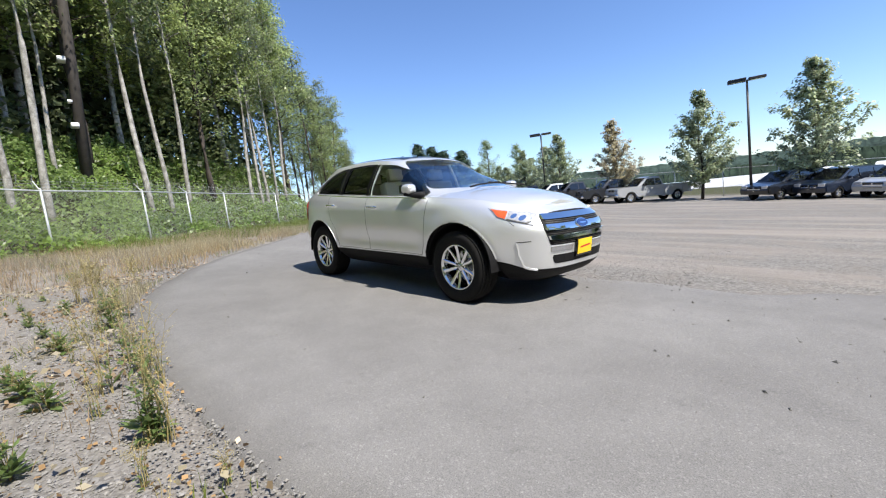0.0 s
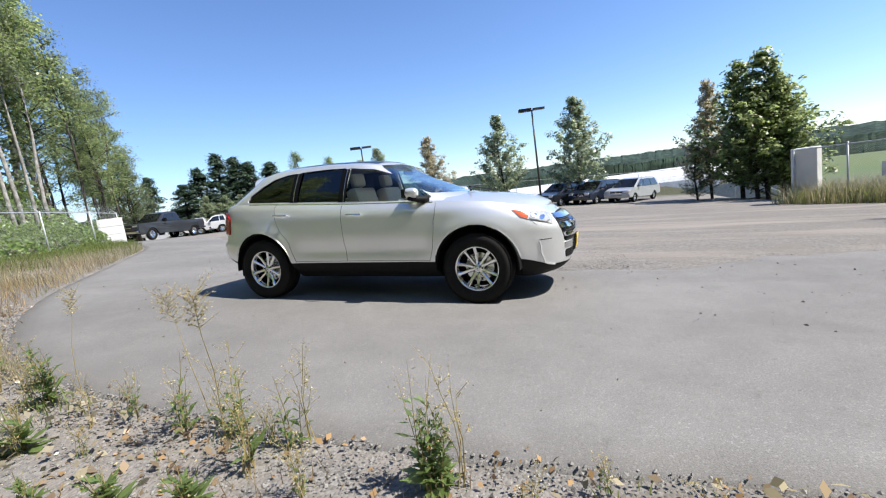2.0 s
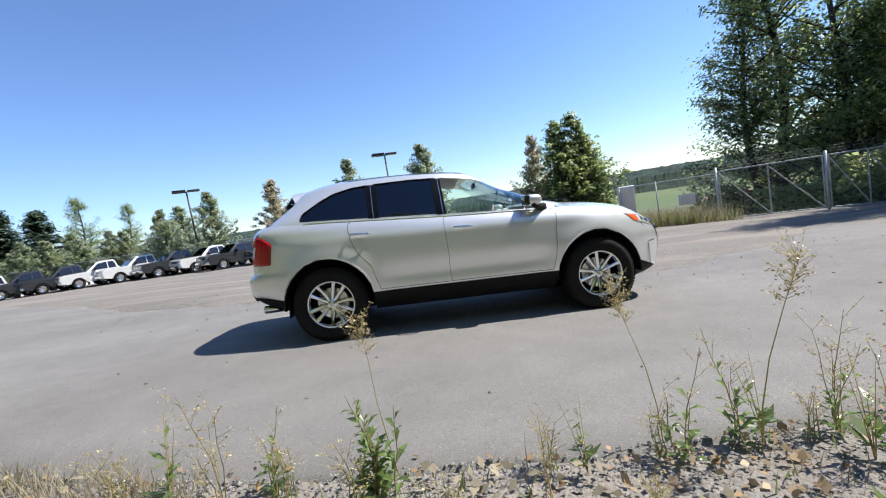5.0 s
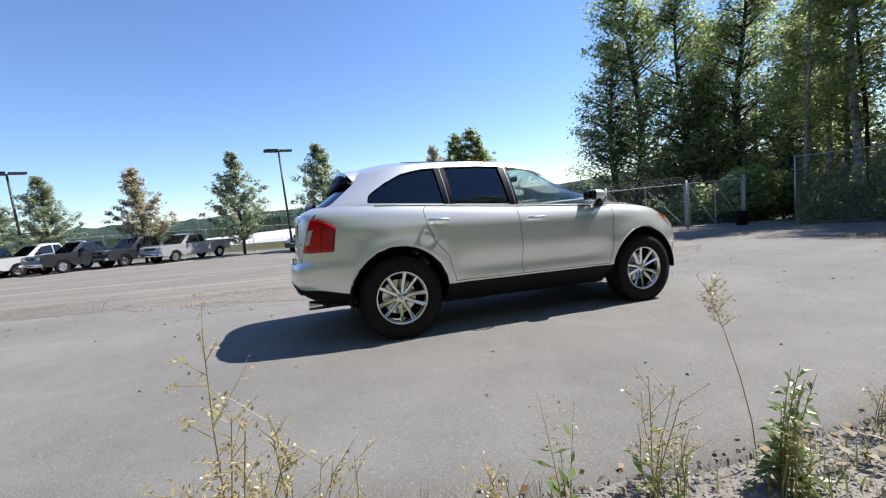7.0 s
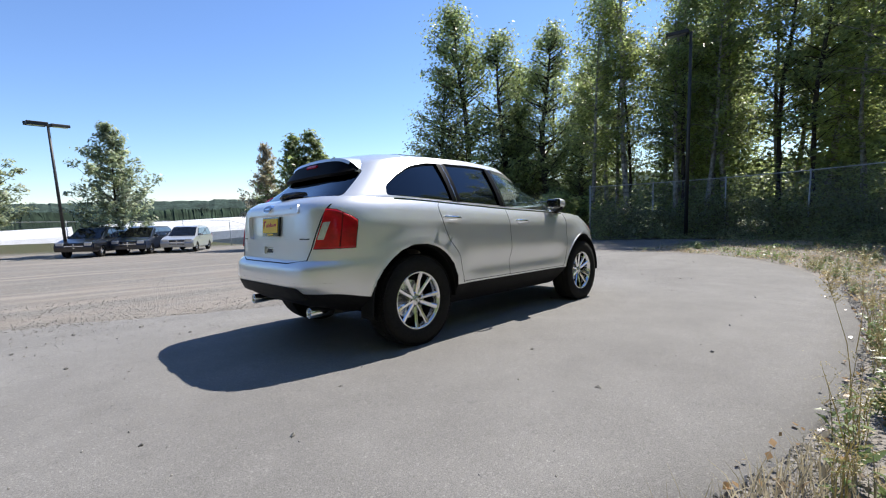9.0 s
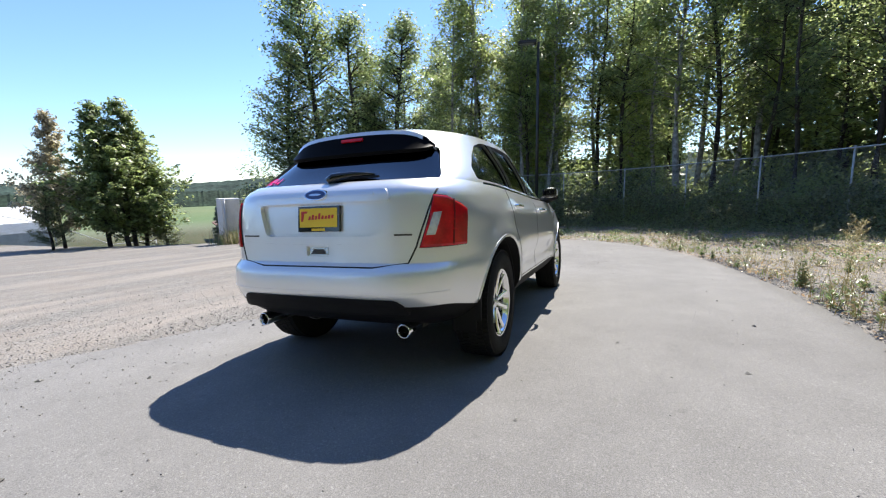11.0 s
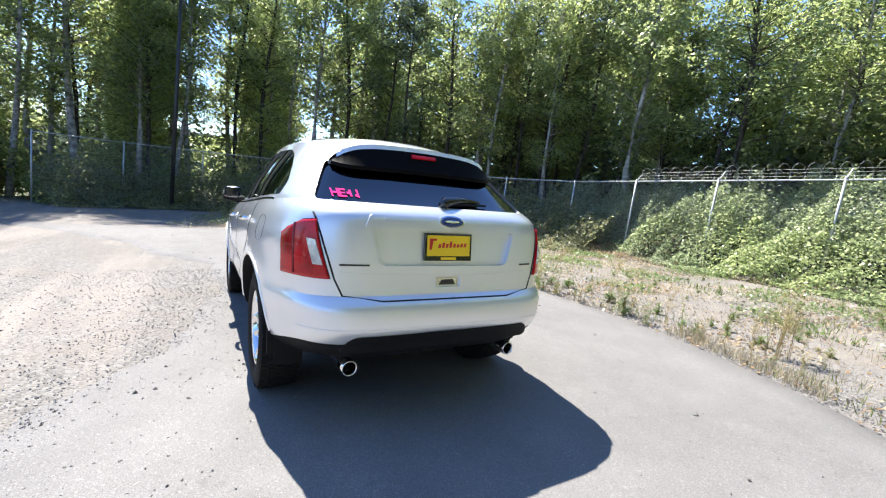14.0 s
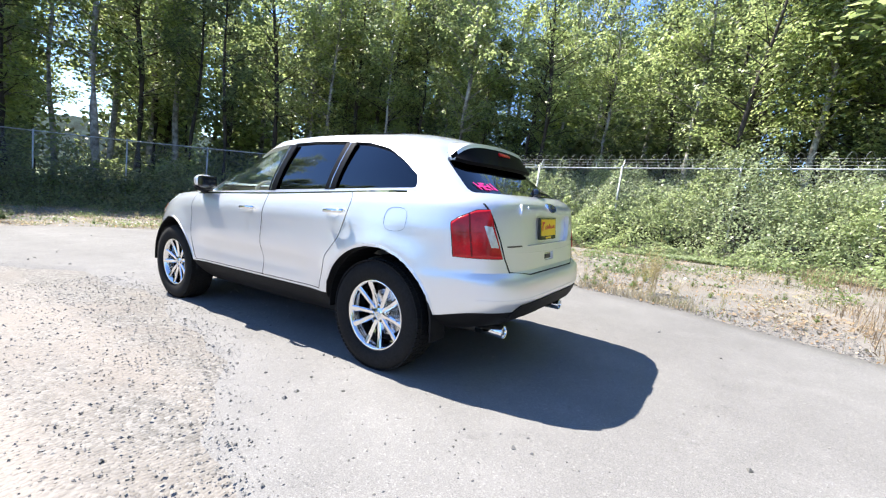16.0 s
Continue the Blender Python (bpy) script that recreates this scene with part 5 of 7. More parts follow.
# pale panel at the fence's end, and one by the far bend
for (x, y, w, h, t, turn) in ((9.9, 14.75, 1.0, 2.05, 0.75, 62), (-21.8, 10.0, 1.1, 1.4, 0.1, 60)):
    bm = bmesh.new()
    box(bm, -w / 2, w / 2, -t / 2, t / 2, -0.2, h, 0.02, pose(x, y, ground(x, y), 0, 0, turn))
    for k in range(3):
        box(bm, -w / 2 + 0.04, w / 2 - 0.04, -t / 2 - 0.012, t / 2 + 0.012, 0.15 + k * h * 0.3, 0.25 + k * h * 0.3, 0.008, pose(x, y, ground(x, y), 0, 0, turn))
    tagged(part("barrier_panel", bm, M["white_paint"]), "upright pale panelled box at the end of the fence", "barrier")

# black bin by the gate
bm = bmesh.new()
x, y = 16.4, 8.2
lathe(bm, [(0.0001, 0), (0.2, 0), (0.24, 0.55), (0.25, 0.6), (0.23, 0.6), (0.19, 0.05), (0.0001, 0.05)], 20, "Z")
bmesh.ops.transform(bm, matrix=pose(x, y, ground(x, y)), verts=bm.verts)
tagged(part("bin", bm, M["black_plastic"], None, "", True), "small black plastic bin beside the gate", "bin")


# ---------------------------------------------------------------- lamp posts
def lamp_post(x, y, top, two=True, turn=0):
    z = ground(x, y)
    root = thing("lamp_post", pose(x, y, z, 0, 0, turn), "dark bronze parking-lot lamp post with box heads", "lamp post", "lot lamp posts")
    bm = bmesh.new()
    tube(bm, (0, 0, -0.2), (0, 0, top - z), 0.085, 0.06, 12)
    part("pole", bm, M["pole_dark"], root, "", True)
    for sx in ((1, -1) if two else (1,)):
        bm = bmesh.new()
        box(bm, sx * 0.08, sx * 0.95, -0.2, 0.2, top - z - 0.06, top - z + 0.1, 0.03, pose(0, 0, 0, 0, 0, 0))
        head = part("lamp_head", bm, M["pole_dark"], root)
        bm = bmesh.new()
        box(bm, sx * 0.2, sx * 0.88, -0.15, 0.15, top - z - 0.07, top - z - 0.055)
        part("lens", bm, M["clear_lens"], head)


lamp_post(-1.72, 28.5, 6.1, True, 20)
lamp_post(-17.9, 30.6, 6.0, True, 30)
lamp_post(17.7, 2.3, 7.9, False, 100)

# timber pole with cameras and a lamp, left of the bend
x, y = -15.5, -2.5
z = ground(x, y)
root = thing("utility_pole", pose(x, y, z), "weathered timber pole with white cameras and a floodlight", "pole")
bm = bmesh.new()
tube(bm, (0, 0, -0.5), (0.1, 0.6, 11.5), 0.19, 0.13, 14)
part("pole", bm, M["wood_pole"], root, "", True)
for h, s in ((5.0, 0.2), (3.6, 0.12), (2.75, 0.2)):
    bm = bmesh.new()
    box(bm, 0.1, 0.1 + s * 2, -s * 0.6, s * 0.6, h - s * 0.4, h + s * 0.4, s * 0.2)
    tube(bm, (0.05, 0, h), (0.25, 0, h), 0.03, 0.03, 8)
    part("camera_housing", bm, M["white_paint"], root, "white security camera housing", True)

# ---------------------------------------------------------------- trees
def leaf_mesh(name, centers, size, seed, mats, pick=None, stretch=1.6, up=0.7):
    """Many small four-cornered leaves as one mesh."""
    g = np.random.default_rng(seed)
    c = np.asarray(centers, float)
    n = len(c)
    face = g.normal(size=(n, 3))
    face[:, 2] = np.abs(face[:, 2]) + up
    face /= np.linalg.norm(face, axis=1, keepdims=True)
    d = np.cross(face, g.normal(size=(n, 3)))
    d /= np.linalg.norm(d, axis=1, keepdims=True) + 1e-9
    e = np.cross(face, d)
    s = size * g.uniform(0.6, 1.4, n)[:, None]
    w = face * s * 0.12
    v = np.stack([c - d * s * stretch / 2, c + e * s / 2 + w, c + d * s * stretch / 2, c - e * s / 2 + w], 1).reshape(-1, 3)
    me = bpy.data.meshes.new(name)
    me.vertices.add(4 * n)
    me.vertices.foreach_set("co", v.ravel())
    me.loops.add(4 * n)
    me.loops.foreach_set("vertex_index", np.arange(4 * n))
    me.polygons.add(n)
    me.polygons.foreach_set("loop_start", np.arange(0, 4 * n, 4))
    for m in mats:
        me.materials.append(m)
    if pick is not None:
        me.polygons.foreach_set("material_index", np.asarray(pick, np.int32))
    me.update(calc_edges=True)
    me.validate()
    return me


def make_tree(kind, seed):
    """A tree's own wood and leaves: two meshes, foot at the origin."""
    g = random.Random(seed)
    gn = np.random.default_rng(seed)
    bm = bmesh.new()
    tips, pts = [], []
    def limb(p, q, sag, radius, twigs, reach, tight):
        """A bent branch with leafy twigs along it."""
        mid = p.lerp(q, 0.55) + Vector((0, 0, sag))
        bent(bm, [p, mid, q], [radius, radius * 0.6, radius * 0.2], 4)
        for _ in range(twigs):
            t = g.uniform(0.22, 1.0)
            a = p.lerp(mid, t / 0.55) if t < 0.55 else mid.lerp(q, (t - 0.55) / 0.45)
            out = (q - p).normalized() * 0.7 + Vector((g.gauss(0, 0.6), g.gauss(0, 0.6), g.gauss(0.05, 0.5)))
            b = a + out.normalized() * reach * g.uniform(0.5, 1.2)
            for u in (0.3, 0.65, 1.0):
                tips.append((a.lerp(b, u), tight))
    if kind == "alder":
        h, r0 = g.uniform(14, 17), g.uniform(0.13, 0.19)
        lean = (g.uniform(-0.9, 0.9), g.uniform(-0.9, 0.9)) if seed not in (61, 62) else (0.3, -0.2)
        spine = [Vector((lean[0] * (k / 8) ** 1.5 + 0.12 * math.sin(k + seed), lean[1] * (k / 8) ** 1.5 + 0.12 * math.cos(k * 1.3 + seed), h * k / 8)) for k in range(9)]
        bent(bm, spine, [r0 * (1 - 0.9 * k / 8) for k in range(9)], 9)
        low = 0.42 if seed in (61, 62) else g.uniform(0.18, 0.32)
        for k in range(58):
            f = low + (1 - low) * g.random() ** 0.9
            i = min(7, int(f * 8))
            p = spine[i].lerp(spine[i + 1], f * 8 - i)
            a = g.uniform(0, 2 * math.pi)
            L = (0.4 + 3.1 * (1 - f) ** 0.75 * smooth(low - 0.12, low + 0.25, f)) * g.uniform(0.45, 1.25)
            q = p + Vector((math.cos(a) * L, math.sin(a) * L, L * g.uniform(0.1, 0.8)))
            limb(p, q, 0.08 * L, 0.03, 3 + int(2.6 * L), 0.6, 0.27)
        per, size = 6, 0.105
    elif kind == "poplar":
        h, r0 = 8.4, 0.13
        spine = [Vector((0.08 * math.sin(k * 1.1 + seed), 0.08 * math.cos(k + seed), h * k / 8)) for k in range(9)]
        bent(bm, spine, [r0 * (1 - 0.92 * k / 8) for k in range(9)], 8)
        for k in range(125):
            f = 0.1 + 0.9 * (k + g.random()) / 125
            i = min(7, int(f * 8))
            p = spine[i].lerp(spine[i + 1], f * 8 - i)
            a = g.uniform(0, 2 * math.pi)
            L = 3.3 * (1 - f) ** 0.95 * (0.7 + 0.3 * smooth(0.1, 0.22, f)) * g.uniform(0.55, 1.2) + 0.15
            q = p + Vector((math.cos(a) * L, math.sin(a) * L, L * g.uniform(0.5, 0.95)))
            limb(p, q, -0.05 * L, 0.022, 3 + int(2.2 * L), 0.28, 0.13)
        per, size = 5, 0.13
    elif kind == "broad":
        h, r0 = g.uniform(12, 13), 0.26
        spine = [Vector((0.2 * math.sin(k * 0.9 + seed), 0.2 * math.cos(k + seed), h * k / 8)) for k in range(9)]
        bent(bm, spine, [r0 * (1 - 0.9 * k / 8) for k in range(9)], 9)
        for k in range(110):
            f = 0.06 + 0.94 * g.random()
            i = min(7, int(f * 8))
            p = spine[i].lerp(spine[i + 1], f * 8 - i)
            a = g.uniform(0, 2 * math.pi)
            L = 3.5 * (1 - f) ** 0.65 * g.uniform(0.4, 1.2) + 0.25
            q = p + Vector((math.cos(a) * L, math.sin(a) * L, L * g.uniform(0.25, 0.85)))
            limb(p, q, 0.0, 0.045, 4 + int(3.0 * L), 0.6, 0.23)
        per, size = 6, 0.095
    elif kind == "conifer":
        h, r0 = 12.0, 0.22
        bent(bm, [(0, 0, 0), (0, 0, h * 0.5), (0, 0, h)], [r0, r0 * 0.6, 0.02], 8)
        for k in range(110):
            f = 0.08 + 0.92 * (k + g.random()) / 110
            a = g.uniform(0, 2 * math.pi)
            L = 2.9 * (1 - f) ** 0.8 * g.uniform(0.7, 1.1) + 0.15
            p, q = Vector((0, 0, f * h)), Vector((math.cos(a) * L, math.sin(a) * L, f * h - 0.12 * L))
            bent(bm, [p, q], [0.03, 0.006], 4)
            for t in (0.3, 0.5, 0.7, 0.85, 1.0):
                tips.append((p.lerp(q, t), 0.22))
        per, size = 20, 0.15
    me = bpy.data.meshes.new("trunk")
    bm.to_mesh(me)
    bm.free()
    for c, r in tips:
        k = max(3, int(per * g.uniform(0.5, 1.4)))
        pts.append(np.array(c) + gn.normal(size=(k, 3)) * r * np.array((1, 1, 0.7)))
    return me, np.concatenate(pts), size


def tree_kit(kind, seed, bark, leaf, thin=1):
    trunk, pts, size = make_tree(kind, seed)
    pts, size = pts[::thin], size * thin ** 0.5
    trunk.materials.append(M[bark])
    trunk.polygons.foreach_set("use_smooth", [True] * len(trunk.polygons))
    return trunk, leaf_mesh("crown", pts, size, seed, [M[leaf]])


KITS = {
    "alder_a": tree_kit("alder", 3, "bark_pale", "leaf_alder"),
    "alder_b": tree_kit("alder", 11, "bark_pale", "leaf_light"),
    "alder_c": tree_kit("alder", 27, "bark_dark", "leaf_alder"),
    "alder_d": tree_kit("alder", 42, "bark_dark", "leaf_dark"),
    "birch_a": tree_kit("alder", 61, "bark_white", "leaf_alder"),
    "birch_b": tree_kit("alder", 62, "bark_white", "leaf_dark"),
    "alder_a_far": tree_kit("alder", 14, "bark_pale", "leaf_alder", 3),
    "alder_b_far": tree_kit("alder", 19, "bark_pale", "leaf_light", 3),
    "alder_c_far": tree_kit("alder", 33, "bark_dark", "leaf_alder", 3),
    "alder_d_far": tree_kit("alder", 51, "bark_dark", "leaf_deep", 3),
    "broad_a": tree_kit("broad", 5, "bark_dark", "leaf_alder"),
    "broad_b": tree_kit("broad", 8, "bark_dark", "leaf_alder"),
    "poplar_a": tree_kit("poplar", 2, "bark_dark", "leaf_poplar"),
    "poplar_b": tree_kit("poplar", 9, "bark_dark", "leaf_bronze"),
    "poplar_c": tree_kit("poplar", 17, "bark_dark", "leaf_alder"),
    "broad_c": tree_kit("broad", 21, "bark_dark", "leaf_dark"),
    "conifer": tree_kit("conifer", 4, "bark_dark", "needles"),
}


def plant(kit, x, y, high, label, group="", turn=0.0, base=None, wide=None):
    trunk, crown = KITS[kit]
    z = ground(x, y) if base is None else base
    root = new("tree")
    tall = max(v.co.z for v in trunk.vertices)
    s = high / tall
    w = s if wide is None else wide / tall
    root.matrix_world = pose(x, y, z - 0.15, 0, 0, turn) @ Matrix.Diagonal((w, w, s, 1))
    tagged(root, label, "tree", group)
    for name, me in (("trunk", trunk), ("crown", crown)):
        o = new(name, me)
        o.parent = root
    return root


LOT = "tall young poplar at the edge of the lot"
for kit, x, y, top in (("poplar_a", -5.1, 31, 6.6), ("poplar_b", -11.4, 31, 5.9), ("poplar_a", -16.8, 31.5, 5.9), ("poplar_a", -20.8, 31.5, 5.1), ("poplar_a", 1.2, 31, 6.9)):
    plant(kit, x, y, top - ground(x, y), "young tree with a bronze-tinged pointed crown" if kit == "poplar_b" else LOT, "lot trees", x * 37)
for x, y, top, turn in ((10.5, 24.7, 6.0, 10), (11.5, 24.3, 6.25, 130), (12.3, 24.5, 4.7, 250), (11.0, 24.0, 4.4, 60)):
    plant("poplar_c", x, y, top - ground(x, y), "dense leafy tree with pointed tops beyond the lot", "lot trees", turn, wide=8.5)
plant("poplar_b", 9.2, 26.6, 5.5 - ground(9.2, 26.6), "young tree with a bronze-tinged pointed crown", "lot trees", 50, wide=6)
plant("broad_c", 8.2, 25.6, 3.4, "low dark shrubby tree beyond the lot", "lot trees", 70, wide=3.6)
plant("broad_c", 12.9, 23.6, 2.6, "low dark shrubby tree beyond the lot", "lot trees", 130, wide=4.4)
for i, (x, y, h) in enumerate(((-27, 42, 5.6), (-29.5, 40, 4.8), (-31.5, 41, 5.2), (-34, 39, 4.6), (-36, 42, 5.8), (-39, 39, 4.8), (-41, 41, 5.4), (-44, 37, 4.6), (-46, 40, 5.4), (-51, 38, 5.0), (-23.6, 40, 6.4))):
    plant("poplar_a", x, y, h, "light green young tree behind the parked trucks", "lot trees", i * 77, wide=h * 1.25)
for i, (x, y) in enumerate(((-30.5, 35.5), (-33, 35), (-35.5, 35.5), (-38, 35), (-40.5, 35), (-43, 34.5))):
    plant("poplar_a", x, y, 4.3 + 0.3 * (i % 3), "light green young tree behind the far fence", "lot trees", 31 + i * 59, wide=6.0)
for i, (x, y, top) in enumerate(((-43.7, 37.9, 9.8), (-45.4, 36.2, 8.2), (-42.4, 39.4, 9.2), (-41.2, 40.4, 8.4), (-37.8, 40.7, 7.9), (-47.0, 35.0, 6.4), (-60, 40, 9), (-66, 38, 8))):
    plant("conifer", x, y, top - ground(x, y), "dark conifer in the distance", "far conifers", i * 50, wide=15)
for i, (x, y, h) in enumerate(((-37.5, 46, 10), (-33, 47, 8.5), (-54, 42, 8), (-58, 36, 7), (-70, 34, 8))):
    plant("broad_b", x, y, h, "rounded leafy tree in the distance", "far trees", i * 50)

FILL = (("broad_b", -3.6, -15.2, 9.0), ("alder_c", -4.6, -17.3, 13.0), ("broad_a", -5.2, -16.4, 10.0), ("alder_d", -2.4, -17.0, 13.0), ("broad_b", -9.0, -13.5, 8.0),
        ("alder_d", -29.4, 14.6, 12.0), ("alder_c", -32.6, 17.4, 12.0), ("alder_d", -36.4, 20.4, 12.0), ("broad_c", -34.2, 19.6, 7.5), ("broad_c", -38.4, 22.4, 7.5), ("alder_c", -27.6, 13.6, 10.0))
TRUNKS = ((-13.0, -4.5, 15, "birch_a"), (-13.2, -3.6, 16, "birch_a"), (-15.4, -3.2, 14, "birch_b"), (-15.7, -0.7, 16, "birch_a"), (-16.2, 0.1, 17, "birch_b"), (-17.9, 1.3, 15, "birch_a"), (-20.8, 5.2, 15, "birch_a"), (-21.1, 5.8, 16, "birch_b"), (-21.5, 6.2, 14, "birch_a"), (-22.4, 7.2, 15, "birch_b"), (-23.8, 8.5, 14, "birch_a"),
          (0.6, -18.3, 16, "birch_a"), (3.0, -18.4, 15, "birch_b"), (4.8, -19.1, 14, "birch_a"), (11.0, -17.5, 15, "birch_a"))
# the wood behind the fence
WOOD = {"alder_a": "tall alder with a pale trunk behind the fence", "alder_b": "tall alder with a pale trunk behind the fence, its leaves coloured as sunlit", "alder_c": "tall alder with a dark trunk in the wood",
        "alder_d": "slender alder in the wood, its leaves darkened for shade", "broad_a": "broad dark tree at the edge of the wood", "broad_b": "broad leafy tree at the edge of the wood", "broad_c": "broad dark-leaved tree behind the gate"}


def inside_lot(x, y):
    return fence_side(x, y) < 1.2


g = random.Random(12)
spots = [(-15.3, -2.0), (-13.6, -2.2)]
# pale trunks that stand clear at the edge of the bank
for i, (x, y, h, kit) in enumerate(TRUNKS):
    plant(kit, x, y, h, "slender birch-like tree with a pale bare trunk", "alders of the wood", i * 83, wide=h * 0.72)
    spots.append((x, y))
def try_spot(x, y, gap):
    if inside_lot(x, y) or any((x - a) ** 2 + (y - b) ** 2 < gap * gap for a, b in spots):
        return False
    spots.append((x, y))
    return True


def along_fence(t):
    n = len(FENCE) - 1
    i = min(n - 1, int(t * n))
    (ax, ay), (bx, by) = FENCE[i], FENCE[i + 1]
    f = t * n - i
    d = math.hypot(bx - ax, by - ay)
    return ax + (bx - ax) * f, ay + (by - ay) * f, (by - ay) / d, -(bx - ax) / d


count = 0
while count < 215:
    x, y, ox, oy = along_fence(g.random())
    d = 2.2 + 26 * g.random() ** 1.5
    x, y = x + ox * d + g.uniform(-1, 1), y + oy * d + g.uniform(-1, 1)
    if x > 8 and y > 8.5:
        continue
    if not try_spot(x, y, 1.5 if d < 9 else 2.3):
        continue
    if x < 2:
        kit = g.choice(["alder_a", "alder_b", "alder_d", "alder_a", "alder_c"])
    elif y < -6:
        kit = g.choice(["alder_a", "alder_c", "alder_d", "alder_c", "alder_b"])
    else:
        kit = g.choice(["alder_c", "alder_b", "alder_b", "alder_a"])
    plant(kit + ("_far" if d > 8 else ""), x, y, g.uniform(12, 18.5) if x > 11 or x < -9 else g.uniform(9.5, 13.5), WOOD[kit], "alders of the wood", g.uniform(0, 360))
    count += 1
for i, (kit, x, y, top) in enumerate((("broad_a", 23.2, 20.4, 16.0), ("broad_c", 22.7, 22.2, 12.0), ("broad_b", 23.7, 16.9, 13.4), ("broad_a", 24.8, 13.7, 13.2), ("broad_c", 25.2, 16.0, 8.0), ("broad_b", 23.6, 10.2, 8.2), ("broad_b", 27.0, 18.0, 11.5),
                                      ("alder_c", 28.0, 15.0, 12.5), ("broad_b", 27.5, 11.5, 11.0), ("alder_d", 31.0, 20.5, 12.0), ("alder_b", 22.2, 7.4, 11.5), ("alder_a", 31, 12, 12.5), ("alder_c", 33, 8, 13.5), ("alder_b", 28.5, 6.5, 12.5), ("alder_a", 35, 17, 12))):
    plant(kit, x, y, top - ground(x, y), WOOD[kit], "trees by the gate", i * 60)
plant("broad_b", -6.6, -14.8, 8.5, WOOD["broad_b"], "alders of the wood", 0)
plant("broad_a", 7.5, -16, 9, WOOD["broad_a"], "alders of the wood", 60)
for i, (x, y, h) in enumerate(((-25.5, 9.5, 14), (-27, 12.2, 13), (-29.5, 11.2, 15), (-31, 15.0, 12.5), (-34, 14, 15), (-35.5, 18.0, 12), (-39, 17.5, 14), (-41, 21.5, 12), (-46, 24, 12), (-45, 20, 14), (-52, 28, 11))):
    plant(("alder_c", "alder_d", "alder_a")[i % 3], x, y, h, "tall alder with a pale trunk beyond the fence's end", "alders of the wood", i * 70)
for i, (x, y, h) in enumerate(((-42.8, 42, 9.0), (-39.6, 42.5, 8.4), (-44.5, 40.5, 8.4))):
    plant("broad_c", x, y, h, "dark rounded tree in the distance", "far trees", i * 50)
plant("conifer", 33.2, 43.6, 4.6, "dark pointed shrub beyond the road", "far conifers", 20)
for i, (x, y, h) in enumerate(((22.5, -1.5, 15), (21.6, 3.6, 14), (21.4, 6.2, 12))):
    plant("alder_c", x, y, h, WOOD["alder_c"], "alders of the wood", i * 50)
for kit, x, y, h in FILL:
    plant(kit, x, y, h, WOOD[kit], "alders of the wood", x * 40)
# big pale trunk close behind the fence
plant("alder_a", -6.9, -14.2, 15, WOOD["alder_a"], "alders of the wood", 40, wide=26)

# ---------------------------------------------------------------- brambles, grass, stones, weeds
gn = np.random.default_rng(5)


def heights(x, y):
    return np.array([lie(a, b) for a, b in zip(x, y)])


def bramble_bank(name, label, t0, t1, n, lo, hi, tall, seed, mat, size=0.085):
    """Leafy tangle along a stretch of fence, from lo to hi metres beyond it."""
    gg = np.random.default_rng(seed)
    out = []
    for _ in range(n):
        x, y, ox, oy = along_fence(t0 + (t1 - t0) * gg.random())
        inner = lo(x) if callable(lo) else lo
        d = inner + (hi - inner) * gg.random()
        x, y = x + ox * d, y + oy * d
        m = noise.noise((x * 0.5, y * 0.5, seed)) * 0.6 + 0.5 + 0.34 * noise.noise((x * 1.7, y * 1.7, seed)) + 0.16 * noise.noise((x * 5, y * 5, seed))
        fade = smooth(inner - 0.2 + 1.3 * noise.noise((x * 0.55, y * 0.55, 40)) + 0.5 * noise.noise((x * 2, y * 2, 41)), inner + (2.6 if inner < -0.4 else 1.0), d)
        h = max(0.08, tall * fade * (0.32 + 0.95 * m))
        out.append((x, y, lie(x, y) + h * (1 - 0.6 * gg.random() ** 2.2)))
    me = leaf_mesh(name, out, size, seed, [M[mat]], stretch=1.3, up=0.35)
    return tagged(new(name, me), label, "bramble", kind="stuff")


def woodland(label, n, seed, t0, t1, near, far, high, size, mat):
    """The close ranks of leaves that shut off the view into the wood."""
    gg = np.random.default_rng(seed)
    out = []
    for _ in range(n):
        x, y, ox, oy = along_fence(t0 + (t1 - t0) * gg.random())
        d = near + (far - near) * gg.random()
        x, y = x + ox * d, y + oy * d
        if beyond(x, y) < near * 0.7:
            continue
        top = high * (1 + 0.35 * noise.noise((x * 0.2, y * 0.2, seed)))
        out.append((x, y, lie(x, y) + top * gg.random() ** 1.25))
    return tagged(new("woodland", leaf_mesh("woodland", out, size, seed, [M[mat]], stretch=1.3)), label, "woodland", kind="stuff")


bramble_bank("bramble", "green bramble thicket through the chain-link fence", 0.36, 0.66, 150000, lambda x: -0.5 - 1.3 * smooth(6, 1, x) - 0.7 * smooth(0.5, -3.5, x), 4.0, 2.6, 2, "bramble", 0.056)
bramble_bank("dry_bush", "dry brown weeds along the foot of the fence", 0.55, 0.72, 9000, -1.3, 0.6, 1.0, 12, "rust_grass", 0.05)
bramble_bank("scrub", "olive scrub before the fence in the shade", 0.6, 1.0, 42000, -2.4, 0.8, 1.55, 13, "scrub", 0.07)
bramble_bank("bramble", "green bramble bank behind the fence at the bend", 0.0, 0.38, 80000, -0.3, 8.0, 1.35, 3, "bramble_bank", 0.095)
bramble_bank("undergrowth", "shaded undergrowth along the foot of the wood", 0.66, 1.0, 36000, -1.0, 5.0, 2.3, 4, "leaf_alder", 0.09)
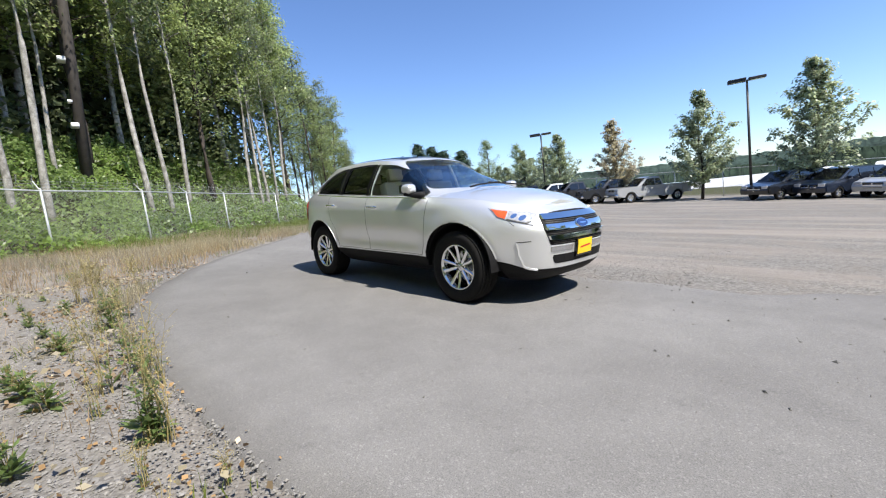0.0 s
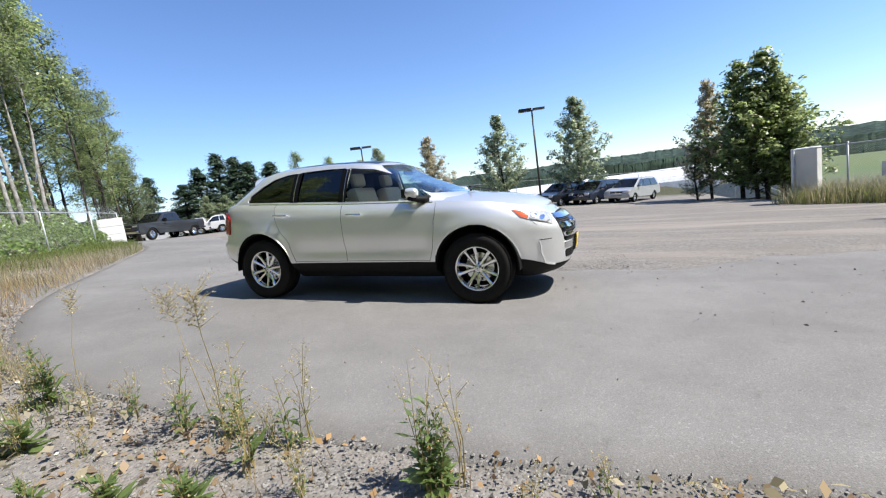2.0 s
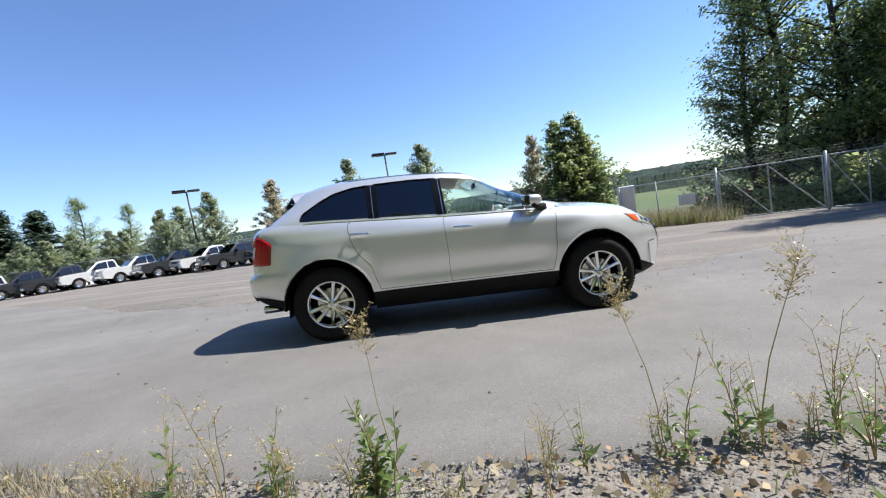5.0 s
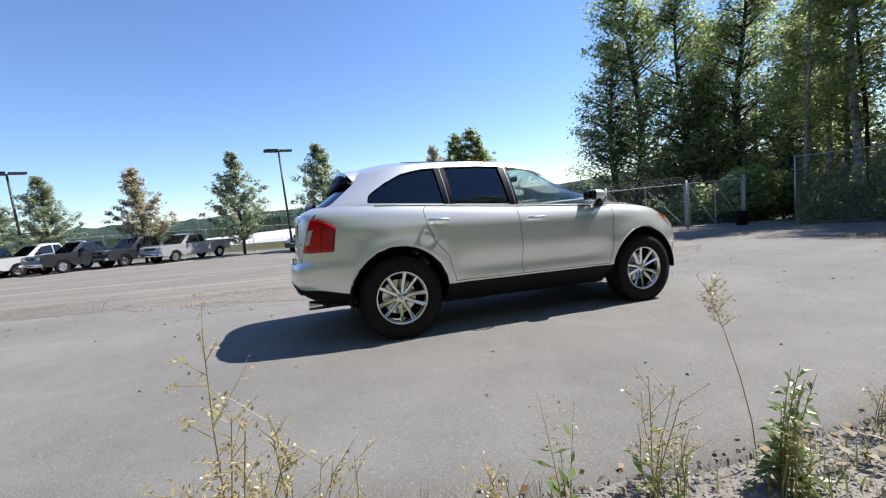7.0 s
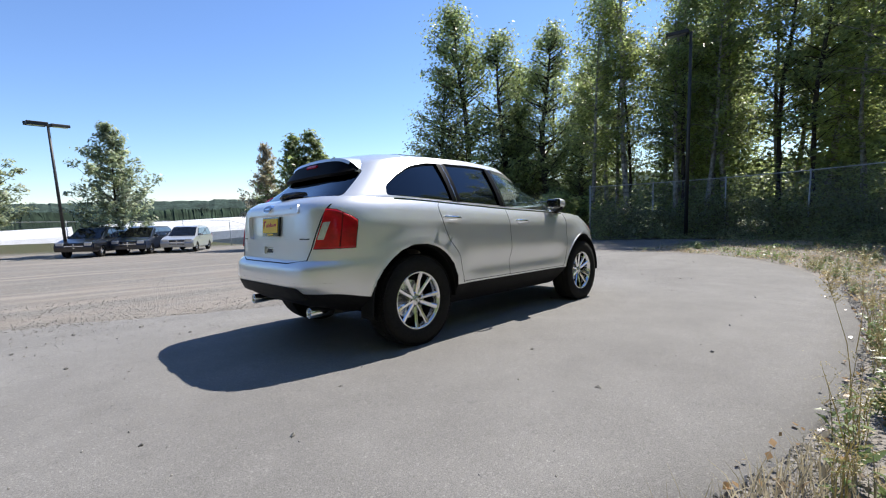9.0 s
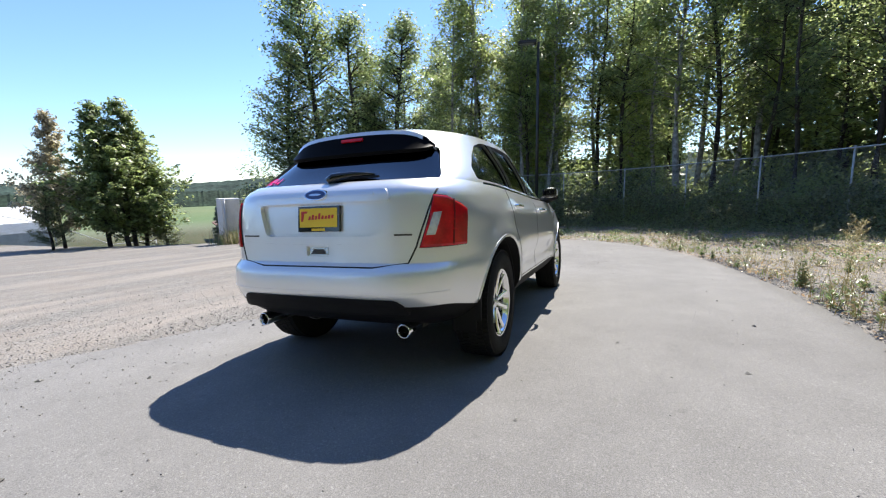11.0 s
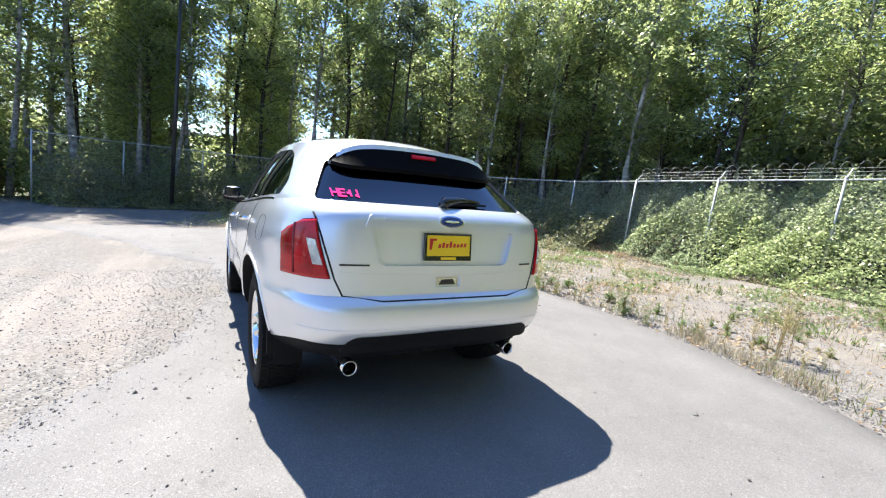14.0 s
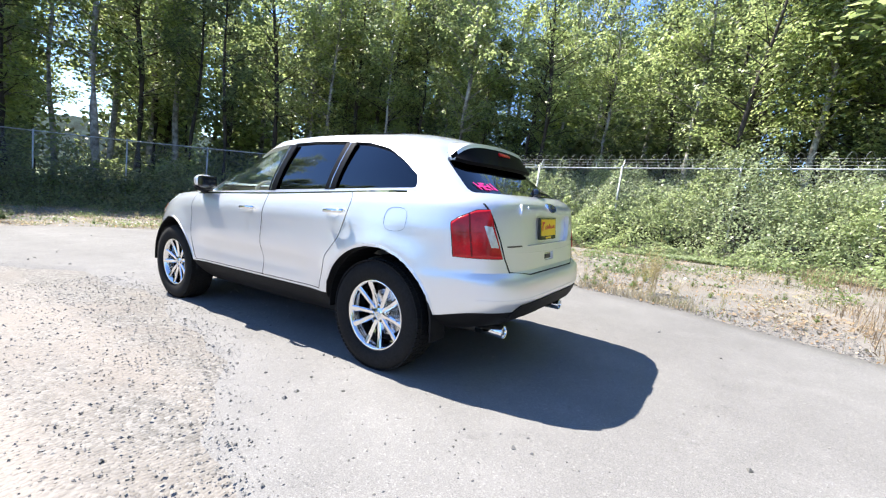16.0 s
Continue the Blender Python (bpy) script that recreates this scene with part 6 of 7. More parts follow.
# leaf_dark and leaf_deep fills carry the wood's shade in their colour
bramble_bank("undergrowth", "undergrowth deep in the wood, leaves darkened for shade", 0.03, 0.98, 26000, 4.0, 16.0, 3.4, 6, "leaf_dark", 0.2)
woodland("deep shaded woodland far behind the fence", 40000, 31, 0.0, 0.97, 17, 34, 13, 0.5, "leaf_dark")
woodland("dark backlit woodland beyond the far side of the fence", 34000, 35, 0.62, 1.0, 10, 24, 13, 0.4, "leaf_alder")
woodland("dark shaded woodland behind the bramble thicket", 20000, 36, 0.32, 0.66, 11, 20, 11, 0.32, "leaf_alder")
woodland("undergrowth behind the bramble thicket, leaves darkened for deep shade", 16000, 38, 0.32, 0.66, 5, 12, 5, 0.24, "leaf_deep")
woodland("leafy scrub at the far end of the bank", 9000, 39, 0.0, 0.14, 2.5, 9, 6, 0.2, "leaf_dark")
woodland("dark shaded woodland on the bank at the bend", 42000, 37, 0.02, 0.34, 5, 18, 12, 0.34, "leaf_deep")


gg = np.random.default_rng(61)
out = []
for _ in range(15000):
    x, y = gg.uniform(17.2, 28), gg.uniform(8.4, 17.5)
    if y > 19 - 0.2 * (x - 17) or (x < 18.5 and y > 12):
        continue
    h = 2.6 * (0.4 + 0.9 * (noise.noise((x * 0.5, y * 0.5, 9)) * 0.5 + 0.5))
    out.append((x, y, lie(x, y) + h * (1 - 0.7 * gg.random() ** 1.6)))
for _ in range(14000):
    x, y = gg.uniform(21.5, 38), gg.uniform(-4, 9.5)
    h = 4.2 * (0.5 + 0.8 * (noise.noise((x * 0.3, y * 0.3, 9)) * 0.5 + 0.5))
    out.append((x, y, lie(x, y) + h * (1 - 0.85 * gg.random() ** 1.4)))
tagged(new("undergrowth", leaf_mesh("undergrowth", out, 0.17, 62, [M["leaf_alder"]])), "shaded bushes under the trees behind the gate", "undergrowth", kind="stuff")


def blades(name, label, spots, tall, seed, mat, width=0.006, category="grass"):
    """Thin bent blades, one per spot."""
    gg = np.random.default_rng(seed)
    v, f = [], []
    for x, y, k in spots:
        z = lie(x, y) - 0.01
        h = tall * k * gg.uniform(0.5, 1.3)
        a, b = gg.uniform(0, 2 * math.pi), gg.uniform(0, 2 * math.pi)
        lean = h * (0.1 + 0.8 * gg.random() ** 1.5)
        lx, ly = math.cos(a) * lean, math.sin(a) * lean
        wx, wy = math.cos(b) * width, math.sin(b) * width
        i = len(v)
        v += [(x - wx, y - wy, z), (x + wx, y + wy, z), (x + lx * 0.4 + wx * 0.6, y + ly * 0.4 + wy * 0.6, z + h * 0.6), (x + lx * 0.4 - wx * 0.6, y + ly * 0.4 - wy * 0.6, z + h * 0.6), (x + lx, y + ly, z + h)]
        f += [(i, i + 1, i + 2, i + 3), (i + 3, i + 2, i + 4)]
    ob = raw(name, v, f, M[mat])
    return tagged(ob, label, category, kind="stuff")


def verge_spots(n, seed, x0, x1, y0, y1, patchy=0.5, scale=0.5, edge=0.06):
    gg = random.Random(seed)
    out = []
    while len(out) < n:
        x, y = gg.uniform(x0, x1), gg.uniform(y0, y1)
        if x < 10.0 and y > EDGE(x) - edge:
            continue
        if x >= 10.0 and y > 2.4 - 0.25 * (x - 10):
            continue
        if beyond(x, y) > 1.5:
            continue
        m = noise.noise((x * scale, y * scale, seed)) * 0.5 + 0.5
        if seed == 1 and gg.random() > smooth(-5.0, -7.5, x):
            continue
        if gg.random() > smooth(patchy - 0.12, patchy + 0.15, m):
            continue
        out.append((x, y, 0.4 + m))
    return out


blades("dry_grass", "tall dry straw-coloured grass on the verge", verge_spots(15000, 1, -14, -4.5, -9, 6, 0.4), 0.27, 1, "dry_grass", 0.005)
blades("dry_grass", "thin dry grass along the verge", verge_spots(9000, 2, -5, 19, -11, 2, 0.5, 0.8), 0.06, 2, "dry_grass", 0.0028)
blades("dry_grass", "tufts of bleached grass on the verge", verge_spots(3600, 9, -6, 18, -11, 2, 0.66, 1.6), 0.16, 9, "dry_grass", 0.003)
blades("grass", "patchy green grass on the verge", verge_spots(9000, 3, -14, 16, -10.5, 6, 0.64, 1.2), 0.09, 3, "green_grass", 0.004)
blades("grass", "green grass under the fence at the bend", verge_spots(9000, 4, -26, -11, -6, 14, 0.3), 0.3, 4, "green_grass", 0.009)
blades("dry_grass", "russet dry weeds among the verge grass", verge_spots(7000, 6, -13, -4.5, -9, 3, 0.46, 0.7), 0.24, 6, "rust_grass", 0.0045)
blades("dry_grass", "sparse russet stalks on the verge", verge_spots(2800, 7, -2, 16, -10.5, 0, 0.6, 0.9), 0.11, 7, "rust_grass", 0.003)
blades("dry_grass", "dry grass along the edge of the asphalt", [(x, EDGE(x) - abs(random.Random(k).gauss(0, 0.16)) - 0.03, 1.0) for k, x in enumerate([-3.1 + 1.6 * k / 600 for k in range(600)])], 0.15, 15, "dry_grass", 0.003)
far_gate = []
gg = random.Random(8)
for _ in range(5200):
    t = gg.random()
    x, y = 11.9 - 2.4 * t + gg.uniform(-0.8, 0.8), 11.6 + 3.0 * t + gg.uniform(-0.9, 0.5)
    far_gate.append((x, y, gg.uniform(0.5, 1.4)))
blades("dry_grass", "tall dry grass round the fence by the gate", far_gate[:3000], 0.62, 5, "dry_grass", 0.01)
blades("grass", "rank green grass round the fence by the gate", far_gate[3000:], 0.55, 16, "green_grass", 0.011)


def ground_cover(name, label, spots, size, tall, seed, mat):
    """Small leaves close to the earth, in patches."""
    gg = np.random.default_rng(seed)
    out = [(x, y, lie(x, y) + 0.008 + tall * k * gg.random() ** 1.4) for x, y, k in spots]
    return tagged(new(name, leaf_mesh(name, out, size, seed, [M[mat]], stretch=1.7)), label, "ground cover", kind="stuff")


ground_cover("creeping_weeds", "low green creeping weeds in patches on the verge", verge_spots(7000, 21, 6, 17, -11, 1.5, 0.58, 0.9) + verge_spots(8000, 23, -5, 6, -11, -5.2, 0.58, 0.9), 0.032, 0.11, 22, "weed_green")
ground_cover("creeping_weeds", "pale dry creeping weeds in patches on the verge", verge_spots(12000, 24, -5, 17, -11, 1.5, 0.54, 1.2), 0.03, 0.08, 25, "dry_grass")
ground_cover("creeping_weeds", "russet leaf litter in drifts on the verge", verge_spots(8000, 27, -5, 17, -11, 1.5, 0.58, 0.8, 0.0), 0.03, 0.03, 28, "rust_grass")


M["dark_stone"] = material("dark_stone", (0.15, 0.145, 0.135), 0.85, rnd=0.5, island=True, fine=0.15, fine_scale=120)


def stones(name, label, n, seed, place, lo, hi, mat="stone"):
    """Crushed stones: dented eight-faced lumps, half sunk."""
    gg = np.random.default_rng(seed)
    base = np.array([(1, 0, 0), (0, 1, 0), (-1, 0, 0), (0, -1, 0), (0, 0, 1), (0, 0, -1)], float)
    tri = np.array([(0, 1, 4), (1, 2, 4), (2, 3, 4), (3, 0, 4), (1, 0, 5), (2, 1, 5), (3, 2, 5), (0, 3, 5)])
    v, f = [], []
    k = 0
    for _ in range(n):
        x, y = place(gg)
        s = lo + (hi - lo) * gg.random() ** 2.5
        q = base * s * gg.uniform(0.55, 1.25, (6, 3)) * np.array((1, 1, 0.65)) + gg.normal(size=(6, 3)) * s * 0.12
        a = gg.uniform(0, 6.28)
        ca, sa = math.cos(a), math.sin(a)
        q = np.stack([q[:, 0] * ca - q[:, 1] * sa + x, q[:, 0] * sa + q[:, 1] * ca + y, q[:, 2] + lie(x, y) + s * 0.2], 1)
        v.append(q)
        f.append(tri + k)
        k += 6
    ob = raw(name, np.concatenate(v), np.concatenate(f).tolist(), M[mat])
    return tagged(ob, label, "stones", kind="stuff")


def verge_stone(gg):
    while True:
        x = gg.uniform(-4.5, 5.0)
        y = EDGE(x) + 0.03 - abs(gg.normal()) * 0.9
        return x, y


def lot_stone(gg):
    x = gg.uniform(-7.5, 3.0)
    y = GRAVEL_EDGE(x) - 0.25 + abs(gg.normal()) * 1.6
    return x, y


def loose_stone(gg):
    x = gg.uniform(-6, 8)
    t = gg.random() ** 0.45
    return x, EDGE(x) + 0.1 + t * (GRAVEL_EDGE(x) - EDGE(x))


stones("gravel", "loose crushed gravel on the verge", 21000, 11, verge_stone, 0.0035, 0.0145)
stones("gravel", "loose crushed gravel at the edge of the lot", 15000, 12, lot_stone, 0.003, 0.0125)


def border_stone(gg):
    x = gg.uniform(-7.5, 3.0)
    return x, GRAVEL_EDGE(x) - abs(gg.normal()) * 0.6


stones("gravel", "small stones strewn from the gravel over the asphalt", 3000, 15, border_stone, 0.003, 0.01)
stones("grit", "fine pale grit scattered over the asphalt", 5200, 14, loose_stone, 0.0025, 0.007)
stones("loose_stones", "scattered dark stones lying on the asphalt", 330, 13, loose_stone, 0.006, 0.022, "dark_stone")


def fallen(gg):
    x = gg.uniform(-5, 5)
    return x, EDGE(x) - abs(gg.normal()) * 0.7 + 0.1


gg = np.random.default_rng(21)
litter = []
for _ in range(520):
    x, y = fallen(gg)
    litter.append((x, y, lie(x, y) + 0.012))
for x, y, k in verge_spots(5200, 10, -5, 17, -11, 1.5, 0.48, 0.7, 0.0):
    litter.append((x, y, lie(x, y) + 0.012))
ob = new("dead_leaves", leaf_mesh("dead_leaves", litter, 0.024, 3, [M["dead_leaf"]], stretch=1.4))
tagged(ob, "fallen brown leaves along the edge of the asphalt", "leaves", kind="stuff")


def make_weed(seed, tall, leafy_share, stems, heads=1):
    """Stalks with long leaves and a thin seed head; foot at the origin."""
    r = random.Random(seed)
    bm = bmesh.new()
    leaves, straw = [], []
    fl, vl = [], []
    for _ in range(stems):
        a, lean = r.uniform(0, 2 * math.pi), r.uniform(0.05, 0.35)
        h = tall * r.uniform(0.6, 1.05)
        top = Vector((math.cos(a) * lean * h, math.sin(a) * lean * h, h))
        mid = top * 0.5 + Vector((0, 0, 0.04 * h))
        bent(bm, [(0, 0, -0.02), mid, top], [0.0028, 0.0018, 0.0007], 4)
        n = int(12 * leafy_share * h / 0.5) + 3
        for k in range(n):
            f = r.uniform(0.03, 0.72)
            p = Vector((0, 0, 0)).lerp(mid, f * 2) if f < 0.5 else mid.lerp(top, f * 2 - 1)
            b = r.uniform(0, 2 * math.pi)
            L = r.uniform(0.06, 0.13) * (1.2 - f)
            d = Vector((math.cos(b), math.sin(b), r.uniform(-0.1, 0.9))).normalized()
            s = d.cross(Vector((0, 0, 1))).normalized() * L * 0.16
            i = len(vl)
            vl += [p, p + d * L * 0.5 + s, p + d * L, p + d * L * 0.5 - s]
            fl.append((i, i + 1, i + 2, i + 3))
        for k in range(max(8, int(44 * (1.2 - leafy_share))) * heads):
            p = mid.lerp(top, r.uniform(0.25, 1.0)) + Vector((r.gauss(0, 0.02 + 0.01 * heads), r.gauss(0, 0.02 + 0.01 * heads), r.gauss(0, 0.02)))
            straw.append(tuple(p))
    stalk = bpy.data.meshes.new("stalk")
    bm.to_mesh(stalk)
    bm.free()
    stalk.materials.append(M["weed_straw"])
    lf = bpy.data.meshes.new("foliage")
    lf.from_pydata([tuple(v) for v in vl], [], fl)
    lf.materials.append(M["weed_green"])
    head = leaf_mesh("seed_head", straw, 0.0048, seed, [M["weed_straw"]], stretch=1.8)
    return stalk, lf, head


def upright_weed(seed, tall, stems, leaf, gap, heads):
    """Upright stalks set with long drooping leaves, and loose dry heads on short side shoots."""
    r = random.Random(seed)
    bm = bmesh.new()
    vl, fl, straw = [], [], []
    for k in range(stems):
        a, lean = r.uniform(0, 2 * math.pi), r.uniform(0.02, 0.22)
        h = tall * (1.0 if k == 0 else r.uniform(0.55, 0.95))
        foot = Vector((r.gauss(0, 0.02), r.gauss(0, 0.02), -0.02))
        line = [foot + Vector((math.cos(a) * lean * h * u ** 1.6 + 0.012 * math.sin(7 * u + seed), math.sin(a) * lean * h * u ** 1.6, h * u)) for u in (0, 0.25, 0.5, 0.75, 1.0)]
        bent(bm, line, [0.0035, 0.003, 0.0024, 0.0017, 0.001], 5)
        def on(u):
            q = min(3, int(u * 4))
            return line[q].lerp(line[q + 1], u * 4 - q)
        u, turn = 0.03, r.uniform(0, 6)
        while leaf and u < (0.92 if not heads else 0.66):
            turn += 2.4 + r.uniform(-0.4, 0.4)
            L = leaf * (1.15 - 0.75 * u) * r.uniform(0.65, 1.2)
            d = Vector((math.cos(turn), math.sin(turn), r.uniform(0.25, 1.1))).normalized()
            side = d.cross(Vector((0, 0, 1))).normalized() * L * 0.15
            p = on(u)
            mid, tip = p + d * L * 0.45, p + d * L * 0.9 + Vector((0, 0, -0.22 * L))
            lift = Vector((0, 0, 0.05 * L))
            n = len(vl)
            vl += [p, mid + side + lift, mid, mid - side + lift, tip]
            fl += [(n, n + 1, n + 2), (n, n + 2, n + 3), (n + 1, n + 4, n + 2), (n + 2, n + 4, n + 3)]
            u += gap / h * r.uniform(0.6, 1.3)
        for _ in range(heads):
            u = r.uniform(0.78, 1.0) if stems == 1 else r.uniform(0.5, 1.0)
            p = on(u)
            t = r.uniform(0, 2 * math.pi)
            q = p + Vector((math.cos(t), math.sin(t), r.uniform(0.4, 1.3))) * r.uniform(0.03, 0.1)
            bent(bm, [p, q], [0.0012, 0.0006], 3)
            for _ in range(9):
                straw.append(tuple(p.lerp(q, r.uniform(0.4, 1.05)) + Vector((r.gauss(0, 0.007), r.gauss(0, 0.007), r.gauss(0, 0.007)))))
    # withered leaves round the foot
    for _ in range(10 if leaf else 3):
        t, d = r.uniform(0, 2 * math.pi), r.uniform(0.01, 0.09)
        straw.append((math.cos(t) * d, math.sin(t) * d, 0.015 + 0.03 * r.random()))
    stalk = bpy.data.meshes.new("stalk")
    bm.to_mesh(stalk)
    bm.free()
    stalk.materials.append(M["weed_straw"])
    lf = bpy.data.meshes.new("foliage")
    lf.from_pydata([tuple(v) for v in vl], [], fl)
    lf.materials.append(M["weed_green"])
    return stalk, lf, leaf_mesh("seed_head", straw, 0.0066, seed, [M["weed_straw"]], stretch=1.9)


WEEDS = [upright_weed(1, 0.5, 7, 0.13, 0.028, 0), upright_weed(2, 0.5, 3, 0.12, 0.035, 4), make_weed(3, 0.45, 0.4, 4), make_weed(4, 0.3, 1.1, 8), make_weed(5, 0.85, 0.35, 2), make_weed(6, 0.16, 1.2, 9),
         upright_weed(7, 0.85, 6, 0.0, 0.1, 15), upright_weed(8, 0.82, 1, 0.0, 0.05, 46), upright_weed(9, 0.42, 12, 0.1, 0.022, 0), upright_weed(10, 0.36, 6, 0.06, 0.045, 4), upright_weed(11, 0.62, 4, 0.0, 0.1, 8)]
WEED_WORDS = ("leafy green upright weed", "slender weed with long narrow leaves", "wispy straw-coloured weed", "low leafy weed tuft", "tall bare weed stalk with a seed head", "small green weed tuft", "tall wispy yellow weed gone to seed",
              "tall stalk with a bushy dry seed head", "bushy leafy green weed", "dry brownish weed with few leaves", "clump of bare dry seed stalks")


def weed(kind, x, y, scale=1.0, turn=0.0):
    root = new("weed")
    root.matrix_world = pose(x, y, ground(x, y), 0, 0, turn) @ Matrix.Scale(scale, 4)
    tagged(root, WEED_WORDS[kind] + " at the asphalt's edge", "weed", "roadside weeds")
    for name, me in zip(("stalk", "foliage", "seed_head"), WEEDS[kind]):
        if len(me.polygons):
            o = tagged(new(name, me), kind="stuff")
            o.parent = root


# kind, place, scale and turn of the plants along the asphalt
for kind, x, y, s, turn in ((0, -0.73, -3.61, 1.0, 200), (7, -0.68, -3.5, 0.85, 40), (9, -0.8, -3.68, 0.9, 10), (8, 2.03, -3.72, 0.95, 10), (2, 2.0, -3.75, 1.1, 0), (10, 2.1, -3.66, 0.9, 30), (4, 1.94, -3.7, 0.75, 80),
                            (9, 2.66, -3.56, 0.5, 40), (7, 0.53, -3.5, 0.9, 100), (1, 0.5, -3.64, 0.95, 10), (7, 0.81, -3.62, 1.0, 240), (1, 0.8, -3.56, 1.0, 130), (2, 0.88, -3.6, 0.9, 20), (10, 1.16, -3.86, 0.95, 80), (1, 1.2, -3.6, 0.85, 310),
                            (2, 1.15, -3.8, 1.0, 80), (10, 1.27, -3.55, 0.85, 190), (9, 1.08, -3.61, 0.7, 60), (9, 0.42, -3.58, 0.7, 150), (9, -0.03, -3.56, 0.65, 30), (2, 0.1, -3.62, 0.7, 0), (10, -0.1, -3.75, 0.6, 90), (9, -1.13, -3.5, 0.8, 77), (1, -1.2, -3.46, 0.8, 0),
                            (10, -1.35, -3.6, 0.9, 60), (9, -1.82, -3.45, 0.9, 30), (3, -1.7, -3.6, 0.7, 10), (2, -1.6, -3.5, 1.0, 300), (9, 1.5, -3.9, 0.8, 10), (3, 1.9, -4.24, 0.9, 50), (5, 0.8, -4.2, 1.3, 0), (5, 1.1, -4.1, 1.2, 20), (5, -0.2, -4.0, 1.3, 0),
                            (3, -0.9, -4.1, 0.8, 0), (9, -0.45, -3.9, 0.7, 0), (9, 0.2, -3.95, 0.6, 80), (3, 3.7, -3.42, 0.7, 20), (9, 3.9, -3.4, 0.7, 20), (2, 3.6, -3.5, 0.7, 100), (8, 5.0, -3.3, 0.6, 80), (9, 7.0, -2.9, 0.9, 40),
                            (5, -2.2, -3.9, 1.0, 10)):
    weed(kind, x, y, s, turn)
for x, y, s, turn in ((-2.48, -3.6, 1.0, 0), (-2.36, -3.66, 0.8, 70), (-2.5, -3.78, 0.75, 140), (-2.25, -3.62, 0.62, 220), (-2.42, -3.75, 0.7, 310)):
    weed(6, x, y, s, turn)
r = random.Random(77)
for _ in range(24):
    x = r.uniform(-1.6, 9)
    weed(r.choice((3, 5, 9, 2, 9)), x, EDGE(x) - 0.05 - abs(r.gauss(0, 0.8)), r.uniform(0.35, 0.8), r.uniform(0, 360))
for _ in range(110):
    x = r.uniform(-7, 17)
    y = (min(EDGE(x), -1.5) if x < 10 else 1.0) - r.uniform(0.4, 6.5)
    if fence_side(x, y) == 0 and not (x < 5.5 and y > -6.3):
        weed(r.choice((2, 5, 2, 3, 9, 10, 8)), x, y, r.uniform(0.4, 0.95), r.uniform(0, 360))

for _ in range(130):
    x = r.uniform(-4.5, 13)
    y = (min(EDGE(x), -1.5) if x < 10 else 0.5) - 0.35 - abs(r.gauss(0, 2.4))
    if fence_side(x, y) == 0 and not (y > -4.6 and -1.5 < x < 4):
        weed(r.choice((5, 3, 5, 3, 9)), x, y, r.uniform(0.35, 0.8), r.uniform(0, 360))

# ---------------------------------------------------------------- parked vehicles across the lot
def paint(name, c):
    return material(name, c, 0.3, 0.2, coat=0.8, vary=0.05, scale=1.5)


PAINTS = {"white": paint("white_car_paint", (0.72, 0.72, 0.71)), "charcoal": paint("charcoal_car_paint", (0.035, 0.037, 0.042)), "silver": paint("silver_car_paint", (0.42, 0.43, 0.44)),
          "black": paint("black_car_paint", (0.012, 0.012, 0.014)), "navy": paint("navy_car_paint", (0.015, 0.022, 0.04))}
WINDOW = material("car_window", (0.012, 0.014, 0.017), 0.06, spec=0.6, coat=0.6)


def slab(profile, w0, w1, z0, z1, bevel=0.05):
    """A body pressed from a side profile; it narrows from w0 at z0 to w1 at z1."""
    bm = bmesh.new()
    def wide(z):
        return w0 + (w1 - w0) * smooth(z0, z1, z)
    a = [bm.verts.new((x, wide(z), z)) for x, z in profile]
    b = [bm.verts.new((x, -wide(z), z)) for x, z in profile]
    bm.faces.new(a)
    bm.faces.new(b[::-1])
    rim = []
    for i in range(len(profile)):
        j = (i + 1) % len(profile)
        bm.faces.new((a[i], b[i], b[j], a[j]))
        rim += [bm.edges.get((a[i], a[j])), bm.edges.get((b[i], b[j]))]
    bmesh.ops.bevel(bm, geom=rim, offset=bevel, segments=2, affect="EDGES")
    bmesh.ops.recalc_face_normals(bm, faces=bm.faces)
    return bm


def arch(x, r, z):
    return [(x + r * math.cos(t), z + r * math.sin(t)) for t in [math.pi * k / 8 for k in range(9)]]


def simple_wheel(root, x, y, r):
    s = 1 if y > 0 else -1
    bm = bmesh.new()
    lathe(bm, [(r * 0.62, -0.1), (r * 0.9, -0.11), (r, -0.07), (r, 0.07), (r * 0.9, 0.11), (r * 0.62, 0.1)], 24)
    w = part("wheel", bm, M["rubber"], root, "", True)
    w.matrix_basis = pose(x, y, r, 0, 0, 0)
    bm = bmesh.new()
    lathe(bm, [(0.0001, s * 0.06), (r * 0.2, s * 0.07), (r * 0.56, s * 0.05), (r * 0.63, s * 0.09), (r * 0.63, 0.0), (0.0001, 0.0)], 20)
    part("rim", bm, M["satin_chrome"], w, "", True)
    for k in range(5):
        bm = bmesh.new()
        t = 2 * math.pi * k / 5
        box(bm, -0.03, 0.03, s * 0.045, s * 0.085, 0.05, r * 0.58, 0.006, Matrix.Rotation(t, 4, "Y"))
        part("spoke", bm, M["chrome"], w)


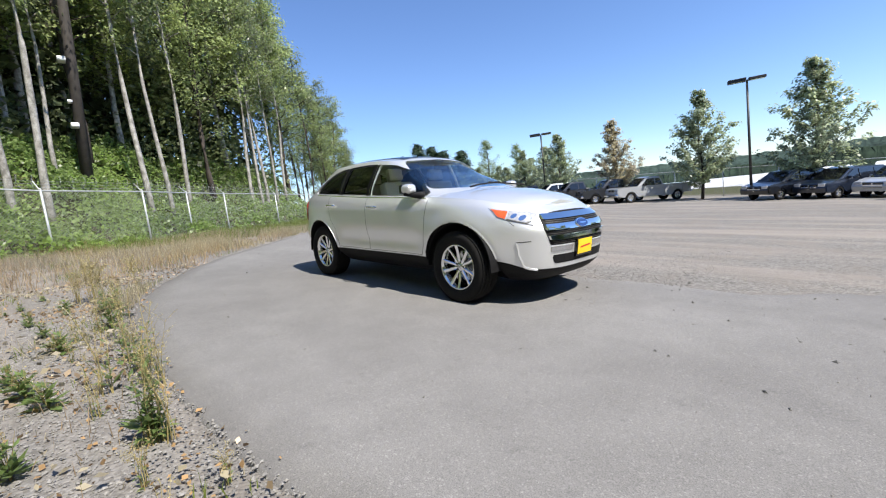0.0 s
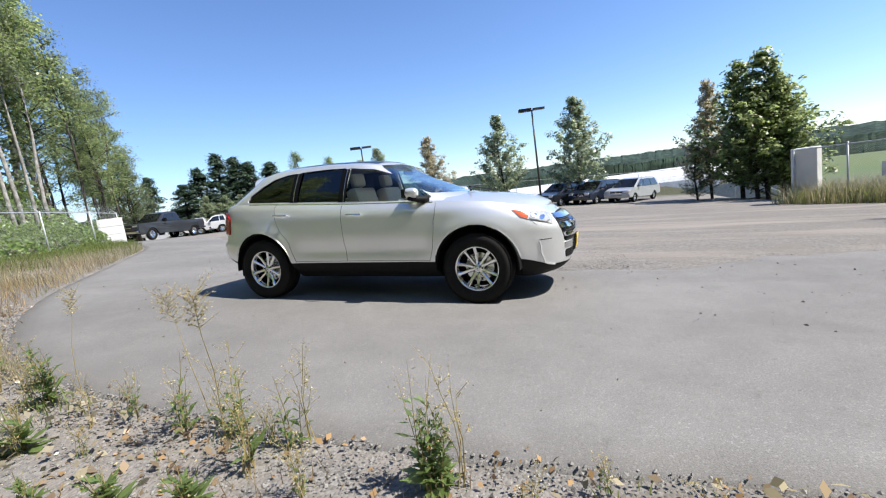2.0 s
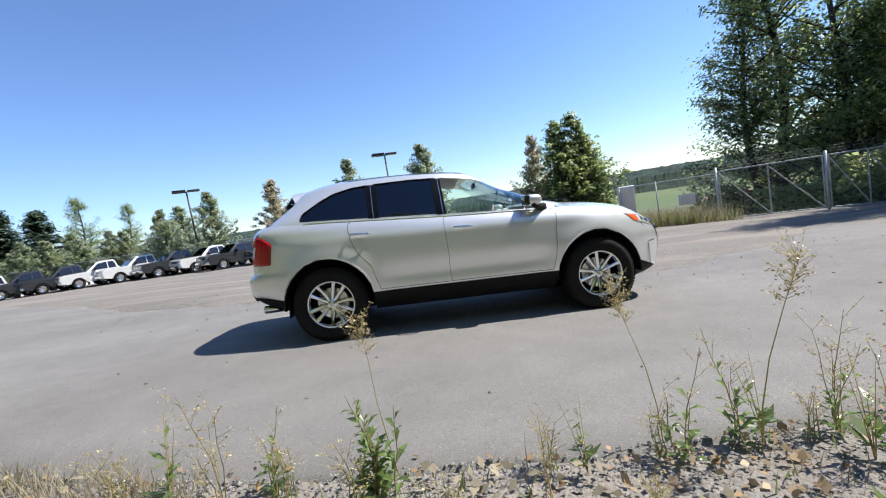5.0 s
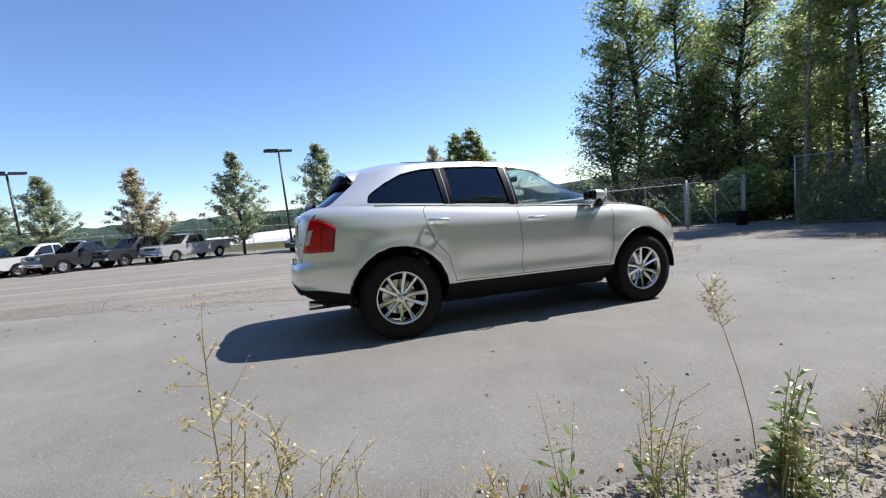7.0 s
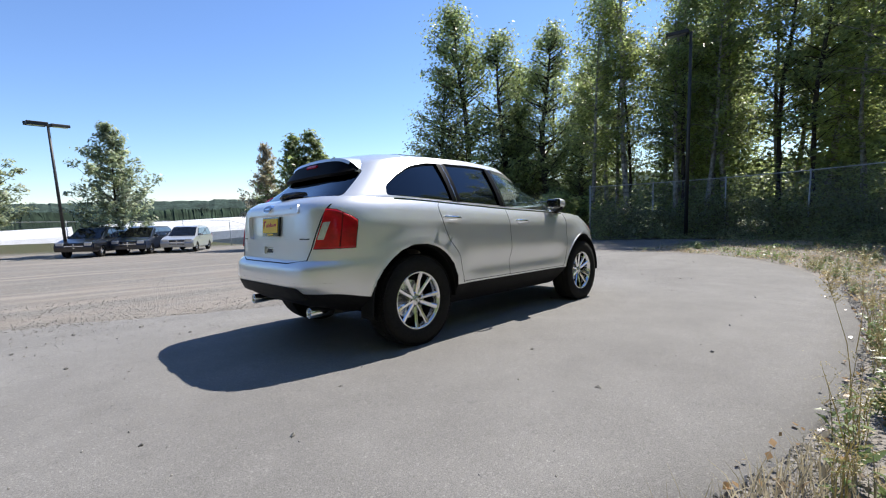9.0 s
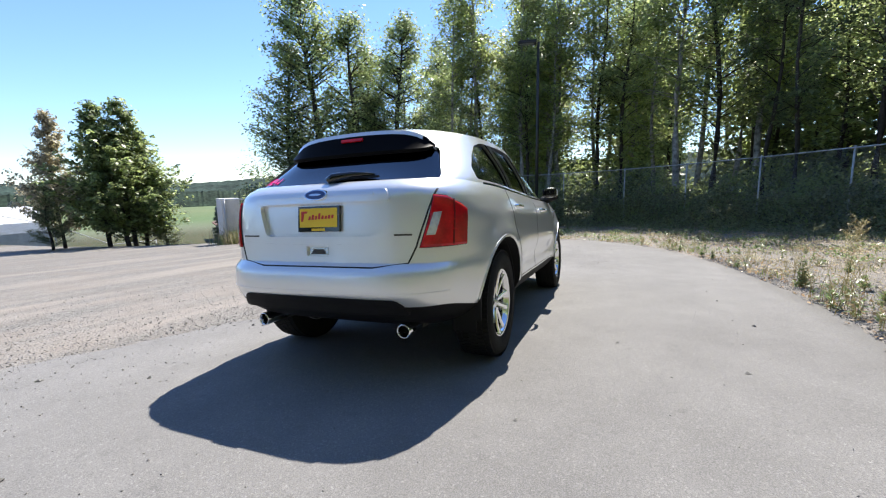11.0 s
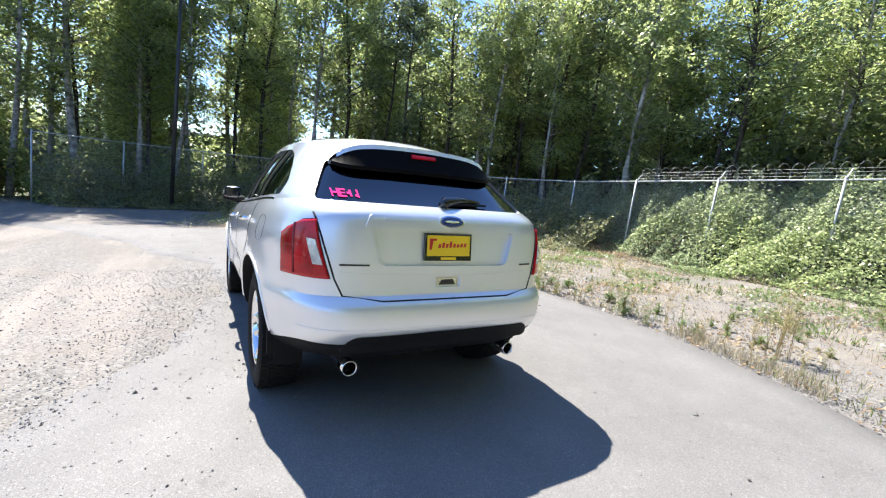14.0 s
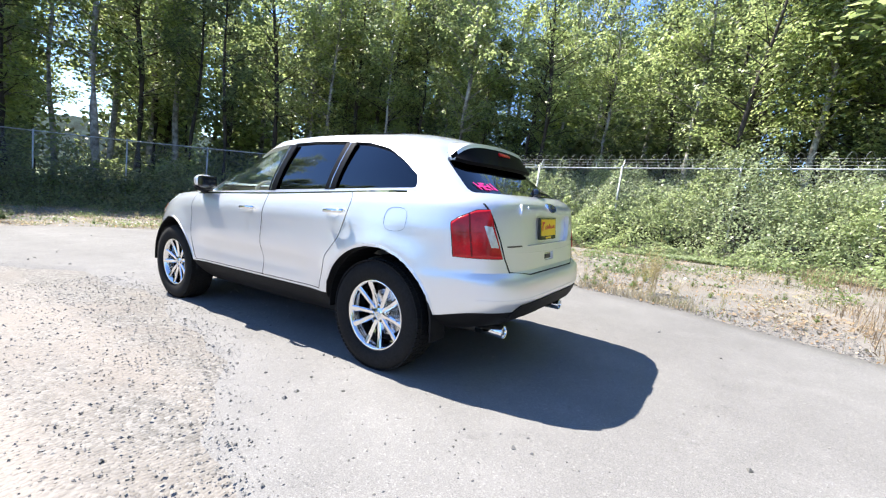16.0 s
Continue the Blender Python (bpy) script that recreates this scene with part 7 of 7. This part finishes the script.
def face_parts(root, xf, w, zg, zl, grille_mat="chrome"):
    bm = bmesh.new()
    box(bm, xf - 0.04, xf + 0.02, -w * 0.5, w * 0.5, zg - 0.16, zg + 0.14, 0.02)
    gr = part("grille", bm, M["gloss_black"], root)
    bm = bmesh.new()
    box(bm, xf + 0.0, xf + 0.035, -w * 0.5, w * 0.5, zg - 0.03, zg + 0.02, 0.008)
    box(bm, xf + 0.0, xf + 0.035, -0.03, 0.03, zg - 0.15, zg + 0.13, 0.008)
    part("grille_bar", bm, M[grille_mat], gr)
    for sy in (1, -1):
        bm = bmesh.new()
        box(bm, xf - 0.12, xf + 0.012, min(sy * w * 0.55, sy * w * 0.95), max(sy * w * 0.55, sy * w * 0.95), zl - 0.09, zl + 0.1, 0.03)
        part("head_lamp", bm, M["clear_lens"], root)


def window_pair(root, poly, w, thick=0.02):
    for sy in (1, -1):
        bm = bmesh.new()
        a = [bm.verts.new((x, sy * wi, z)) for x, z, wi in poly]
        b = [bm.verts.new((x, sy * (wi + thick), z)) for x, z, wi in poly]
        bm.faces.new(a)
        bm.faces.new(b[::-1])
        for i in range(len(poly)):
            j = (i + 1) % len(poly)
            bm.faces.new((a[i], b[i], b[j], a[j]))
        bmesh.ops.recalc_face_normals(bm, faces=bm.faces)
        part("side_window", bm, WINDOW, root)


def pickup(color, label):
    root = thing("pickup", pose(0, 0, 0), label, "pickup", "parked pickups")
    under = [(-2.92, 0.62), (-2.25, 0.6)] + arch(-1.85, 0.46, 0.42)[::-1] + [(-1.3, 0.48), (1.28, 0.46)] + arch(1.83, 0.46, 0.42)[::-1] + [(2.4, 0.46), (2.85, 0.48)]
    prof = [(2.92, 0.78), (2.86, 1.06), (2.6, 1.13), (1.25, 1.2), (-0.78, 1.21), (-0.8, 1.25), (-2.9, 1.27)]
    bm = slab(under + prof, 0.98, 0.95, 0.6, 1.2, 0.04)
    part("body", bm, PAINTS[color], root)
    bm = slab([(1.3, 1.15), (0.55, 1.8), (0.2, 1.88), (-0.55, 1.86), (-0.8, 1.15)], 0.93, 0.72, 1.2, 1.85, 0.05)
    part("cab", bm, PAINTS[color], root)
    window_pair(root, [(0.98, 1.24, 0.9), (0.5, 1.7, 0.765), (-0.05, 1.76, 0.75), (-0.05, 1.24, 0.9)], 0.9)
    window_pair(root, [(-0.12, 1.24, 0.9), (-0.12, 1.76, 0.75), (-0.5, 1.74, 0.755), (-0.62, 1.24, 0.9)], 0.9)
    bm = bmesh.new()
    vs = [bm.verts.new(c) for c in ((1.3, -0.82, 1.19), (1.3, 0.82, 1.19), (0.6, 0.68, 1.785), (0.6, -0.68, 1.785))]
    bm.faces.new(vs)
    bmesh.ops.solidify(bm, geom=bm.faces[:], thickness=0.015)
    part("windscreen", bm, WINDOW, root)
    for x in (1.83, -1.85):
        for y in (0.84, -0.84):
            simple_wheel(root, x, y, 0.4)
    face_parts(root, 2.88, 0.92, 0.88, 0.92)
    bm = bmesh.new()
    box(bm, 2.75, 3.02, -0.95, 0.95, 0.5, 0.68, 0.05)
    part("front_bumper", bm, M["chrome"], root)
    bm = bmesh.new()
    box(bm, -3.05, -2.9, -0.95, 0.95, 0.55, 0.72, 0.04)
    part("rear_bumper", bm, M["chrome"], root)
    for sy in (1, -1):
        bm = bmesh.new()
        box(bm, 0.72, 0.86, min(sy * 0.92, sy * 1.16), max(sy * 0.92, sy * 1.16), 1.2, 1.42, 0.03)
        part("door_mirror", bm, M["gloss_black"], root)
        bm = bmesh.new()
        box(bm, -2.93, -2.85, min(sy * 0.82, sy * 0.95), max(sy * 0.82, sy * 0.95), 0.85, 1.15, 0.02)
        part("tail_lamp", bm, M["red_lens"], root)
    return root


def people_carrier(color, label):
    root = thing("minivan", pose(0, 0, 0), label, "minivan", "parked minivans")
    under = [(-2.45, 0.45), (-1.95, 0.35)] + arch(-1.5, 0.38, 0.36)[::-1] + [(-1.08, 0.3), (1.08, 0.3)] + arch(1.52, 0.38, 0.36)[::-1] + [(2.0, 0.34), (2.42, 0.36)]
    prof = [(2.5, 0.62), (2.4, 0.86), (1.9, 0.98), (1.45, 1.06), (-2.42, 1.12), (-2.5, 0.7)]
    part("body", slab(under + prof, 0.97, 0.94, 0.5, 1.05, 0.05), PAINTS[color], root)
    part("cabin", slab([(1.5, 1.0), (0.45, 1.66), (0.0, 1.74), (-1.9, 1.72), (-2.2, 1.6), (-2.44, 1.05)], 0.93, 0.72, 1.05, 1.7, 0.06), PAINTS[color], root)
    for x0, x1, x2, x3 in ((1.15, 0.42, 0.15, 0.15), (0.08, 0.08, -0.95, -0.95), (-1.02, -1.02, -1.85, -2.1)):
        window_pair(root, [(x0, 1.1, 0.915), (x1, 1.58, 0.775), (x2, 1.62, 0.765), (x3, 1.1, 0.915)], 0.9)
    bm = bmesh.new()
    bm.faces.new([bm.verts.new(c) for c in ((1.47, -0.8, 1.05), (1.47, 0.8, 1.05), (0.5, 0.7, 1.655), (0.5, -0.7, 1.655))])
    bmesh.ops.solidify(bm, geom=bm.faces[:], thickness=0.015)
    part("windscreen", bm, WINDOW, root)
    for x in (1.52, -1.5):
        for y in (0.84, -0.84):
            simple_wheel(root, x, y, 0.34)
    face_parts(root, 2.46, 0.9, 0.68, 0.78)
    for sy in (1, -1):
        bm = bmesh.new()
        box(bm, 0.85, 0.97, min(sy * 0.9, sy * 1.1), max(sy * 0.9, sy * 1.1), 1.08, 1.22, 0.03)
        part("door_mirror", bm, PAINTS[color], root)
        bm = bmesh.new()
        box(bm, -2.5, -2.4, min(sy * 0.72, sy * 0.94), max(sy * 0.72, sy * 0.94), 0.8, 1.15, 0.02)
        part("tail_lamp", bm, M["red_lens"], root)
    return root


def park(ob, x, y, turn):
    dx = 1.2
    nx = ground(x + dx, y) - ground(x - dx, y)
    ny = ground(x, y + dx) - ground(x, y - dx)
    up = Vector((-nx / (2 * dx), -ny / (2 * dx), 1)).normalized()
    q = Vector((0, 0, 1)).rotation_difference(up).to_matrix().to_4x4()
    return Matrix.Translation((x, y, ground(x, y) + 0.005)) @ q @ Matrix.Rotation(radians(turn), 4, "Z")


made = {}
row = [("silver", -8.7, 30.2, 232), ("charcoal", -11.6, 30.4, 232), ("charcoal", -14.2, 29.0, 230), ("white", -16.8, 30.2, 230), ("charcoal", -19.6, 30.4, 228), ("white", -22.4, 30.4, 228), ("white", -25.2, 30.2, 226),
       ("charcoal", -28.0, 30.4, 226), ("charcoal", -30.8, 30.2, 225), ("white", -33.6, 30.2, 224), ("white", -36.4, 30.0, 222), ("white", -39.4, 30.0, 222), ("charcoal", -26.5, 16.2, 280)]
for color, x, y, turn in row:
    label = {"silver": "silver", "charcoal": "charcoal grey", "white": "white"}[color] + " pickup truck parked on the gravel lot"
    if color not in made:
        made[color] = pickup(color, label)
        made[color].matrix_world = park(made[color], x, y, turn)
    else:
        copy_thing(made[color], park(made[color], x, y, turn))
for color, x, y, turn in (("black", -0.2, 29.8, 238), ("navy", 2.3, 30.2, 238), ("silver", 4.8, 30.2, 240)):
    ob = people_carrier(color, {"black": "black", "navy": "dark navy", "silver": "silver"}[color] + " minivan parked on the gravel lot")
    ob.matrix_world = park(ob, x, y, turn)
ob = people_carrier("white", "white car on the road beyond the gate")
ob.matrix_world = pose(23.6, 27.2, ground(23.6, 27.2), 0, 0, -35)

# white travel trailers in the far corner
for x, y, turn, L in ((-53.8, 36.4, 215, 6.0), (-44.5, 25.8, 215, 4.2)):
    root = thing("travel_trailer", pose(x, y, ground(x, y), 0, 0, turn), "white travel trailer parked beyond the lot", "trailer", "parked trailers")
    bm = bmesh.new()
    box(bm, -L / 2, L / 2, -1.2, 1.2, 0.55, 3.0, 0.25)
    part("body", bm, M["white_paint"], root)
    for k in range(3):
        bm = bmesh.new()
        xx = -L / 2 + 1.2 + k * (L - 2.4) / 2
        box(bm, xx - 0.4, xx + 0.4, -1.22, 1.22, 1.7, 2.3, 0.02)
        part("window", bm, WINDOW, root)
    for xx in (-0.5, 0.5):
        for yy in (1.0, -1.0):
            simple_wheel(root, xx, yy, 0.34)
    bm = bmesh.new()
    box(bm, L / 2 - 0.1, L / 2 + 1.2, -0.06, 0.06, 0.45, 0.57, 0.01)
    part("drawbar", bm, M["pole_dark"], root)

# ---------------------------------------------------------------- distance
# long white sheds in the valley
for i, (x, y, L, w) in enumerate(((-22, 62, 46, 9), (12.5, 60, 19, 9), (-58, 64, 26, 8))):
    z = -3.9
    root = thing("shed", pose(x, y, z, 0, 0, -3), "long low white-roofed shed in the valley", "shed", "valley sheds")
    bm = bmesh.new()
    n = 10
    for s0, s1 in ((-L / 2, L / 2),):
        a = [bm.verts.new((s0, -w / 2 * math.cos(math.pi * k / n), 1.0 + 2.6 * math.sin(math.pi * k / n) ** 0.8)) for k in range(n + 1)]
        b = [bm.verts.new((s1, v.co.y, v.co.z)) for v in a]
        for k in range(n):
            bm.faces.new((a[k], a[k + 1], b[k + 1], b[k]))
        bm.faces.new(a[::-1])
        bm.faces.new(b)
    part("roof", bm, M["white_paint"], root)
    bm = bmesh.new()
    box(bm, -L / 2, L / 2, -w / 2, w / 2, -1, 1.0)
    part("wall", bm, M["concrete"], root)
# small shed by the gate road
root = thing("shed", pose(39.6, 45.4, ground(39.6, 45.4), 0, 0, -35), "low tan shed with a brown roof beyond the gate", "shed")
bm = bmesh.new()
box(bm, -4, 4, -2.5, 2.5, -0.5, 2.2)
part("wall", bm, material("tan_boards", (0.32, 0.25, 0.17), 0.8, vary=0.2), root)
bm = slab([(-4.4, 2.1), (-4.4, 2.2), (0, 3.2), (4.4, 2.2), (4.4, 2.1), (0, 2.9)], 2.9, 2.9, 0, 1, 0.01)
part("roof", bm, material("brown_roof", (0.2, 0.1, 0.07), 0.8, vary=0.3), root)

# wooded ridges round the valley
def ridge(dist, top_at, rough, seed, mat, a0, a1, label, base):
    """A wooded rise: its top by bearing in degrees, with the uneven line of tree tops."""
    v, f = [], []
    n = 900
    for k in range(n + 1):
        deg = a0 + (a1 - a0) * k / n
        a = radians(deg)
        x, y = dist * math.cos(a), dist * math.sin(a)
        top = top_at(deg) + rough * (1.6 * noise.noise((a * 6, seed, 0)) + 0.8 * noise.noise((a * 40, seed, 1)) + 0.7 * noise.noise((a * 260, seed, 2)) + 0.5 * noise.noise((a * 700, seed, 3)))
        for j in range(7):
            s = j / 6
            push = 1 - 0.1 * (1 - s)
            bump = 0.006 * dist * noise.noise((a * 260, s * 9, seed))
            v.append((x * push + bump, y * push + bump, base + (top - base) * s ** 0.8 + (bump * 0.4 if 0 < j < 6 else 0)))
    for k in range(n):
        for j in range(6):
            i = k * 7 + j
            f.append((i, i + 7, i + 8, i + 1))
    ob = raw("backdrop", v, f, mat)
    return tagged(ob, label, "hills", kind="structure")


# the far ridge's green is paler and bluer: some distance haze painted in
M["far_wood"] = material("hazy_far_woodland", (0.05, 0.075, 0.06), 0.95, spec=0.1, vary=0.5, scale=0.02, fine=0.4, fine_scale=0.12)
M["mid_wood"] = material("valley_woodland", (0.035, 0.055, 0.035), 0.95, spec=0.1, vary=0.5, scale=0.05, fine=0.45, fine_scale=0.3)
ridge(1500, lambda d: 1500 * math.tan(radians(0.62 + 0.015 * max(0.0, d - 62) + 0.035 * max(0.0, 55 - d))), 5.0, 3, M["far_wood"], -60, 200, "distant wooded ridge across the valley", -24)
ridge(130, lambda d: 0.9 + 0.01 * max(0.0, d - 80), 0.7, 5, M["mid_wood"], 70, 190, "belt of trees along the valley bottom", -8)
ridge(620, lambda d: -2.5, 3.2, 8, M["mid_wood"], -30, 190, "belt of dark trees across the valley fields", -24)
